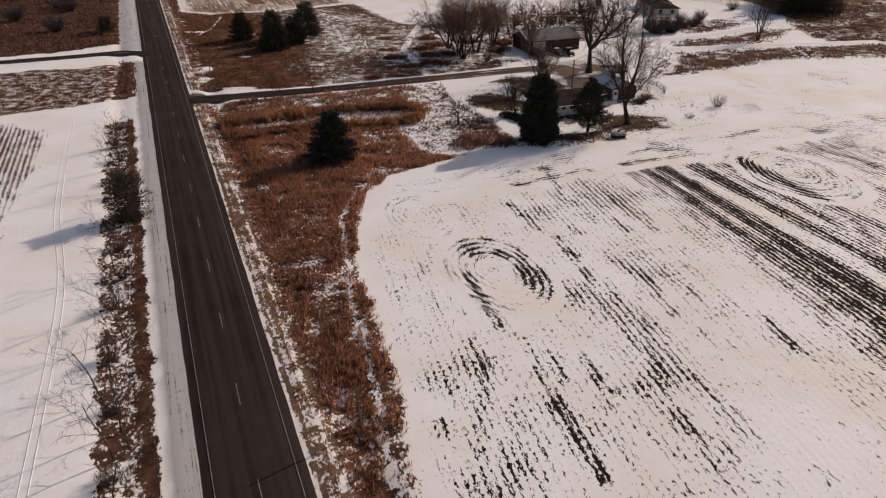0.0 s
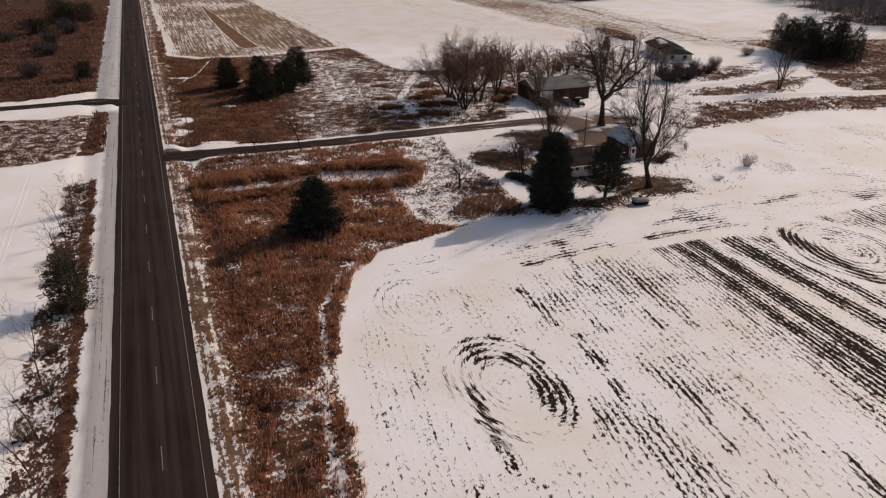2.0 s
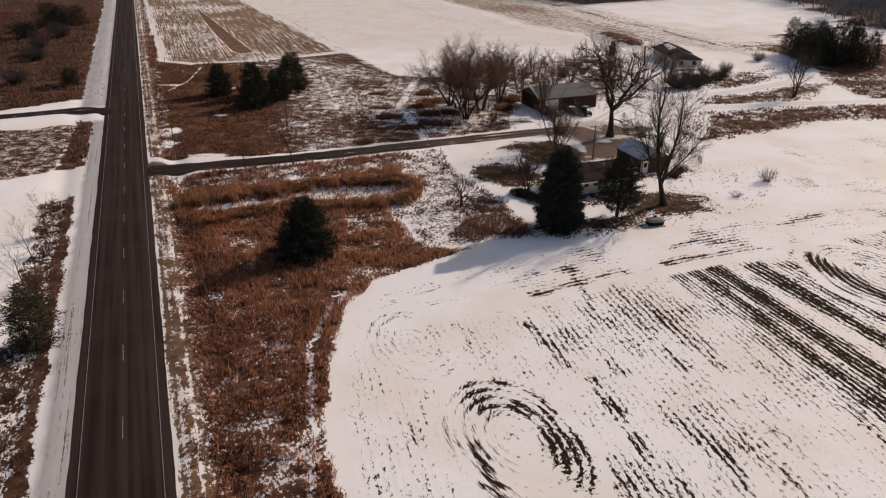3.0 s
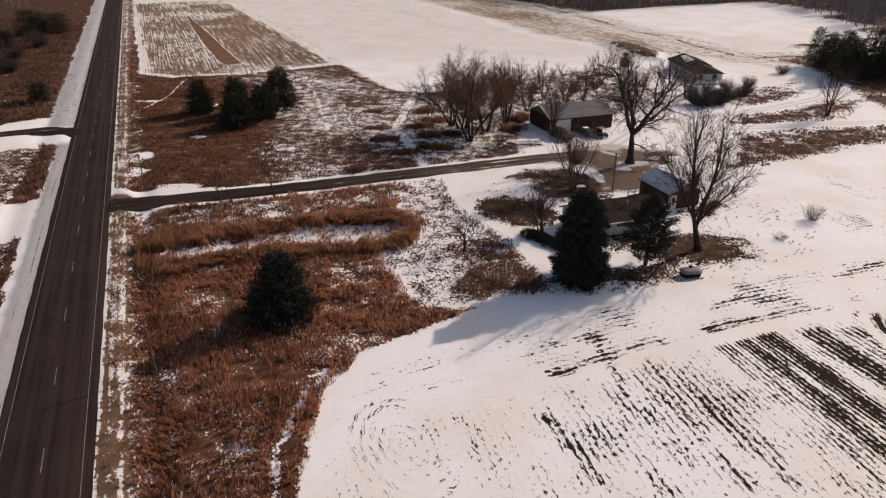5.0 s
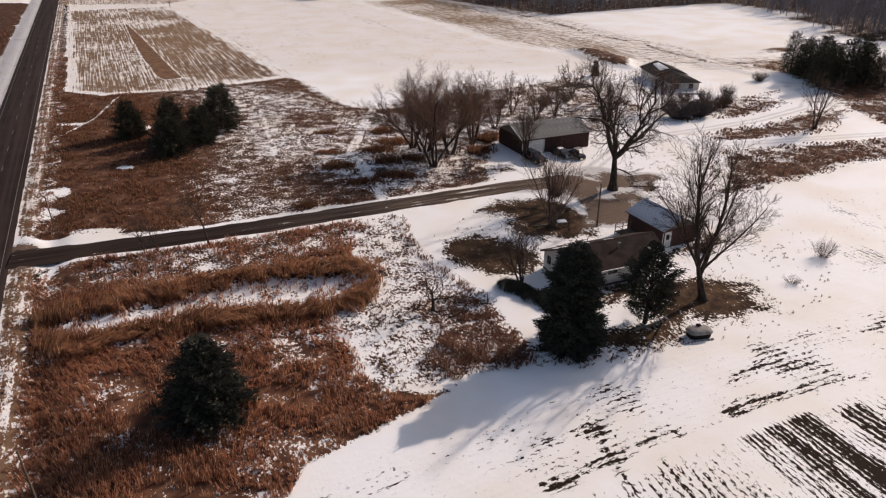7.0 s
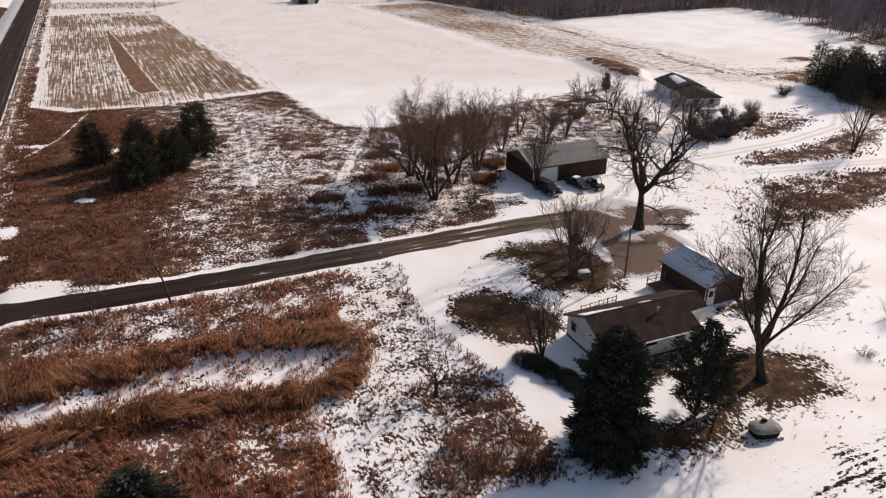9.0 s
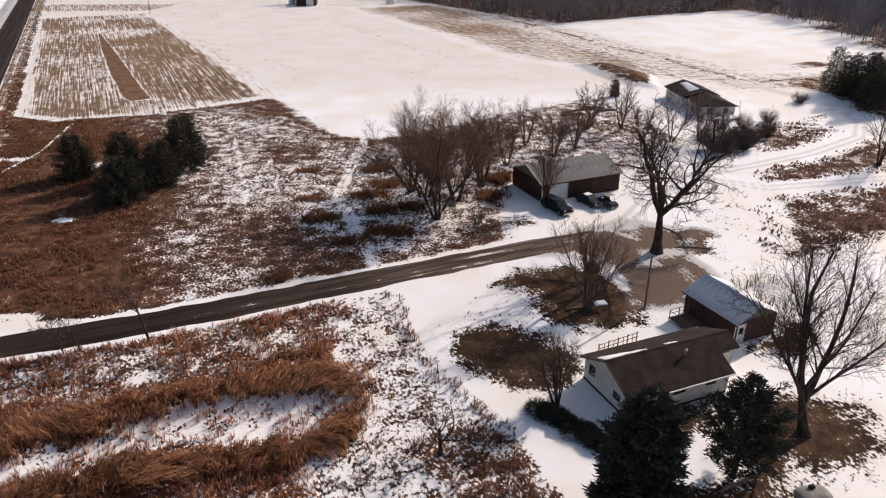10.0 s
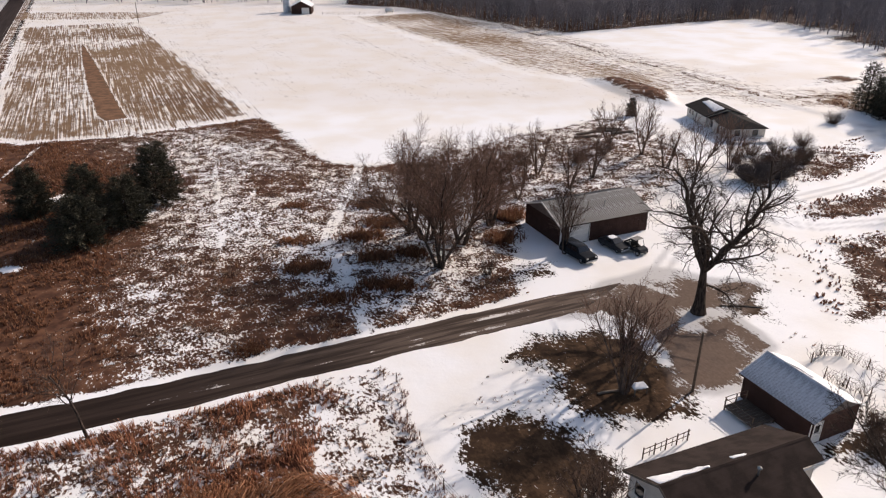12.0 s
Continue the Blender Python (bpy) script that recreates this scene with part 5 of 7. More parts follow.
def shed():
    W, L, H, R = 5.3, 7.2, 2.55, 1.3
    ob = empty_thing("garage", pose(32.05, 134.6, 0, 0, 0, 21.5), "dark brown garage with a frosted ribbed metal roof", "garage")
    holes = [(0.25, 0.05, 1.15, 2.1)]
    part("wall", wall_mesh("wall", W, H, holes, M_BRICK), ob, "dark brown brick end wall")
    part("wall", wall_mesh("wall", W, H, [(0.6, 0.05, 4.7, 2.3)], M_BRICK), ob, m=pose(W, L, 0, 0, 0, 180))
    part("wall", wall_mesh("wall", L, H, [], M_BROWN_SIDING), ob, m=pose(0, L, 0, 0, 0, -90))
    part("wall", wall_mesh("wall", L, H, [], M_BROWN_SIDING), ob, m=pose(W, 0, 0, 0, 0, 90))
    part("gable", prism("gable", [(0, H), (W, H), (W / 2, H + R - 0.1)], 0.14, M_GABLE), ob, "grey-brown boarded gable", pose(0, 0.01, 0.003))
    part("gable", prism("gable", [(0, H), (W, H), (W / 2, H + R - 0.1)], 0.14, M_GABLE), ob, "grey-brown boarded gable", pose(0, L - 0.15, 0.003))
    part("floor_slab", box_mesh("floor_slab", (0.02, 0.02, -0.2, W - 0.02, L - 0.02, 0.03), M_CONCRETE), ob)
    part("garage_door", box_mesh("garage_door", (0.62, L - 0.12, 0.05, 4.68, L - 0.06, 2.3), M_TRIM), ob, "white garage door")
    d = part("door", boxes_mesh("door", [(0.17, -0.02, 0.05, 0.27, 0.1, 2.18), (1.13, -0.02, 0.05, 1.23, 0.1, 2.18), (0.27, -0.02, 2.08, 1.13, 0.1, 2.18), (0.27, 0.03, 0.05, 1.13, 0.08, 1.05), (0.27, 0.03, 1.05, 0.42, 0.08, 2.08), (0.98, 0.03, 1.05, 1.13, 0.08, 2.08), (0.42, 0.03, 1.8, 0.98, 0.08, 2.08)], M_TRIM), ob, "white door with a dark pane")
    part("pane", box_mesh("pane", (0.42, 0.045, 1.05, 0.98, 0.06, 1.8), M_GLASS, 0), d, "dark glass pane")
    o = 0.32
    run = math.hypot(W / 2 + o, R * (W / 2 + o) / (W / 2))
    slope = math.degrees(math.atan2(R, W / 2))
    zr = H + R + 0.05
    ze = zr - run * math.sin(radians(slope))
    n = 10
    pw = (L + 2 * o) / n
    sheet = ribbed_panel("roof_panel", pw, run, M_METAL_ROOF)
    roof = part("roof", prism("roof", [(W / 2 - 0.2, zr - 0.06), (W / 2, zr + 0.06), (W / 2 + 0.2, zr - 0.06)], L + 2 * o, M_METAL_ROOF, "y"), ob, "metal ridge cap", pose(0, -o, 0))
    for i in range(n):
        part("roof_panel", sheet, roof, m=pose(0, o, 0) @ pose(-o, L + o - i * pw, ze) @ pose(0, 0, 0, 0, 0, -90) @ pose(0, 0, 0, slope, 0, 0))
        part("roof_panel", sheet, roof, m=pose(0, o, 0) @ pose(W + o, -o + i * pw, ze) @ pose(0, 0, 0, 0, 0, 90) @ pose(0, 0, 0, slope, 0, 0))
    place = lambda a, b, z: (a, b, ze + (W + o - a) / (W / 2 + o) * (zr - ze) + z + 0.01)
    part("roof_snow", snow_lump("roof_snow", [(W / 2 + 0.12, -o), (W + o, -o), (W + o, L + o), (W / 2 + 0.12, L + o), (W / 2 + 0.12, 5.4), (W / 2 + 0.75, 5.2), (W / 2 + 0.75, 3.2), (W / 2 + 0.12, 3.0)], place, 0.08, 6), ob, "sheet of snow on the roof's far slope")
    part("gutter", box_mesh("gutter", (-o - 0.1, -o, ze - 0.1, -o + 0.01, L + o, ze - 0.012), M_BROWN_SIDING, 0.02), ob)
    part("downspout", box_mesh("downspout", (-0.1, 0.02, 0.1, -0.02, 0.1, ze - 0.1), M_TRIM, 0.02), ob, "white corner downspout")
    return ob


def barn():
    L, W, H, R = 13.9, 8.9, 2.95, 1.65
    ob = empty_thing("barn", pose(19.9, 173.9, 0, 0, 0, 21), "long dark red-brown pole barn with a grey metal roof", "barn")
    part("wall", wall_mesh("wall", L, H, [(1.3, 0.04, 4.4, 2.45), (11.6, 0.04, 12.5, 2.1)], M_BROWN_SIDING), ob)
    part("wall", wall_mesh("wall", L, H, [], M_BROWN_SIDING), ob, m=pose(L, W, 0, 0, 0, 180))
    part("wall", wall_mesh("wall", W, H, [], M_BROWN_SIDING), ob, m=pose(0, W, 0, 0, 0, -90))
    part("wall", wall_mesh("wall", W, H, [], M_BROWN_SIDING, gable=R - 0.1), ob, m=pose(L, 0, 0, 0, 0, 90))
    part("gable", prism("gable", [(0, H), (W, H), (W / 2, H + R - 0.1)], 0.14, M_GABLE, "x"), ob, "grey boarded gable", pose(0.01, 0, 0.003))
    part("floor_slab", box_mesh("floor_slab", (0.02, 0.02, -0.2, L - 0.02, W - 0.02, 0.03), M_CONCRETE), ob)
    door = part("garage_door", boxes_mesh("garage_door", [(1.22, -0.03, 0.04, 1.3, 0.05, 2.53), (4.4, -0.03, 0.04, 4.48, 0.05, 2.53), (1.3, -0.03, 2.45, 4.4, 0.05, 2.53)], M_TRIM), ob, "white frame of the barn door")
    for i in range(4):
        part("panel", box_mesh("panel", (1.31, 0.05, 0.05 + i * 0.6, 4.39, 0.1, 0.63 + i * 0.6), M_TRIM, 0.012), door, "white door panel")
    part("door", box_mesh("door", (11.62, 0.02, 0.05, 12.48, 0.08, 2.09), M_BROWN_SIDING), ob)
    part("corner_trim", box_mesh("corner_trim", (-0.05, -0.05, 0, 0.12, 0.12, H), M_TRIM, 0.01), ob, "white corner trim")
    o = 0.35
    run = math.hypot(W / 2 + o, R * (W / 2 + o) / (W / 2))
    slope = math.degrees(math.atan2(R, W / 2))
    zr = H + R + 0.05
    ze = zr - run * math.sin(radians(slope))
    n = 15
    pw = (L + 2 * o) / n
    sheet = ribbed_panel("roof_panel", pw, run, M_GREY_ROOF)
    roof = part("roof", prism("roof", [(W / 2 - 0.22, zr - 0.07), (W / 2, zr + 0.06), (W / 2 + 0.22, zr - 0.07)], L + 2 * o, M_GREY_ROOF, "x"), ob, "metal ridge cap", pose(-o, 0, 0))
    for i in range(n):
        part("roof_panel", sheet, roof, m=pose(o, 0, 0) @ pose(-o + i * pw, -o, ze) @ pose(0, 0, 0, slope, 0, 0))
        part("roof_panel", sheet, roof, m=pose(o, 0, 0) @ pose(L + o - i * pw, W + o, ze) @ pose(0, 0, 0, 0, 0, 180) @ pose(0, 0, 0, slope, 0, 0))
    for y0, y1 in ((-o, W / 2), (W + o, W / 2)):
        part("rake_trim", slab("rake_trim", [(-o - 0.06, y0, ze + 0.06), (-o + 0.06, y0, ze + 0.06), (-o + 0.06, y1, zr + 0.06), (-o - 0.06, y1, zr + 0.06)], 0.18, M_TRIM), ob, "pale metal rake trim")
    part("stove_pipe", (lambda t: (t.add([(8, 2.0, 3.4), (8, 2.0, 4.5)], [0.09, 0.09], 8), t.mesh("stove_pipe", M_CHROME))[1])(Tubes()), ob, "short metal stove pipe")
    return ob


def far_house():
    ob = empty_thing("farmhouse", pose(62.0, 219.6, 0, 0, 0, 2), "distant white farmhouse with dark roofs and snow patches", "house")
    L, W = 8.0, 8.0
    # northern, taller block
    wn = [(1.0, 1.1, 1.9, 2.1), (2.6, 1.1, 3.5, 2.1), (4.4, 1.1, 5.3, 2.1)]
    mw = pose(0, 20.4, 0, 0, 0, -90)
    part("wall", wall_mesh("wall", 9.4, 2.75, wn, M_WHITE_SIDING), ob, m=mw)
    for x0, z0, x1, z1 in wn:
        window(ob, mw @ pose(x0, 0, z0), x1 - x0, z1 - z0, False)
    part("wall", wall_mesh("wall", W, 2.75, [], M_WHITE_SIDING, gable=1.2), ob, m=pose(0, 11.0, 0))
    part("wall", wall_mesh("wall", W, 2.75, [], M_WHITE_SIDING, gable=1.2), ob, m=pose(W, 20.4, 0, 0, 0, 180))
    part("wall", wall_mesh("wall", 9.4, 2.75, [], M_WHITE_SIDING), ob, m=pose(W, 11.0, 0, 0, 0, 90))
    part("roof", slab("roof", [(-0.5, 10.5, 2.6), (-0.5, 20.9, 2.6), (W / 2, 20.9, 4.15), (W / 2, 10.5, 4.15)], 0.18, M_CHARCOAL), ob, "dark shingle slope")
    part("roof", slab("roof", [(W + 0.5, 10.5, 2.6), (W + 0.5, 20.9, 2.6), (W / 2, 20.9, 4.15), (W / 2, 10.5, 4.15)], 0.18, M_CHARCOAL), ob, "dark shingle slope")
    place = lambda a, b, z: (a, b, 2.6 + 1.55 * (a + 0.5) / (W / 2 + 0.5) + z)
    part("roof_snow", snow_lump("roof_snow", [(1.6, 11.4), (3.6, 10.8), (3.7, 18.5), (2.4, 19), (1.9, 14.6)], place, 0.08, 8), ob, "snow left on the dark roof")
    # southern, lower wing with a hipped roof
    ww = [(1.0, 0.6, 2.4, 2.0), (4.2, 0.1, 5.2, 2.0), (6.6, 0.8, 7.8, 2.0)]
    ms = pose(0.6, 11.0, 0, 0, 0, -90)
    part("wall", wall_mesh("wall", 9.0, 2.3, ww, M_WHITE_SIDING), ob, m=ms)
    for x0, z0, x1, z1 in ww:
        window(ob, ms @ pose(x0, 0, z0), x1 - x0, z1 - z0, False)
    sw = [(1.2, 0.8, 2.4, 2.0), (4.8, 0.8, 6.0, 2.0)]
    part("wall", wall_mesh("wall", 7.4, 2.3, sw, M_WHITE_SIDING), ob, m=pose(0.6, 2.0, 0))
    for x0, z0, x1, z1 in sw:
        window(ob, pose(0.6, 2.0, 0) @ pose(x0, 0, z0), x1 - x0, z1 - z0, False)
    part("wall", wall_mesh("wall", 9.0, 2.3, [], M_WHITE_SIDING), ob, m=pose(8.0, 2.0, 0, 0, 0, 90))
    hip = [(0.1, 1.4, 2.3), (8.5, 1.4, 2.3), (8.5, 11.2, 2.3), (0.1, 11.2, 2.3), (4.3, 4.4, 3.5), (4.3, 11.2, 3.5)]
    part("roof", mesh_of("roof", hip, [(0, 1, 4), (1, 2, 5, 4), (3, 0, 4, 5), (2, 3, 5), (0, 3, 2, 1)], M_CHARCOAL), ob, "dark hipped wing roof")
    part("porch", box_mesh("porch", (0.4, -1.2, -0.1, 8.2, 2.0, 0.55), M_TRIM, 0.03), ob, "snowy pale porch base")
    for i in range(4):
        part("porch_post", box_mesh("porch_post", (0.6 + i * 2.4, -1.1, 0.55, 0.75 + i * 2.4, -0.95, 1.5), M_TRIM), ob)
    part("ladder", boxes_mesh("ladder", [(-1.2, 4.6, 0, -1.1, 4.7, 3.3), (-1.2, 5.2, 0, -1.1, 5.3, 3.3)] + [(-1.19, 4.7, 0.3 + 0.4 * i, -1.11, 5.2, 0.36 + 0.4 * i) for i in range(8)], M_CHROME), ob, "pale ladder leaning on the eave")
    return ob


def back_deck():
    ob = empty_thing("back_deck", pose(28.3, 136.6, 0, 0, 0, 21.5), "dark wooden deck with railing between house and garage", "deck")
    for i in range(9):
        part("board", box_mesh("board", (0, i * 0.36, 0.32, 2.6, i * 0.36 + 0.33, 0.36), M_POLE, 0.008), ob)
    for x in (0.06, 1.3, 2.54):
        for y in (0.06, 3.1):
            part("post", box_mesh("post", (x - 0.05, y - 0.05, -0.1, x + 0.05, y + 0.05, 1.3 if y > 1 or x < 1 else 0.3), M_POLE), ob)
    for z in (0.8, 1.22):
        part("rail", box_mesh("rail", (0, 3.16, z, 2.6, 3.2, z + 0.08), M_POLE), ob)
    part("rail", box_mesh("rail", (-0.04, 0.1, 1.22, 0.0, 3.15, 1.3), M_POLE), ob)


house(), deck_fence(), back_deck(), shed(), barn(), far_house()


# ---------------------------------------------------------------- grass and brush
def tufts(name, p, h, blades, lean, mat, label, category, seed, width=0.05, flare=0.45, sway=None):
    """Clumps of dry blades at plan places p with heights h."""
    rng = np.random.RandomState(seed)
    n = len(p)
    z = heights(p)
    k = n * blades
    base = np.repeat(np.column_stack([p, z - 0.03]), blades, 0)
    hh = np.repeat(h, blades) * (0.6 + 0.6 * rng.rand(k))
    a = rng.rand(k) * 2 * math.pi
    out = np.stack([np.cos(a), np.sin(a)], 1)
    base[:, :2] += out * (rng.rand(k) * 0.22)[:, None] * np.minimum(1.3, hh + 0.3)[:, None]
    bend = out * (flare * rng.rand(k))[:, None]
    if sway is not None:
        bend += np.repeat(sway, blades, 0)
    else:
        bend += np.array(lean)
    side = np.stack([-np.sin(a + 0.6), np.cos(a + 0.6), np.zeros(k)], 1) * (width * (0.6 + 0.8 * rng.rand(k)))[:, None]
    mid = base + np.column_stack([bend * (0.35 * hh)[:, None], 0.58 * hh])
    tip = base + np.column_stack([bend * (1.05 * hh)[:, None], hh * (1 - 0.25 * np.minimum(1, np.hypot(*bend.T)))])
    v = np.stack([base - side, base + side, mid + side * 0.85, mid - side * 0.85, tip], 1).reshape(-1, 3)
    i = 5 * np.arange(k)[:, None]
    f = np.concatenate([i + [[0, 1, 2]], i + [[0, 2, 3]], i + [[3, 2, 4]]])
    return tagged(new(name, big_mesh(name, v, f, mat)), label, category, kind="stuff")


def scatter(x0, y0, x1, y1, density, keep, seed):
    """Random places in a rectangle, kept where keep(p) says, as a chance from 0 to 1."""
    rng = np.random.RandomState(seed)
    p = np.column_stack([x0 + (x1 - x0) * rng.rand(int((x1 - x0) * (y1 - y0) * density)), np.zeros(0 if False else int((x1 - x0) * (y1 - y0) * density))])
    p[:, 1] = y0 + (y1 - y0) * rng.rand(len(p))
    return p[rng.rand(len(p)) < keep(p)]


def sway_at(p, k=0.5):
    return k * np.stack([vnoise(p, 6.0, 41) - 0.5, vnoise(p, 6.0, 42) - 0.75], 1) * 1.6


def meadow_keep(p):
    c = cover(p)
    u, s = us(p)
    clear = (np.abs(u) > 6.2) & (line_d(p, DRIVE) > 2.9)
    patch = np.clip((vnoise(p, 3.2, 51) - 0.22) * 3.2, 0.05, 1)
    clear = clear * (1 - 0.45 * soft(inside(p, HALF_SNOWY) - 0.5, 2.0))
    return soft(inside(p, MEADOW) - 0.4, 1.0) * clear * patch * np.clip(1.15 - c["snow"] * 1.25, 0.0, 1)


p = scatter(-46, 28, 8, 146, 13.0, meadow_keep, 1)
tufts("meadow_grass", p, 0.42 + 0.42 * vnoise(p, 4.0, 52) + 0.15 * vnoise(p, 1.2, 53), 7, (0, 0), M_GRASS, "tall dry red-brown grass flattened by snow", "grass", 2, 0.026, sway=sway_at(p))


def reed_keep(p):
    d = inside(p, SWALE)
    return (us(p)[0] > 7.2) * soft(-d, 0.6) * soft(d + 3.4, 1.5) * soft(-4 - p[:, 0], 2) * np.clip((vnoise(p, 2.5, 54) - 0.2) * 3, 0, 1)


p = scatter(-46, 112, -1, 135, 8.0, reed_keep, 3)
tufts("reeds", p, 1.35 + 0.7 * vnoise(p, 3.0, 55), 8, (0, 0), grass_material("orange_reeds", (0.17, 0.083, 0.047), (0.47, 0.235, 0.128), (0.58, 0.35, 0.22)), "tall orange-brown reeds bent over a snowy swale", "reeds", 4, 0.034, sway=sway_at(p, 1.25))


def north_keep(p):
    c = cover(p)
    return soft(inside(p, NORTH) - 0.6, 1.0) * (line_d(p, DRIVE) > 3.4) * (line_d(p, PATH) > 1.0) * (us(p)[0] > 6.3) * np.clip(1.0 - 1.7 * c["snow"], 0, 1) * (1 - 0.92 * soft(inside(p, MOTTLED), 5)) * np.clip((vnoise(p, 4.0, 56) - 0.2) * 3, 0.1, 1)


p = scatter(-100, 138, 14, 262, 7.0, north_keep, 5)
tufts("north_grass", p, 0.32 + 0.3 * vnoise(p, 4.0, 57), 6, (0, 0), M_NORTH, "dry brown grass north of the driveway", "grass", 6, 0.042, sway=sway_at(p))


def weed_keep(p):
    c = cover(p)
    m = np.maximum.reduce([soft(inside(p, MOTTLED), 4), soft(inside(p, SCRUB), 1), soft(inside(p, HALF_SNOWY), 1)])
    return m * (c["lawn"] < 0.3) * (line_d(p, PATH) > 1.0) * (line_d(p, DRIVE) > 3.2) * np.clip((vnoise(p, 1.9, 58) - 0.35) * 3, 0.03, 1) * (np.hypot(p[:, 0] - 25.5, p[:, 1] - 181) > 9)


p = scatter(-62, 106, 53, 244, 4.0, weed_keep, 7)
tufts("scrub_weeds", p, 0.16 + 0.34 * vnoise(p, 2.0, 59) ** 2, 7, (0, 0), M_PALE, "low dead weeds poking through patchy snow", "weeds", 8, 0.045, 1.3, sway=sway_at(p, 0.3))


def brush_keep(p):
    return soft(inside(p, BRUSH) - 0.2, 0.8) * np.clip((vnoise(p, 1.6, 60) - 0.15) * 3, 0.1, 1) + 0.5 * soft(1.1 - line_d(p, [(12.5, 109.8), (17, 110.2), (22, 111.2), (27, 113)]), 0.8) * (p[:, 0] > 12) + soft(0.8 - line_d(p, [(-1.4, 145.4), (-0.4, 138), (1.9, 132), (5.3, 126), (8.3, 121.4)]), 0.6) * 0.8


p = scatter(-3, 106, 30, 147, 6.0, brush_keep, 9)
tufts("yard_edge_brush", p, np.where(inside(p, BRUSH) > 0, 0.40 + 0.95 * vnoise(p, 2.6, 61) ** 1.4, 0.24 + 0.3 * vnoise(p, 2.6, 61)), 9, (0, 0), M_BRUSH, "dark red-brown brush along the yard's edge", "brush", 10, 0.022, 0.7)


def verge_keep(p):
    u, s = us(p)
    return ((u > -11.3) & (u < -6.5)) * soft(95 - s, 2) * np.clip((vnoise(p, 2.1, 62) - 0.3) * 2.4, 0.08, 1) * (u < -8.2) * 0.45


def bank_keep(p):
    u, s = us(p)
    return ((u > 4.7) & (u < 8.2)) * soft(np.abs(s - 105) - 6, 3) * (line_d(p, DRIVE) > 3.2) * np.clip((vnoise(p, 1.5, 68) - 0.25) * 2.4, 0.05, 1)


p = scatter(-115, 26, -2, 280, 5.0, bank_keep, 19)
tufts("bank_grass", p, 0.16 + 0.3 * vnoise(p, 2.0, 69), 6, (0, 0), M_GRASS, "short brown grass on the road bank", "grass", 20, 0.03, 0.8)


def yard_keep(p):
    c = cover(p)
    return np.maximum.reduce([soft(inside(p, q), 3.0) for q in YARDS]) * (c["gravel"] < 0.3) * np.clip((vnoise(p, 3.0, 70) - 0.42) * 3, 0.0, 1)


p = scatter(30, 245, 152, 395, 1.2, lambda q: (soft(1.0 - line_d(q, FENCEROW), 1.0) + 0.25 * soft(inside(q, KNOLL), 1.5)) * np.clip((vnoise(q, 4.0, 73) - 0.35) * 3, 0, 1), 23)
tufts("fencerow_weeds", p, 0.16 + 0.3 * vnoise(p, 3.0, 72), 6, (0, 0), M_WEED, "rough weeds along the far fence row", "weeds", 24, 0.09, 0.7)

p = scatter(3, 110, 57, 180, 0.9, yard_keep, 21)
p = p[(np.hypot(p[:, 0] - 34, p[:, 1] - 138.5) > 5.5) & (inside(p, [(16, 122), (30, 126), (33, 136), (15, 132)]) < 0)]
tufts("yard_weeds", p, 0.10 + 0.25 * vnoise(p, 2.0, 71), 6, (0, 0), M_PALE, "dead weed stems poking through yard snow", "weeds", 22, 0.03, 1.0)

p = scatter(-62, 22, -10, 130, 4.0, verge_keep, 11)
tufts("verge_weeds", p, 0.25 + 0.45 * vnoise(p, 2.0, 63), 6, (0, 0), M_WEED, "dead grey-brown weeds in the roadside strip", "weeds", 12, 0.026, 0.8)


def verge_grass_keep(p):
    u, s = us(p)
    return ((u > -8.0) & (u < -6.8)) * soft(95 - s, 2) * np.clip((vnoise(p, 1.7, 74) - 0.2) * 2.4, 0.08, 1)


p = scatter(-62, 22, -10, 130, 7.0, verge_grass_keep, 25)
tufts("verge_grass", p, 0.16 + 0.3 * vnoise(p, 2.0, 75), 6, (0, 0), M_BRUSH, "short red-brown grass beside the gravel shoulder", "grass", 26, 0.028, 0.8)


def nw_keep(p):
    u, s = us(p)
    return soft(inside(p, NORTHWEST), 1.5) * (u < -9.5) * (line_d(p, CROSS) > 5) * np.clip((vnoise(p, 5.0, 64) - 0.25) * 3, 0.05, 1) + soft(inside(p, LEFT_BANK) - 0.4, 0.6)


p = scatter(-200, 130, -58, 330, 1.3, nw_keep, 13)
tufts("northwest_grass", p, 0.6 + 0.5 * vnoise(p, 5.0, 65), 6, (0, 0), M_BRUSH, "rough brown grass beyond the side road", "grass", 14, 0.07)


def east_keep(p):
    return np.maximum.reduce([soft(inside(p, q), 1.5) for q in EAST]) * np.clip((vnoise(p, 2.6, 66) - 0.3) * 3, 0.02, 1) * np.minimum.reduce([(line_d(p, t) > 2.0) * 1.0 for t in TRACKS])


p = scatter(43, 151, 150, 262, 2.6, east_keep, 15)
tufts("east_grass", p, 0.18 + 0.42 * vnoise(p, 3.0, 67) ** 1.5, 7, (0, 0), M_BRUSH, "brown weeds beside the snowy farm tracks", "weeds", 16, 0.055)


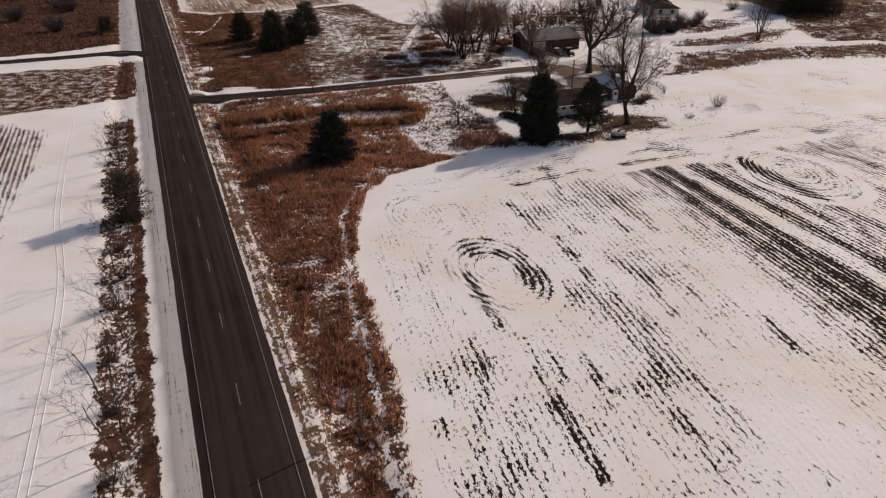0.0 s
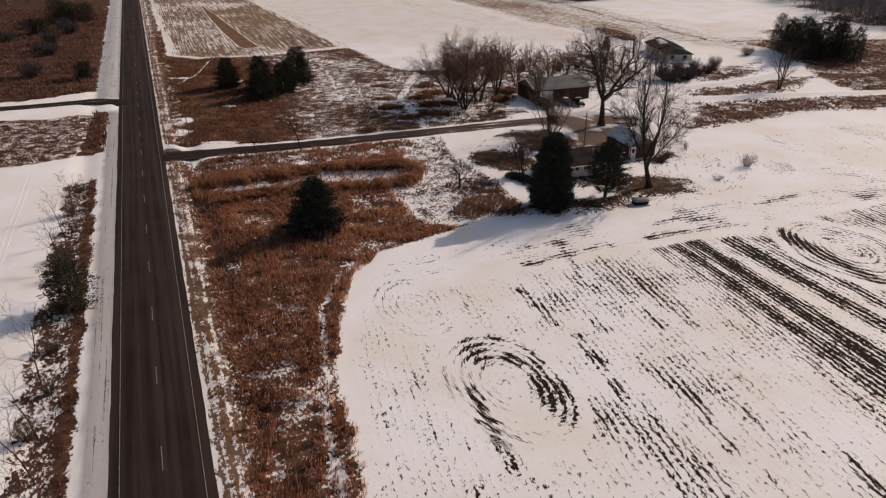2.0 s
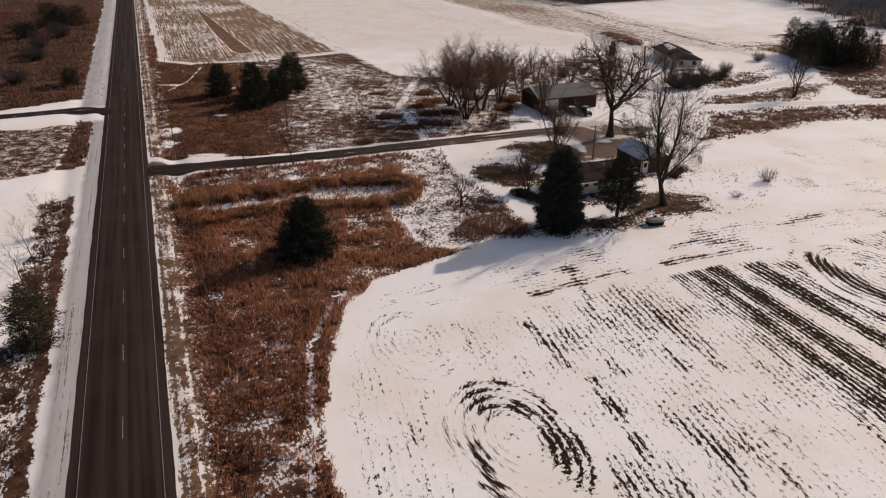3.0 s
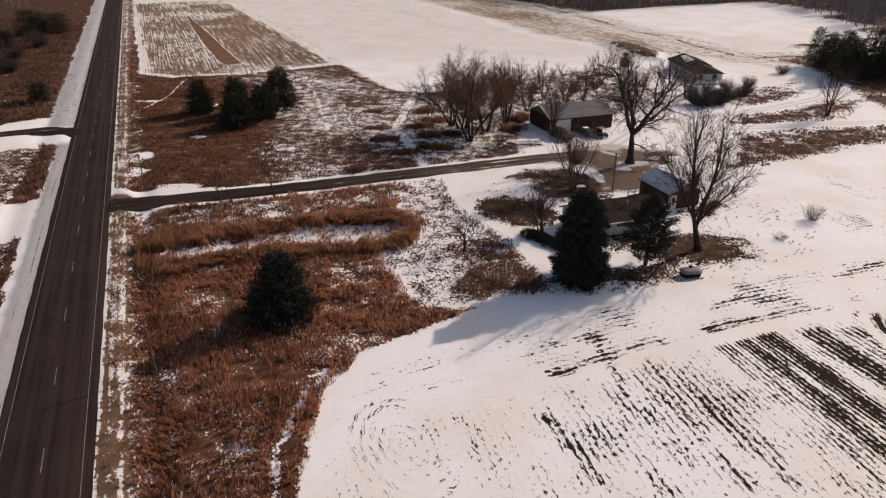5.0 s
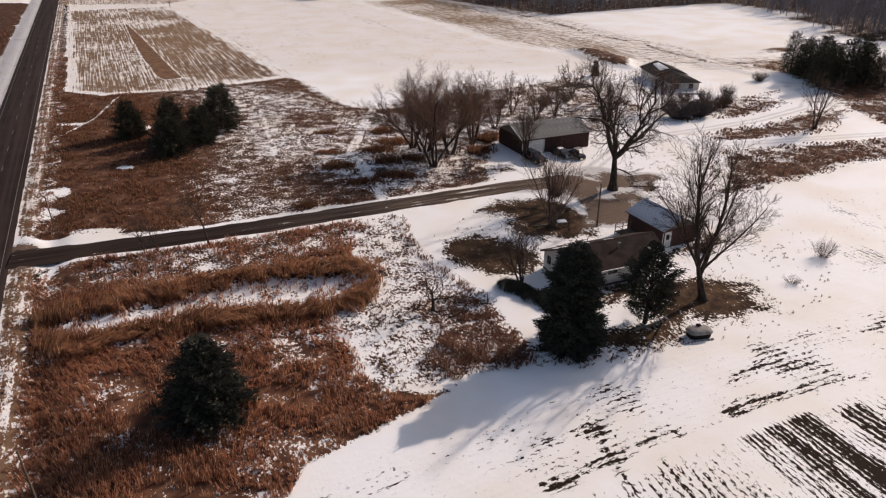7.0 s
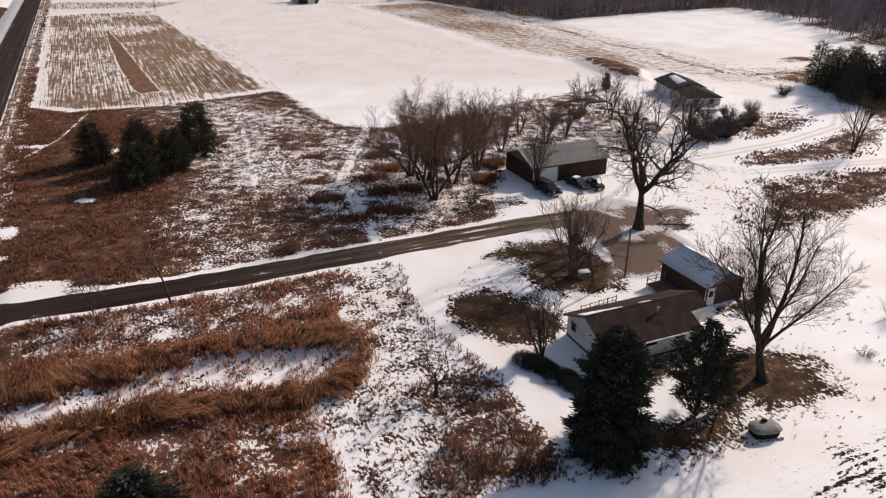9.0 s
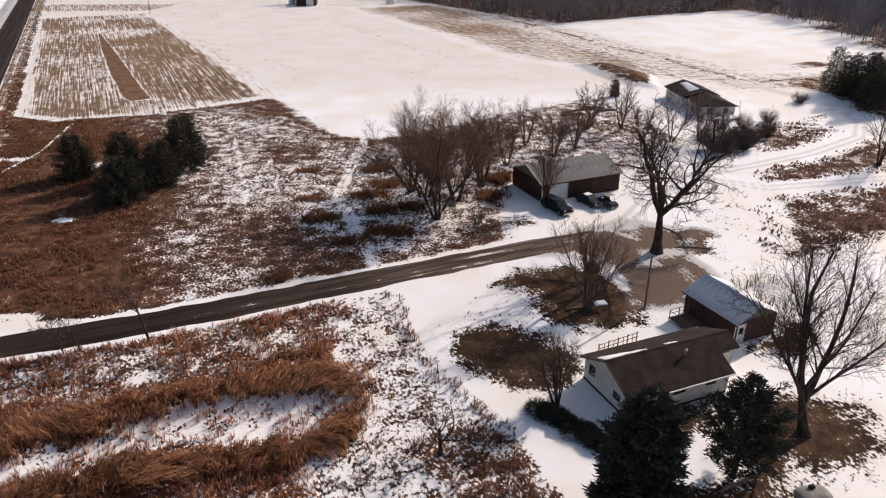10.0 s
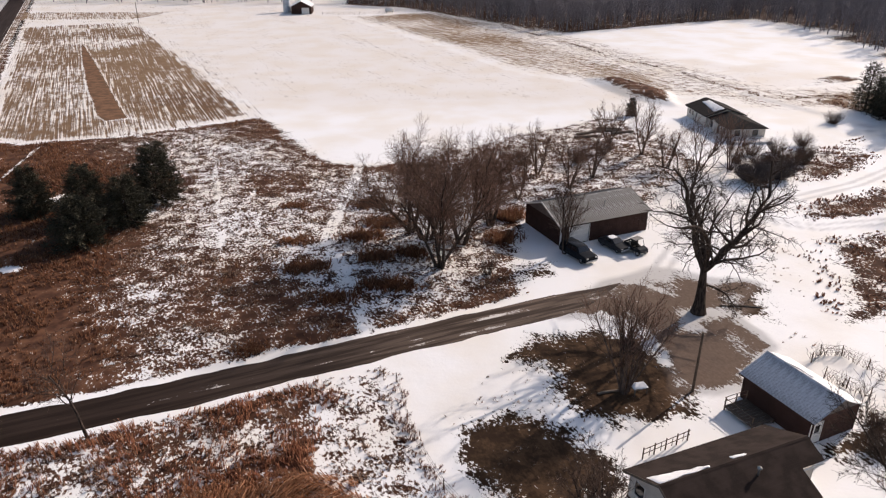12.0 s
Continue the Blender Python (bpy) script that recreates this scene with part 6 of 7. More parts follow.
# ---------------------------------------------------------------- shrubs
def twig_shrub(name, x, y, h, spread, n, seed, label, group="", mat=None):
    """A leafless shrub of many thin upright stems."""
    rng = np.random.RandomState(seed)
    t = Tubes()
    for _ in range(n):
        a, k = rng.rand() * 2 * math.pi, rng.rand() ** 0.6
        b = np.array((math.cos(a), math.sin(a), 0)) * spread
        top = b * (0.45 + 0.75 * k) + np.array((0, 0, h * (0.65 + 0.4 * rng.rand()) * (1.1 - 0.45 * k)))
        p0 = b * 0.35 * k
        m = (p0 + top) / 2 + rng.normal(0, 0.06, 3) * h
        t.add([p0, m, top], [0.022, 0.015, 0.006], 3)
        for _ in range(3):
            f = 0.3 + 0.6 * rng.rand()
            s = p0 + (top - p0) * f
            t.add([s, s + rng.normal(0, 0.16, 3) * h + np.array((0, 0, 0.18 * h))], [0.011, 0.005], 3)
    ob = new(name, t.mesh(name, mat or M_TWIG))
    ob.matrix_world = pose(x, y, ground_z(x, y) - 0.03)
    return tagged(ob, label, "shrub", group)


def evergreen_hedge():
    rng = np.random.RandomState(77)
    va, fa, n0 = [], [], 0
    for i in range(26):
        f = i / 25
        c = np.array((10.7 + 4.9 * f + rng.normal(0, 0.25), 125.4 - 5.0 * f + rng.normal(0, 0.25), 0))
        m = 600
        d = rng.normal(0, 1, (m, 3))
        d[:, 2] = np.abs(d[:, 2])
        d /= np.linalg.norm(d, axis=1)[:, None]
        b = c + d * np.array((1.1, 1.1, 0.85)) * (0.5 + 0.5 * rng.rand(m))[:, None]
        side = np.cross(d, rng.normal(0, 1, (m, 3)))
        side /= np.linalg.norm(side, axis=1)[:, None]
        va.append(np.stack([b - d * 0.1, b + side * 0.025 + d * 0.08, b + d * 0.24, b - side * 0.025 + d * 0.08], 1).reshape(-1, 3))
        fa.append(n0 + 4 * np.arange(m)[:, None] + [[0, 1, 2, 3]])
        n0 += 4 * m
    tagged(new("juniper_hedge", big_mesh("juniper_hedge", np.concatenate(va), np.concatenate(fa), M_SPRUCE)), "low dark evergreen hedge in the house's shade", "hedge")


evergreen_hedge()
twig_shrub("field_shrub", 51.4, 131.2, 2.6, 1.3, 60, 1, "leafless twiggy shrub alone in the snow")
twig_shrub("field_shrub", 44.0, 124.5, 1.0, 1.0, 30, 2, "small dry shrub poking through snow")
twig_shrub("great_bush", 56.6, 198.0, 3.4, 3.2, 700, 12, "large dense dark brown bush beside the farm track", mat=M_WOODS)
twig_shrub("great_bush", 61.4, 199.2, 3.2, 2.8, 500, 13, "large dense dark brown bush beside the farm track", mat=M_WOODS)
twig_shrub("barn_shrub", 9.5, 166.2, 2.8, 1.1, 60, 3, "leafless shrub beside the snowy barnyard")
twig_shrub("garage_shrub", 37.5, 133.8, 1.6, 1.3, 60, 4, "tangled brown shrub by the garage wall")
twig_shrub("house_shrub", 28.2, 121.8, 2.6, 1.4, 60, 5, "tangled leafless shrub in front of the house")
twig_shrub("house_shrub", 25.5, 119.8, 1.8, 1.3, 40, 6, "tangled leafless shrub in front of the house")
for i in range(5):
    q = Vector((18.08, 123.54, 0)) + Euler((0, 0, radians(19.5))).to_matrix() @ Vector((2.2 + 1.75 * i, -0.9, 0))
    twig_shrub("wall_shrub", q.x, q.y, 0.75, 0.75, 60, 300 + i, "low dark shrub along the house wall", "shrubs along the house wall", M_WOODS)
for i, (x_, y_) in enumerate(((38.4, 135.2), (39.4, 137.0), (36.8, 133.4))):
    twig_shrub("garage_brush", x_, y_, 1.1, 1.1, 70, 310 + i, "brown brush at the garage wall", "brush at the garage")
rr = np.random.RandomState(9)
for i in range(13):
    s_, u_ = -4 + i * 7.6 + rr.rand() * 3, -10.2 + 1.4 * rr.rand()
    q = xy(u_, s_)
    twig_shrub("verge_shrub", q[0], q[1], 1.6 + 1.2 * rr.rand(), 1.0, 60, 100 + i, "thin leafless shrub in the roadside strip", "shrubs of the roadside strip")
for i, s_ in enumerate((1.0, 6.3, 9.4, 13.8, 17.2, 23.5, 29.0, 37.5, 55.0, 61.5, 70.0, 80.7)):
    q = xy(-9.0 - 1.8 * rr.rand(), s_)
    bare_tree("verge_sapling", q[0], q[1], "slender leafless sapling in the roadside strip", [((0, 0), (0.16 * rr.rand() - 0.08, 0, 1), 4.4 + 2.6 * rr.rand(), 0.07)], dict(SMALL, kids=(7, 5, 4), least=0.014), 350 + i, group="saplings of the roadside strip")
for i, (x_, y_, wide, tall) in enumerate(((-11.6, 169, 2.4, 0.9), (-13.4, 168.4, 1.6, 0.8), (-7.6, 160.9, 2.0, 0.9), (-3.2, 164, 2.2, 1.0), (-0.6, 163.6, 2.0, 0.9), (-15.7, 151, 1.7, 0.7), (-3.8, 171.5, 2.2, 1.1), (0.8, 172.6, 1.8, 1.2),
                                                (-6, 178, 2.3, 1.1), (-3, 182.5, 2.4, 1.2), (-5.6, 190, 2.2, 1.2), (5.6, 186, 2.2, 1.4), (12.4, 176.5, 1.8, 1.6), (14.4, 184, 2.0, 1.8), (-14.6, 177, 1.8, 0.8), (-16.5, 190, 1.8, 0.7))):
    q = np.random.RandomState(130 + i).normal(0, 0.5, (int(70 * wide), 2)) * np.array((wide * 1.15, wide * 0.75)) + np.array((x_, y_))
    ob = tufts("scrub_clump", q, tall * (0.5 + 0.6 * vnoise(q, 1.0, 90 + i)), 8, (0, 0), M_NORTH, "low red-brown clump of dry brush in the scrub", "brush", 400 + i, 0.035, 0.8)
    ob["group"] = "clumps of the scrub"
    del ob["kind"]
for i, (x_, y_) in enumerate([(-107, 199), (-118, 230), (-126, 214), (-150, 280)] + [(-98 - 75 * rr.rand() - 0.42 * k * 7, 195 + k * 7 + 8 * rr.rand()) for k in range(18)]):
    twig_shrub("northwest_bush", x_, y_, 3.0 + 2 * rr.rand(), 3.0, 330, 220 + i, "dense dark leafless bush on rough grass", "bushes beyond the side road", M_WOODS)
for i, (x_, y_) in enumerate(((68, 213), (72, 210), (58, 207.5), (69.5, 206.5), (61, 205), (64, 204.6), (66.5, 205), (63, 212), (30, 209), (36, 214), (20, 208), (75, 217), (90, 233))):
    twig_shrub("yard_bush", x_, y_, 2.4 + rr.rand(), 1.9, 150, 180 + i, "dense brown brush around the far yard", "brush around the far yard")


# ---------------------------------------------------------------- far woods
def woods(name, outline, box, density, seed, label, h0=9.0, h1=14.0, evergreen=False):
    rng = np.random.RandomState(seed)
    x0, y0, x1, y1 = box
    n = int((x1 - x0) * (y1 - y0) * density)
    p = np.column_stack([x0 + (x1 - x0) * rng.rand(n), y0 + (y1 - y0) * rng.rand(n)])
    p = p[inside(p, outline) > 1]
    kinds = []
    for k in range(5):
        v, f, c = [], [], 0
        r2 = np.random.RandomState(seed + k)
        t = Tubes()
        t.add([(0, 0, 0), (r2.normal(0, .01), 0, 0.5), (r2.normal(0, .03), r2.normal(0, .03), 0.95)], [0.016, 0.011, 0.003], 4)
        for _ in range(34):
            z = 0.22 + 0.68 * r2.rand()
            a = r2.rand() * 6.283
            ln = (0.30 - 0.20 * z) * (0.6 + 0.7 * r2.rand())
            e = np.array((math.cos(a) * ln, math.sin(a) * ln, z + ln * (0.5 + 0.7 * r2.rand())))
            t.add([(0, 0, z), e], [0.006, 0.0015], 3)
            for _ in range(2):
                s = np.array((0, 0, z)) + (e - np.array((0, 0, z))) * (0.4 + 0.5 * r2.rand())
                t.add([s, s + r2.normal(0, 0.05, 3) + np.array((0, 0, 0.05))], [0.0035, 0.001], 3)
        kinds.append((np.concatenate(t.v), np.concatenate(t.f)))
    va, fa, n0 = [], [], 0
    z = heights(p)
    for (px, py), pz in zip(p, z):
        v, f = kinds[rng.randint(5)]
        h, a = h0 + (h1 - h0) * rng.rand(), rng.rand() * 6.283
        c, s = math.cos(a), math.sin(a)
        w = np.stack([(v[:, 0] * c - v[:, 1] * s) * h + px, (v[:, 0] * s + v[:, 1] * c) * h + py, v[:, 2] * h + pz - 0.1], 1)
        va.append(w)
        fa.append(f + n0)
        n0 += len(v)
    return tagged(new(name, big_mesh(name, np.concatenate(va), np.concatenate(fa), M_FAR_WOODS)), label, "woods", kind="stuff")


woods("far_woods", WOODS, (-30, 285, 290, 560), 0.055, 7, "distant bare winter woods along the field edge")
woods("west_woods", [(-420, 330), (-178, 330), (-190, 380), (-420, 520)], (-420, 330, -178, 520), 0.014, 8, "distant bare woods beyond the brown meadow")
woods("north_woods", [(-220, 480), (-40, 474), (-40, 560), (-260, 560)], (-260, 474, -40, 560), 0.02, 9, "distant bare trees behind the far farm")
rp = np.random.RandomState(33)
for i in range(13):
    conifer("woodlot_pine", 101 + 17 * (i % 5) / 4 + rp.rand() * 3, 224 + 8 * (i // 5) + rp.rand() * 5, 9.0 + 3.5 * rp.rand(), 3.6, 200 + i, "dark pine in a dense woodlot", M_PINE, "bushy", 0.03, sprays=4200, group="pines of the woodlot")


# ---------------------------------------------------------------- vehicles and small things
def wheel(parent, x, y, r=0.36, w=0.24):
    t = Tubes()
    t.add([(x, y - w / 2, r), (x, y - w / 2 + 0.02, r), (x, y + w / 2 - 0.02, r), (x, y + w / 2, r)], [r * 0.86, r, r, r * 0.86], 18)
    ob = part("wheel", t.mesh("wheel", M_BLACK), parent, "black tyre")
    h = Tubes()
    h.add([(x, y - w / 2 - 0.005, r), (x, y + w / 2 + 0.005, r)], [r * 0.55, r * 0.55], 12)
    h.add([(x, y - w / 2 - 0.012, r), (x, y - w / 2 - 0.004, r)], [0.02, r * 0.54], 12)
    h.add([(x, y + w / 2 + 0.004, r), (x, y + w / 2 + 0.012, r)], [r * 0.54, 0.02], 12)
    part("rim", h.mesh("rim", M_CHROME), ob, "dull metal rim")


def car_shell(name, side, width, mat, waist, tuck):
    """A body from its side outline; above the waist it narrows towards the roof."""
    bm = bmesh.new()
    n = len(side)
    rows = []
    for f in (-1, -0.92, 0.92, 1):
        row = []
        for x, z in side:
            k = max(0, (z - waist)) * tuck
            inset = 0.05 if abs(f) == 1 else 0
            row.append(bm.verts.new((x, f * (width / 2 - k), z - inset * (0.5 if z > waist else 0))))
        rows.append(row)
    for a, b in zip(rows, rows[1:]):
        for i in range(n):
            bm.faces.new((a[i], a[(i + 1) % n], b[(i + 1) % n], b[i]))
    bm.faces.new(rows[0][::-1])
    bm.faces.new(rows[-1])
    bmesh.ops.recalc_face_normals(bm, faces=bm.faces)
    bmesh.ops.bevel(bm, geom=list(bm.edges), offset=0.025, segments=1, affect="EDGES")
    return bm_mesh(name, bm, mat, True)


def vehicle(name, m, label, side, glass, width, paint, length, waist, tuck=0.28, r=0.36):
    """A car pointing along +x, its middle at the origin."""
    ob = empty_thing(name, m, label, "car")
    part("body", car_shell("body", side, width, paint, waist, tuck), ob)
    for outline in glass["side"]:
        for sgn in (-1, 1):
            y = lambda z: sgn * (width / 2 - (z - waist) * tuck + 0.006)
            v = [(x, y(z), z) for x, z in outline] + [(x, y(z) - sgn * 0.03, z) for x, z in outline]
            k = len(outline)
            part("side_window", mesh_of("side_window", v, [tuple(range(k)), tuple(range(2 * k - 1, k - 1, -1))] + [(i, (i + 1) % k, k + (i + 1) % k, k + i) for i in range(k)], M_GLASS), ob, "dark side glass")
    for (xa, za), (xb, zb), nm in glass["ends"]:
        wa, wb = width / 2 - (za - waist) * tuck - 0.1, width / 2 - (zb - waist) * tuck - 0.1
        d = Vector((zb - za, 0, -(xb - xa))).normalized()
        if d.z < 0:
            d = -d
        q = [Vector((xa, -wa, za)), Vector((xa, wa, za)), Vector((xb, wb, zb)), Vector((xb, -wb, zb))]
        part(nm, slab(nm, [v + d * 0.02 for v in q], 0.03, M_GLASS), ob, "dark glass")
    for x in glass["wheels"]:
        for y in (-width / 2 + 0.13, width / 2 - 0.13):
            wheel(ob, x, y, r)
    for sgn in (-1, 1):
        part("headlight", box_mesh("headlight", (length / 2 - 0.1, sgn * (width / 2 - 0.28) - 0.16, waist - 0.30, length / 2 + 0.015, sgn * (width / 2 - 0.28) + 0.16, waist - 0.14), M_LAMP, 0.02), ob, "clear headlight")
        part("tail_light", box_mesh("tail_light", (-length / 2 - 0.015, sgn * (width / 2 - 0.2) - 0.08, waist - 0.25, -length / 2 + 0.05, sgn * (width / 2 - 0.2) + 0.08, waist), plain("red_lamp", (0.25, 0.015, 0.012), 0.1, 4, 0.3) if sgn < 0 else bpy.data.materials["red_lamp"], 0.02), ob, "red tail light")
        part("mirror", box_mesh("mirror", (glass["mirror"] - 0.06, sgn * (width / 2 + 0.1) - 0.09, waist + 0.02, glass["mirror"] + 0.06, sgn * (width / 2 + 0.1) + 0.09, waist + 0.18), paint, 0.03), ob)
    part("front_bumper", box_mesh("front_bumper", (length / 2 - 0.1, -width / 2 + 0.08, 0.35, length / 2 + 0.06, width / 2 - 0.08, 0.58), M_CHROME, 0.04), ob, "bright front bumper")
    part("grille", box_mesh("grille", (length / 2 - 0.02, -0.42, waist - 0.32, length / 2 + 0.012, 0.42, waist - 0.12), M_BLACK, 0.01), ob, "black grille")
    return ob


suv_side = [(-2.55, 0.38), (-2.58, 0.75), (-2.5, 1.12), (-2.35, 1.74), (-2.2, 1.82), (0.35, 1.84), (0.62, 1.78), (1.15, 1.18), (2.35, 1.06), (2.55, 0.9), (2.56, 0.4), (2.2, 0.32), (-2.2, 0.32)]
vehicle("sport_utility_car", pose(21.5, 170.6, 0.0, 0, 0, -62), "black sport utility car parked at the barn door", suv_side,
        dict(side=[[(-2.25, 1.2), (-2.1, 1.66), (-1.2, 1.7), (-1.2, 1.2)], [(-1.1, 1.2), (-1.1, 1.7), (-0.25, 1.71), (-0.25, 1.2)], [(-0.15, 1.2), (-0.15, 1.71), (0.45, 1.69), (0.9, 1.2)]],
             ends=[((1.1, 1.22), (0.66, 1.73), "windscreen"), ((-2.48, 1.18), (-2.36, 1.68), "rear_window")], wheels=(-1.6, 1.6), mirror=0.85), 1.92, M_CARPAINT, 5.1, 1.12, r=0.39)
sedan_side = [(-2.1, 0.32), (-2.15, 0.62), (-2.05, 0.92), (-1.55, 0.98), (-0.95, 1.38), (0.2, 1.42), (0.95, 0.98), (2.0, 0.84), (2.15, 0.66), (2.14, 0.34), (1.8, 0.25), (-1.8, 0.25)]
vehicle("small_car", pose(26.8, 173.2, 0.0, 0, 0, -62), "dark grey small car with snow on its roof", sedan_side,
        dict(side=[[(-1.35, 1.0), (-0.92, 1.3), (-0.4, 1.33), (-0.4, 1.0)], [(-0.3, 1.0), (-0.3, 1.33), (0.15, 1.35), (0.7, 1.0)]],
             ends=[((0.92, 1.01), (0.28, 1.39), "windscreen"), ((-1.5, 1.01), (-1.0, 1.35), "rear_window")], wheels=(-1.35, 1.35), mirror=0.6), 1.72, M_CARGREY, 4.25, 0.92, r=0.31)
part("roof_snow", snow_lump("roof_snow", [(-0.9, -0.5), (0.1, -0.55), (0.1, 0.55), (-0.9, 0.5)], lambda a, b, z: (a, b, 1.405 + z), 0.05, 3), bpy.data.objects["small_car"], "thin snow on the roof")


def utility_vehicle():
    ob = empty_thing("utility_vehicle", pose(29.3, 171.9, 0, 0, 0, -60), "small dark open utility vehicle with a snowy roof", "utility vehicle")
    part("body", prism("body", [(-1.4, 0.45), (-1.4, 0.95), (-0.3, 0.95), (-0.25, 0.7), (0.5, 0.7), (0.6, 0.98), (1.25, 0.86), (1.4, 0.7), (1.4, 0.42), (0.9, 0.32), (-0.9, 0.32)], 1.4, M_CARGREY, bevel=0.02), ob, m=pose(0, -0.7, 0))
    part("seat", boxes_mesh("seat", [(-0.35, -0.6, 0.7, 0.15, 0.6, 0.86), (-0.42, -0.6, 0.86, -0.28, 0.6, 1.35)], M_BLACK), ob, "black bench seat")
    for sgn in (-0.64, 0.64):
        t = Tubes()
        t.add([(0.75, sgn, 0.95), (0.35, sgn, 1.8), (-0.5, sgn, 1.82), (-0.6, sgn, 0.95)], [0.032] * 4, 6)
        part("roll_bar", t.mesh("roll_bar", M_BLACK), ob)
    part("roof", box_mesh("roof", (-0.58, -0.72, 1.83, 0.42, 0.72, 1.89), M_TARP, 0.02), ob, "pale snowy roof")
    for x in (-0.98, 0.98):
        for y in (-0.72, 0.72):
            wheel(ob, x, y, 0.34, 0.26)
    t = Tubes()
    t.add([(0.3, -0.3, 1.02), (0.42, -0.3, 1.12)], [0.17, 0.17], 10)
    part("steering_wheel", t.mesh("steering_wheel", M_BLACK), ob)
    part("cargo_rim", boxes_mesh("cargo_rim", [(-1.42, -0.72, 0.95, -0.5, -0.66, 1.2), (-1.42, 0.66, 0.95, -0.5, 0.72, 1.2), (-1.46, -0.72, 0.95, -1.42, 0.72, 1.2)], M_CARGREY), ob)


def covered_tub():
    ob = empty_thing("stock_tank", pose(28.9, 113.9, ground_z(28.9, 113.9), 0, 0, 8), "oblong dark tub with a pale snowy cover", "tank")
    ring = [(1.25 * math.copysign(abs(math.cos(a)) ** 0.6, math.cos(a)), 0.8 * math.copysign(abs(math.sin(a)) ** 0.6, math.sin(a))) for a in np.linspace(0, 2 * math.pi, 28, endpoint=False)]

    def loft(name, rows, mat):
        v = [(x * s, y * s, z) for s, z in rows for x, y in ring]
        n = len(ring)
        f = [(k * n + i, k * n + (i + 1) % n, (k + 1) * n + (i + 1) % n, (k + 1) * n + i) for k in range(len(rows) - 1) for i in range(n)]
        return mesh_of(name, v, f + [tuple(range((len(rows) - 1) * n, len(rows) * n)), tuple(range(n - 1, -1, -1))], mat, True)
    part("tub", loft("tub", [(0.9, -0.05), (0.95, 0.1), (0.98, 0.58), (1.02, 0.62)], M_BLACK), ob, "dark tub wall")
    part("cover", loft("cover", [(1.05, 0.56), (1.06, 0.66), (0.98, 0.78), (0.6, 0.9), (0.15, 0.93)], M_TARP), ob, "pale domed cover dusted with snow")
    part("pump_box", box_mesh("pump_box", (-0.1, 0.25, 0.85, 0.3, 0.55, 1.12), M_BLACK, 0.03), ob, "small black box on the cover")
    for i in range(6):
        part("stone", box_mesh("stone", (-1.0 + 0.38 * i, -1.05, -0.05, -0.72 + 0.38 * i, -0.82, 0.16), M_CONCRETE, 0.05), ob)


def utility_pole(name, x, y, h, r, label, lean=0.0, arm=False, group=""):
    z = ground_z(x, y)
    ob = empty_thing(name, pose(x, y, z - 0.1, 0, lean, 0), label, "pole", group)
    t = Tubes()
    t.add([(0, 0, 0), (0, 0, h * 0.5), (0, 0, h)], [r, r * 0.9, r * 0.75], 8)
    part("shaft", t.mesh("shaft", M_POLE), ob)
    part("cap", box_mesh("cap", (-r * 0.8, -r * 0.8, h, r * 0.8, r * 0.8, h + 0.06), M_WOOD, 0.01), ob)
    if arm:
        part("crossarm", box_mesh("crossarm", (-0.7, -0.06 - r, h - 0.6, 0.7, -r + 0.01, h - 0.48), M_POLE), ob)
    part("meter_box", box_mesh("meter_box", (-0.1, -r - 0.1, 1.3, 0.1, -r * 0.8, 1.65), M_CHROME, 0.02), ob) if arm else None
    return ob


def feeder_table():
    ob = empty_thing("garden_table", pose(20.5, 142.3, 0, 0, 0, 15), "low wooden garden table with snow on its top", "table")
    part("tabletop", box_mesh("tabletop", (-0.75, -0.5, 0.66, 0.75, 0.5, 0.74), M_WOOD), ob)
    for x in (-0.62, 0.62):
        for y in (-0.4, 0.4):
            part("leg", box_mesh("leg", (x - 0.05, y - 0.05, -0.05, x + 0.05, y + 0.05, 0.66), M_WOOD), ob)
    part("snow_cap", snow_lump("snow_cap", [(-0.72, -0.47), (0.72, -0.47), (0.72, 0.47), (-0.72, 0.47)], lambda a, b, z: (a, b, 0.741 + z), 0.09, 2), ob, "cap of snow on the top")


def border_log(name, x, y, length, r, turn, label):
    t = Tubes()
    k = np.linspace(0, 1, 6)
    rng = np.random.RandomState(int(x * 7 + y))
    t.add(np.column_stack([k * length, rng.normal(0, 0.06, 6), r * 0.7 + rng.normal(0, 0.02, 6)]), [r * 0.9, r, r * 1.02, r * 0.95, r * 0.9, r * 0.7], 8)
    ob = new(name, t.mesh(name, M_WOOD))
    ob.matrix_world = pose(x, y, ground_z(x, y), 0, 0, turn)
    return tagged(ob, label, "log")


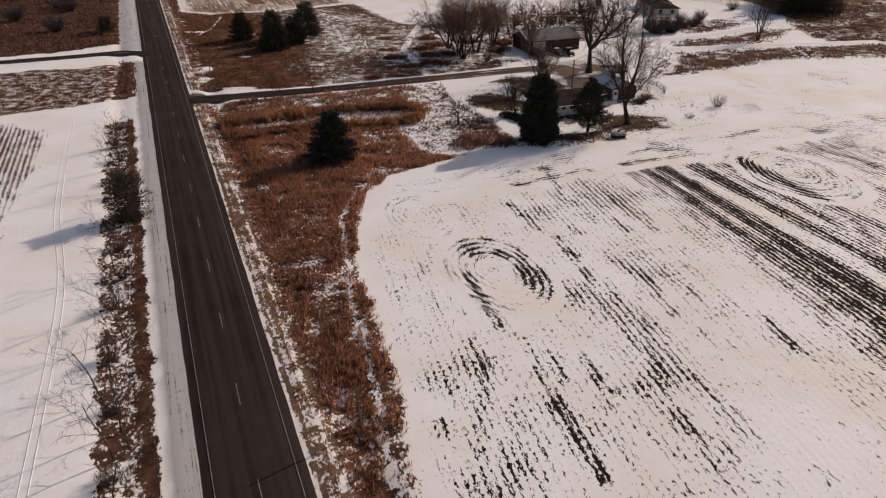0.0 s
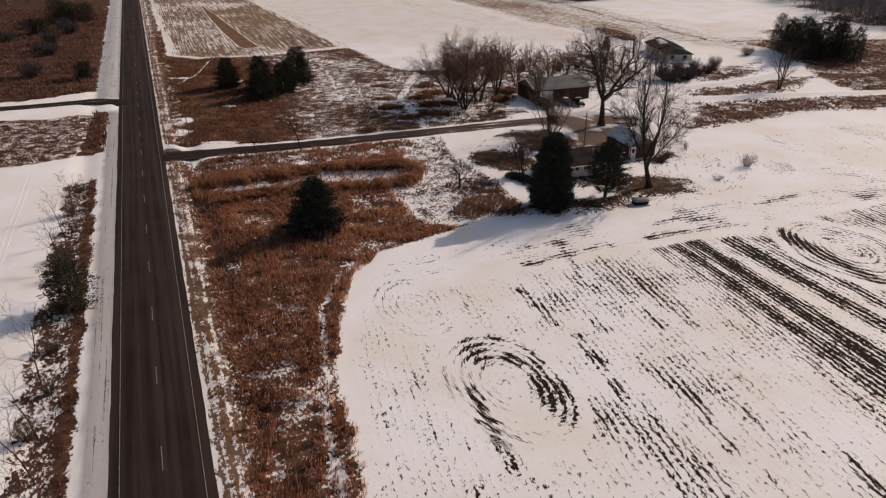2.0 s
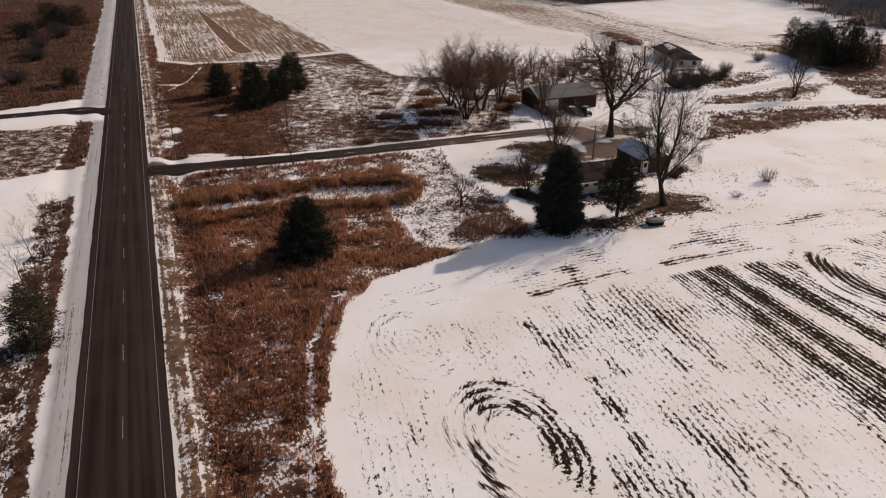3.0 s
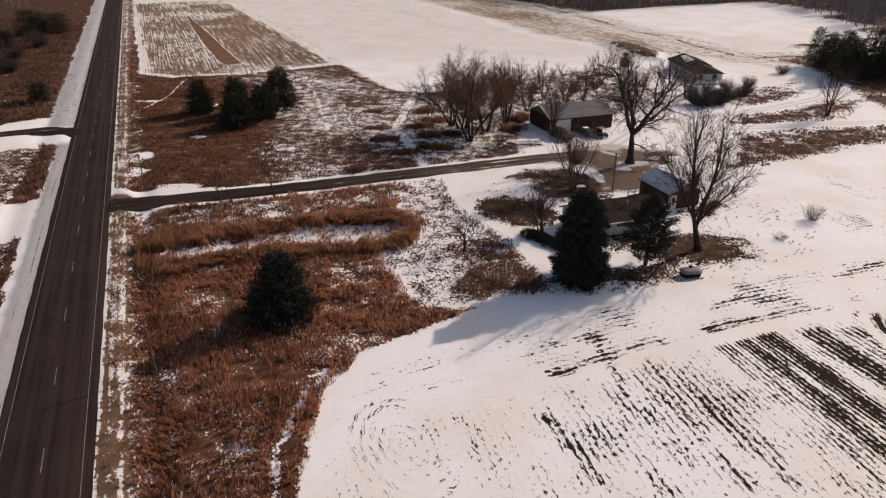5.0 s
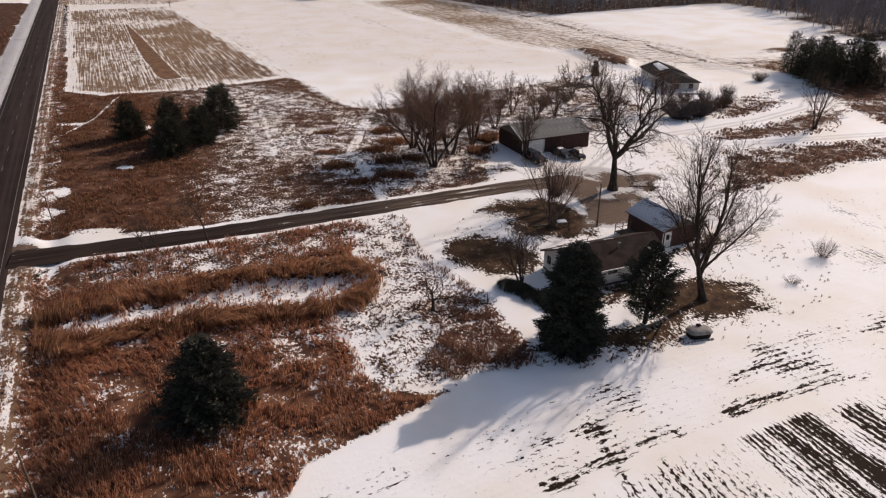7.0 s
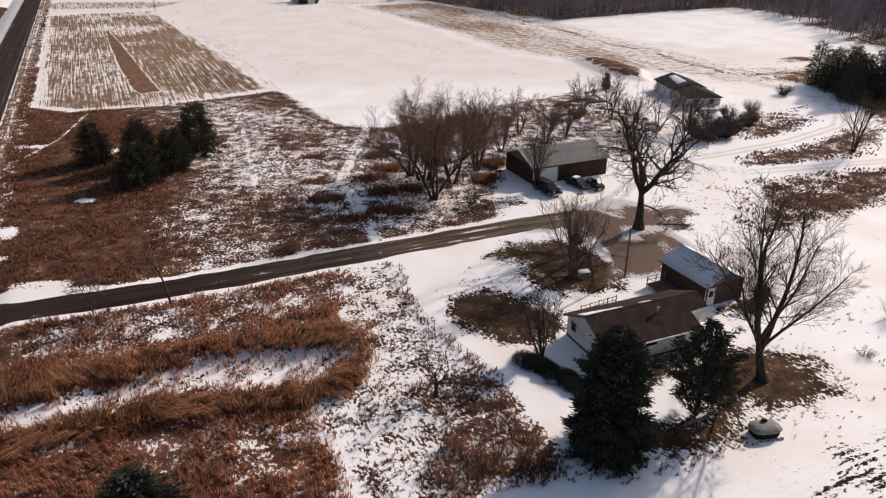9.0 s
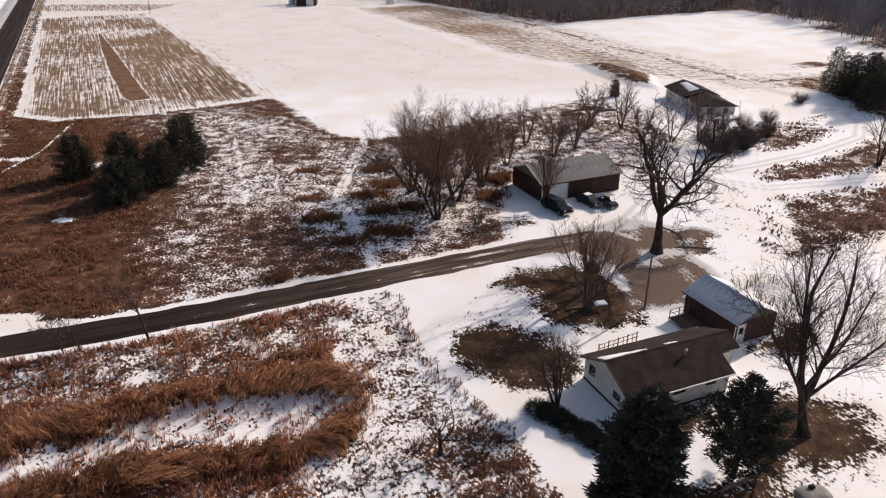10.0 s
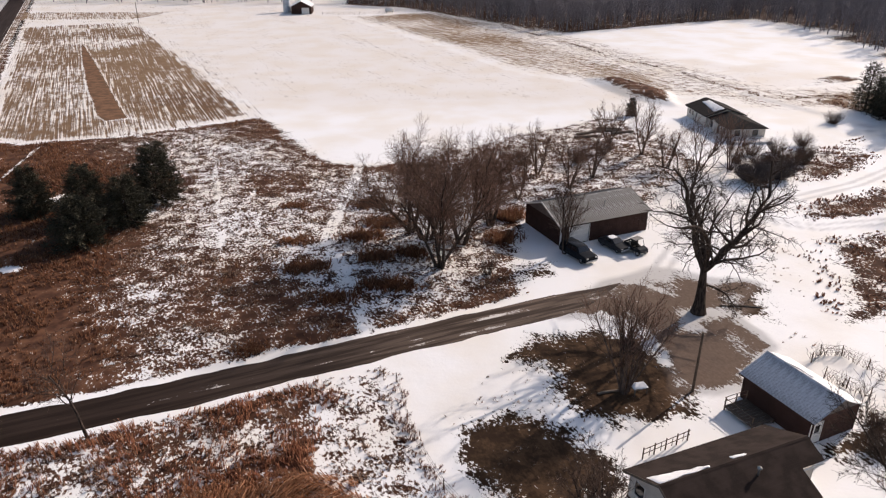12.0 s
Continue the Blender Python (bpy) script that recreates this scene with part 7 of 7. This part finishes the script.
def fence_run(name, pts, h, label, vine=True, seed=0, group=""):
    """Old posts with sagging wire, grown over by dead vines."""
    ob = empty_thing(name, pose(*pts[0], 0), label, "fence", group)
    o = np.array((*pts[0], 0))
    rng = np.random.RandomState(seed)
    for x, y in pts:
        t = Tubes()
        lx, ly = rng.normal(0, 0.05, 2)
        t.add([(x - o[0], y - o[1], -0.1), (x - o[0] + lx, y - o[1] + ly, h)], [0.055, 0.045], 6)
        part("post", t.mesh("post", M_POLE), ob)
    for z in (0.35, 0.7, 1.0):
        t = Tubes()
        line = []
        for (ax, ay), (bx, by) in zip(pts, pts[1:]):
            for f in (0, 0.5):
                line.append((ax + (bx - ax) * f - o[0], ay + (by - ay) * f - o[1], z * h - (0.06 if f else 0)))
        line.append((pts[-1][0] - o[0], pts[-1][1] - o[1], z * h))
        t.add(line, [0.012] * len(line), 3)
        part("wire", t.mesh("wire", M_POLE), ob)
    if vine:
        t = Tubes()
        for _ in range(int(22 * len(pts))):
            i = rng.randint(len(pts) - 1)
            f = rng.rand()
            b = np.array(pts[i]) + (np.array(pts[i + 1]) - np.array(pts[i])) * f - o[:2]
            p0 = np.array((b[0], b[1], 0.05)) + rng.normal(0, 0.12, 3) * (1, 1, 0)
            t.add([p0, p0 + (rng.normal(0, 0.2), rng.normal(0, 0.2), 0.5 * h), p0 + (rng.normal(0, 0.4), rng.normal(0, 0.4), h * (0.7 + 0.5 * rng.rand()))], [0.02, 0.014, 0.006], 3)
        tagged(part("dead_vine", t.mesh("dead_vine", M_TWIG), ob), kind="stuff")
    return ob


def far_farm():
    ob = empty_thing("far_barn", pose(-50, 429, 0, 0, 0, 2), "distant dark barn with a white door and roof snow", "barn")
    part("wall", wall_mesh("wall", 9, 3.4, [(4.6, 0.05, 8.0, 2.8)], M_BROWN_SIDING), ob)
    part("wall", wall_mesh("wall", 12, 3.4, [], M_BROWN_SIDING), ob, m=pose(0, 12, 0, 0, 0, -90))
    part("wall", wall_mesh("wall", 12, 3.4, [], M_BROWN_SIDING), ob, m=pose(9, 0, 0, 0, 0, 90))
    part("wall", wall_mesh("wall", 9, 3.4, [], M_BROWN_SIDING), ob, m=pose(9, 12, 0, 0, 0, 180))
    part("gable", prism("gable", [(0, 3.4), (9, 3.4), (4.5, 5.6)], 0.15, M_BROWN_SIDING), ob, m=pose(0, 0.01, 0.003))
    part("door", box_mesh("door", (4.62, 0.03, 0.05, 7.98, 0.1, 2.8), M_TRIM), ob, "white barn door")
    for x0 in (-0.4, 9.4):
        part("roof", slab("roof", [(x0, -0.4, 3.3), (x0, 12.4, 3.3), (4.5, 12.4, 5.75), (4.5, -0.4, 5.75)], 0.15, M_SNOW), ob, "roof slope under snow")
    t = Tubes()
    t.add([(0, 0, -0.1), (0, 0, 7.0), (0, 0, 7.9), (0, 0, 8.4)], [1.7, 1.7, 1.2, 0.1], 18)
    s_ = new("silo", t.mesh("silo", M_METAL_ROOF))
    s_.matrix_world = pose(-53, 437, 0)
    tagged(s_, "pale round metal silo beside the far barn", "silo")
    t = Tubes()
    t.add([(-2.2, 0, 1.1), (-2.1, 0, 1.1), (-1.8, 0, 1.1), (1.8, 0, 1.1), (2.1, 0, 1.1), (2.2, 0, 1.1)], [0.1, 0.55, 0.9, 0.9, 0.55, 0.1], 14)
    ob = empty_thing("fuel_tank", pose(-6, 437, 0), "white fuel tank far across the field", "tank")
    part("drum", t.mesh("drum", M_TRIM), ob, "white drum")
    for x in (-1.3, 1.3):
        part("cradle", box_mesh("cradle", (x - 0.15, -0.6, -0.05, x + 0.15, 0.6, 0.5), M_CONCRETE), ob)
    fence_run("far_fence", [(-36 + 2.4 * i, 428 - 0.3 * i) for i in range(9)], 1.3, "row of dark posts beside the far farm", False, 4)


utility_vehicle(), covered_tub(), feeder_table(), far_farm()
utility_pole("yard_pole", 25.5, 142.3, 6.2, 0.13, "weathered wooden pole beside the driveway")
for s_ in (2.2, 56.1, 110.0, 164.0, 218.0):
    q = xy(8.8, s_)
    utility_pole("roadside_pole", q[0], q[1], 5.6, 0.09, "thin weathered wooden pole in the meadow", -3, False, "poles along the road")
utility_pole("field_pole", -108.8, 402, 8.0, 0.14, "wooden pole at the far field edge")
fence_run("garden_fence", [(38.6, 146.2), (40.2, 147.4), (42.2, 147.2), (43.3, 144.8), (44, 142), (43.6, 139.6)], 1.2, "old wire fence overgrown with dead vines", True, 2)
fence_run("vine_trellis", [(38.4, 143.6), (39.6, 142.0), (40.8, 140.4)], 1.3, "vine-grown trellis beside the garage", True, 3)
fence_run("yard_fence", [(-1.2, 145), (0.3, 136.8), (2.4, 131.2), (5.4, 126.2), (8.2, 122)], 1.0, "sparse posts along the yard's weedy edge", False, 5)
border_log("fallen_log", 22.4, 115.0, 4.0, 0.16, 24, "weathered log lying under the pine")
border_log("garden_log", 16.8, 142.2, 3.0, 0.12, 12, "snow-dusted log in the lawn")
for i, (x_, y_, a_) in enumerate(((33, 224, 10), (34, 226, 24), (38.5, 228, 8), (39, 230, -6), (41, 226.5, 14))):
    border_log("felled_log", x_, y_, 5.0, 0.3, a_, "dark felled log near the field edge")
nest = bmesh.new()
bmesh.ops.create_icosphere(nest, subdivisions=3, radius=0.72)
for v_ in nest.verts:
    v_.co *= 1 + 0.35 * (noise.noise(v_.co * 4) + 0.3 * noise.noise(v_.co * 11))
nest_ob = new("nest", bm_mesh("nest", nest, M_TWIG))
nest_ob.matrix_world = pose(19.3, 142.2, 5.0)
tagged(nest_ob, "dark twig nest lodged in the yard tree", "nest")
border_log("fallen_branch", 34.4, 157.6, 4.4, 0.10, -10, "dark fallen branch under the oak")


def sled_trail():
    """Two packed ridges left by a sled or skis across the snow."""
    ob = empty_thing("ski_trail", pose(0, 0, 0), "pair of packed ski tracks across smooth snow", "track")
    line = np.array([(-29.5, 33), (-31.3, 38.1), (-39.3, 59.9), (-43.9, 70.2), (-51.4, 83.6), (-68.8, 126.7)])
    t_ = np.linspace(0, 5, 90)
    c = np.column_stack([np.interp(t_, range(6), line[:, k]) for k in (0, 1)])
    for _ in range(60):
        c[1:-1] = (c[:-2] + 2 * c[1:-1] + c[2:]) / 4
    d = np.gradient(c, axis=0)
    d /= np.hypot(*d.T)[:, None]
    nrm = np.stack([d[:, 1], -d[:, 0]], 1)
    for off in (-0.35, 0.35):
        q = c + nrm * off
        t = Tubes()
        t.add(np.column_stack([q, heights(q) - 0.03]), [0.065] * len(q), 6)
        part("ridge", t.mesh("ridge", M_SNOW), ob)


sled_trail()
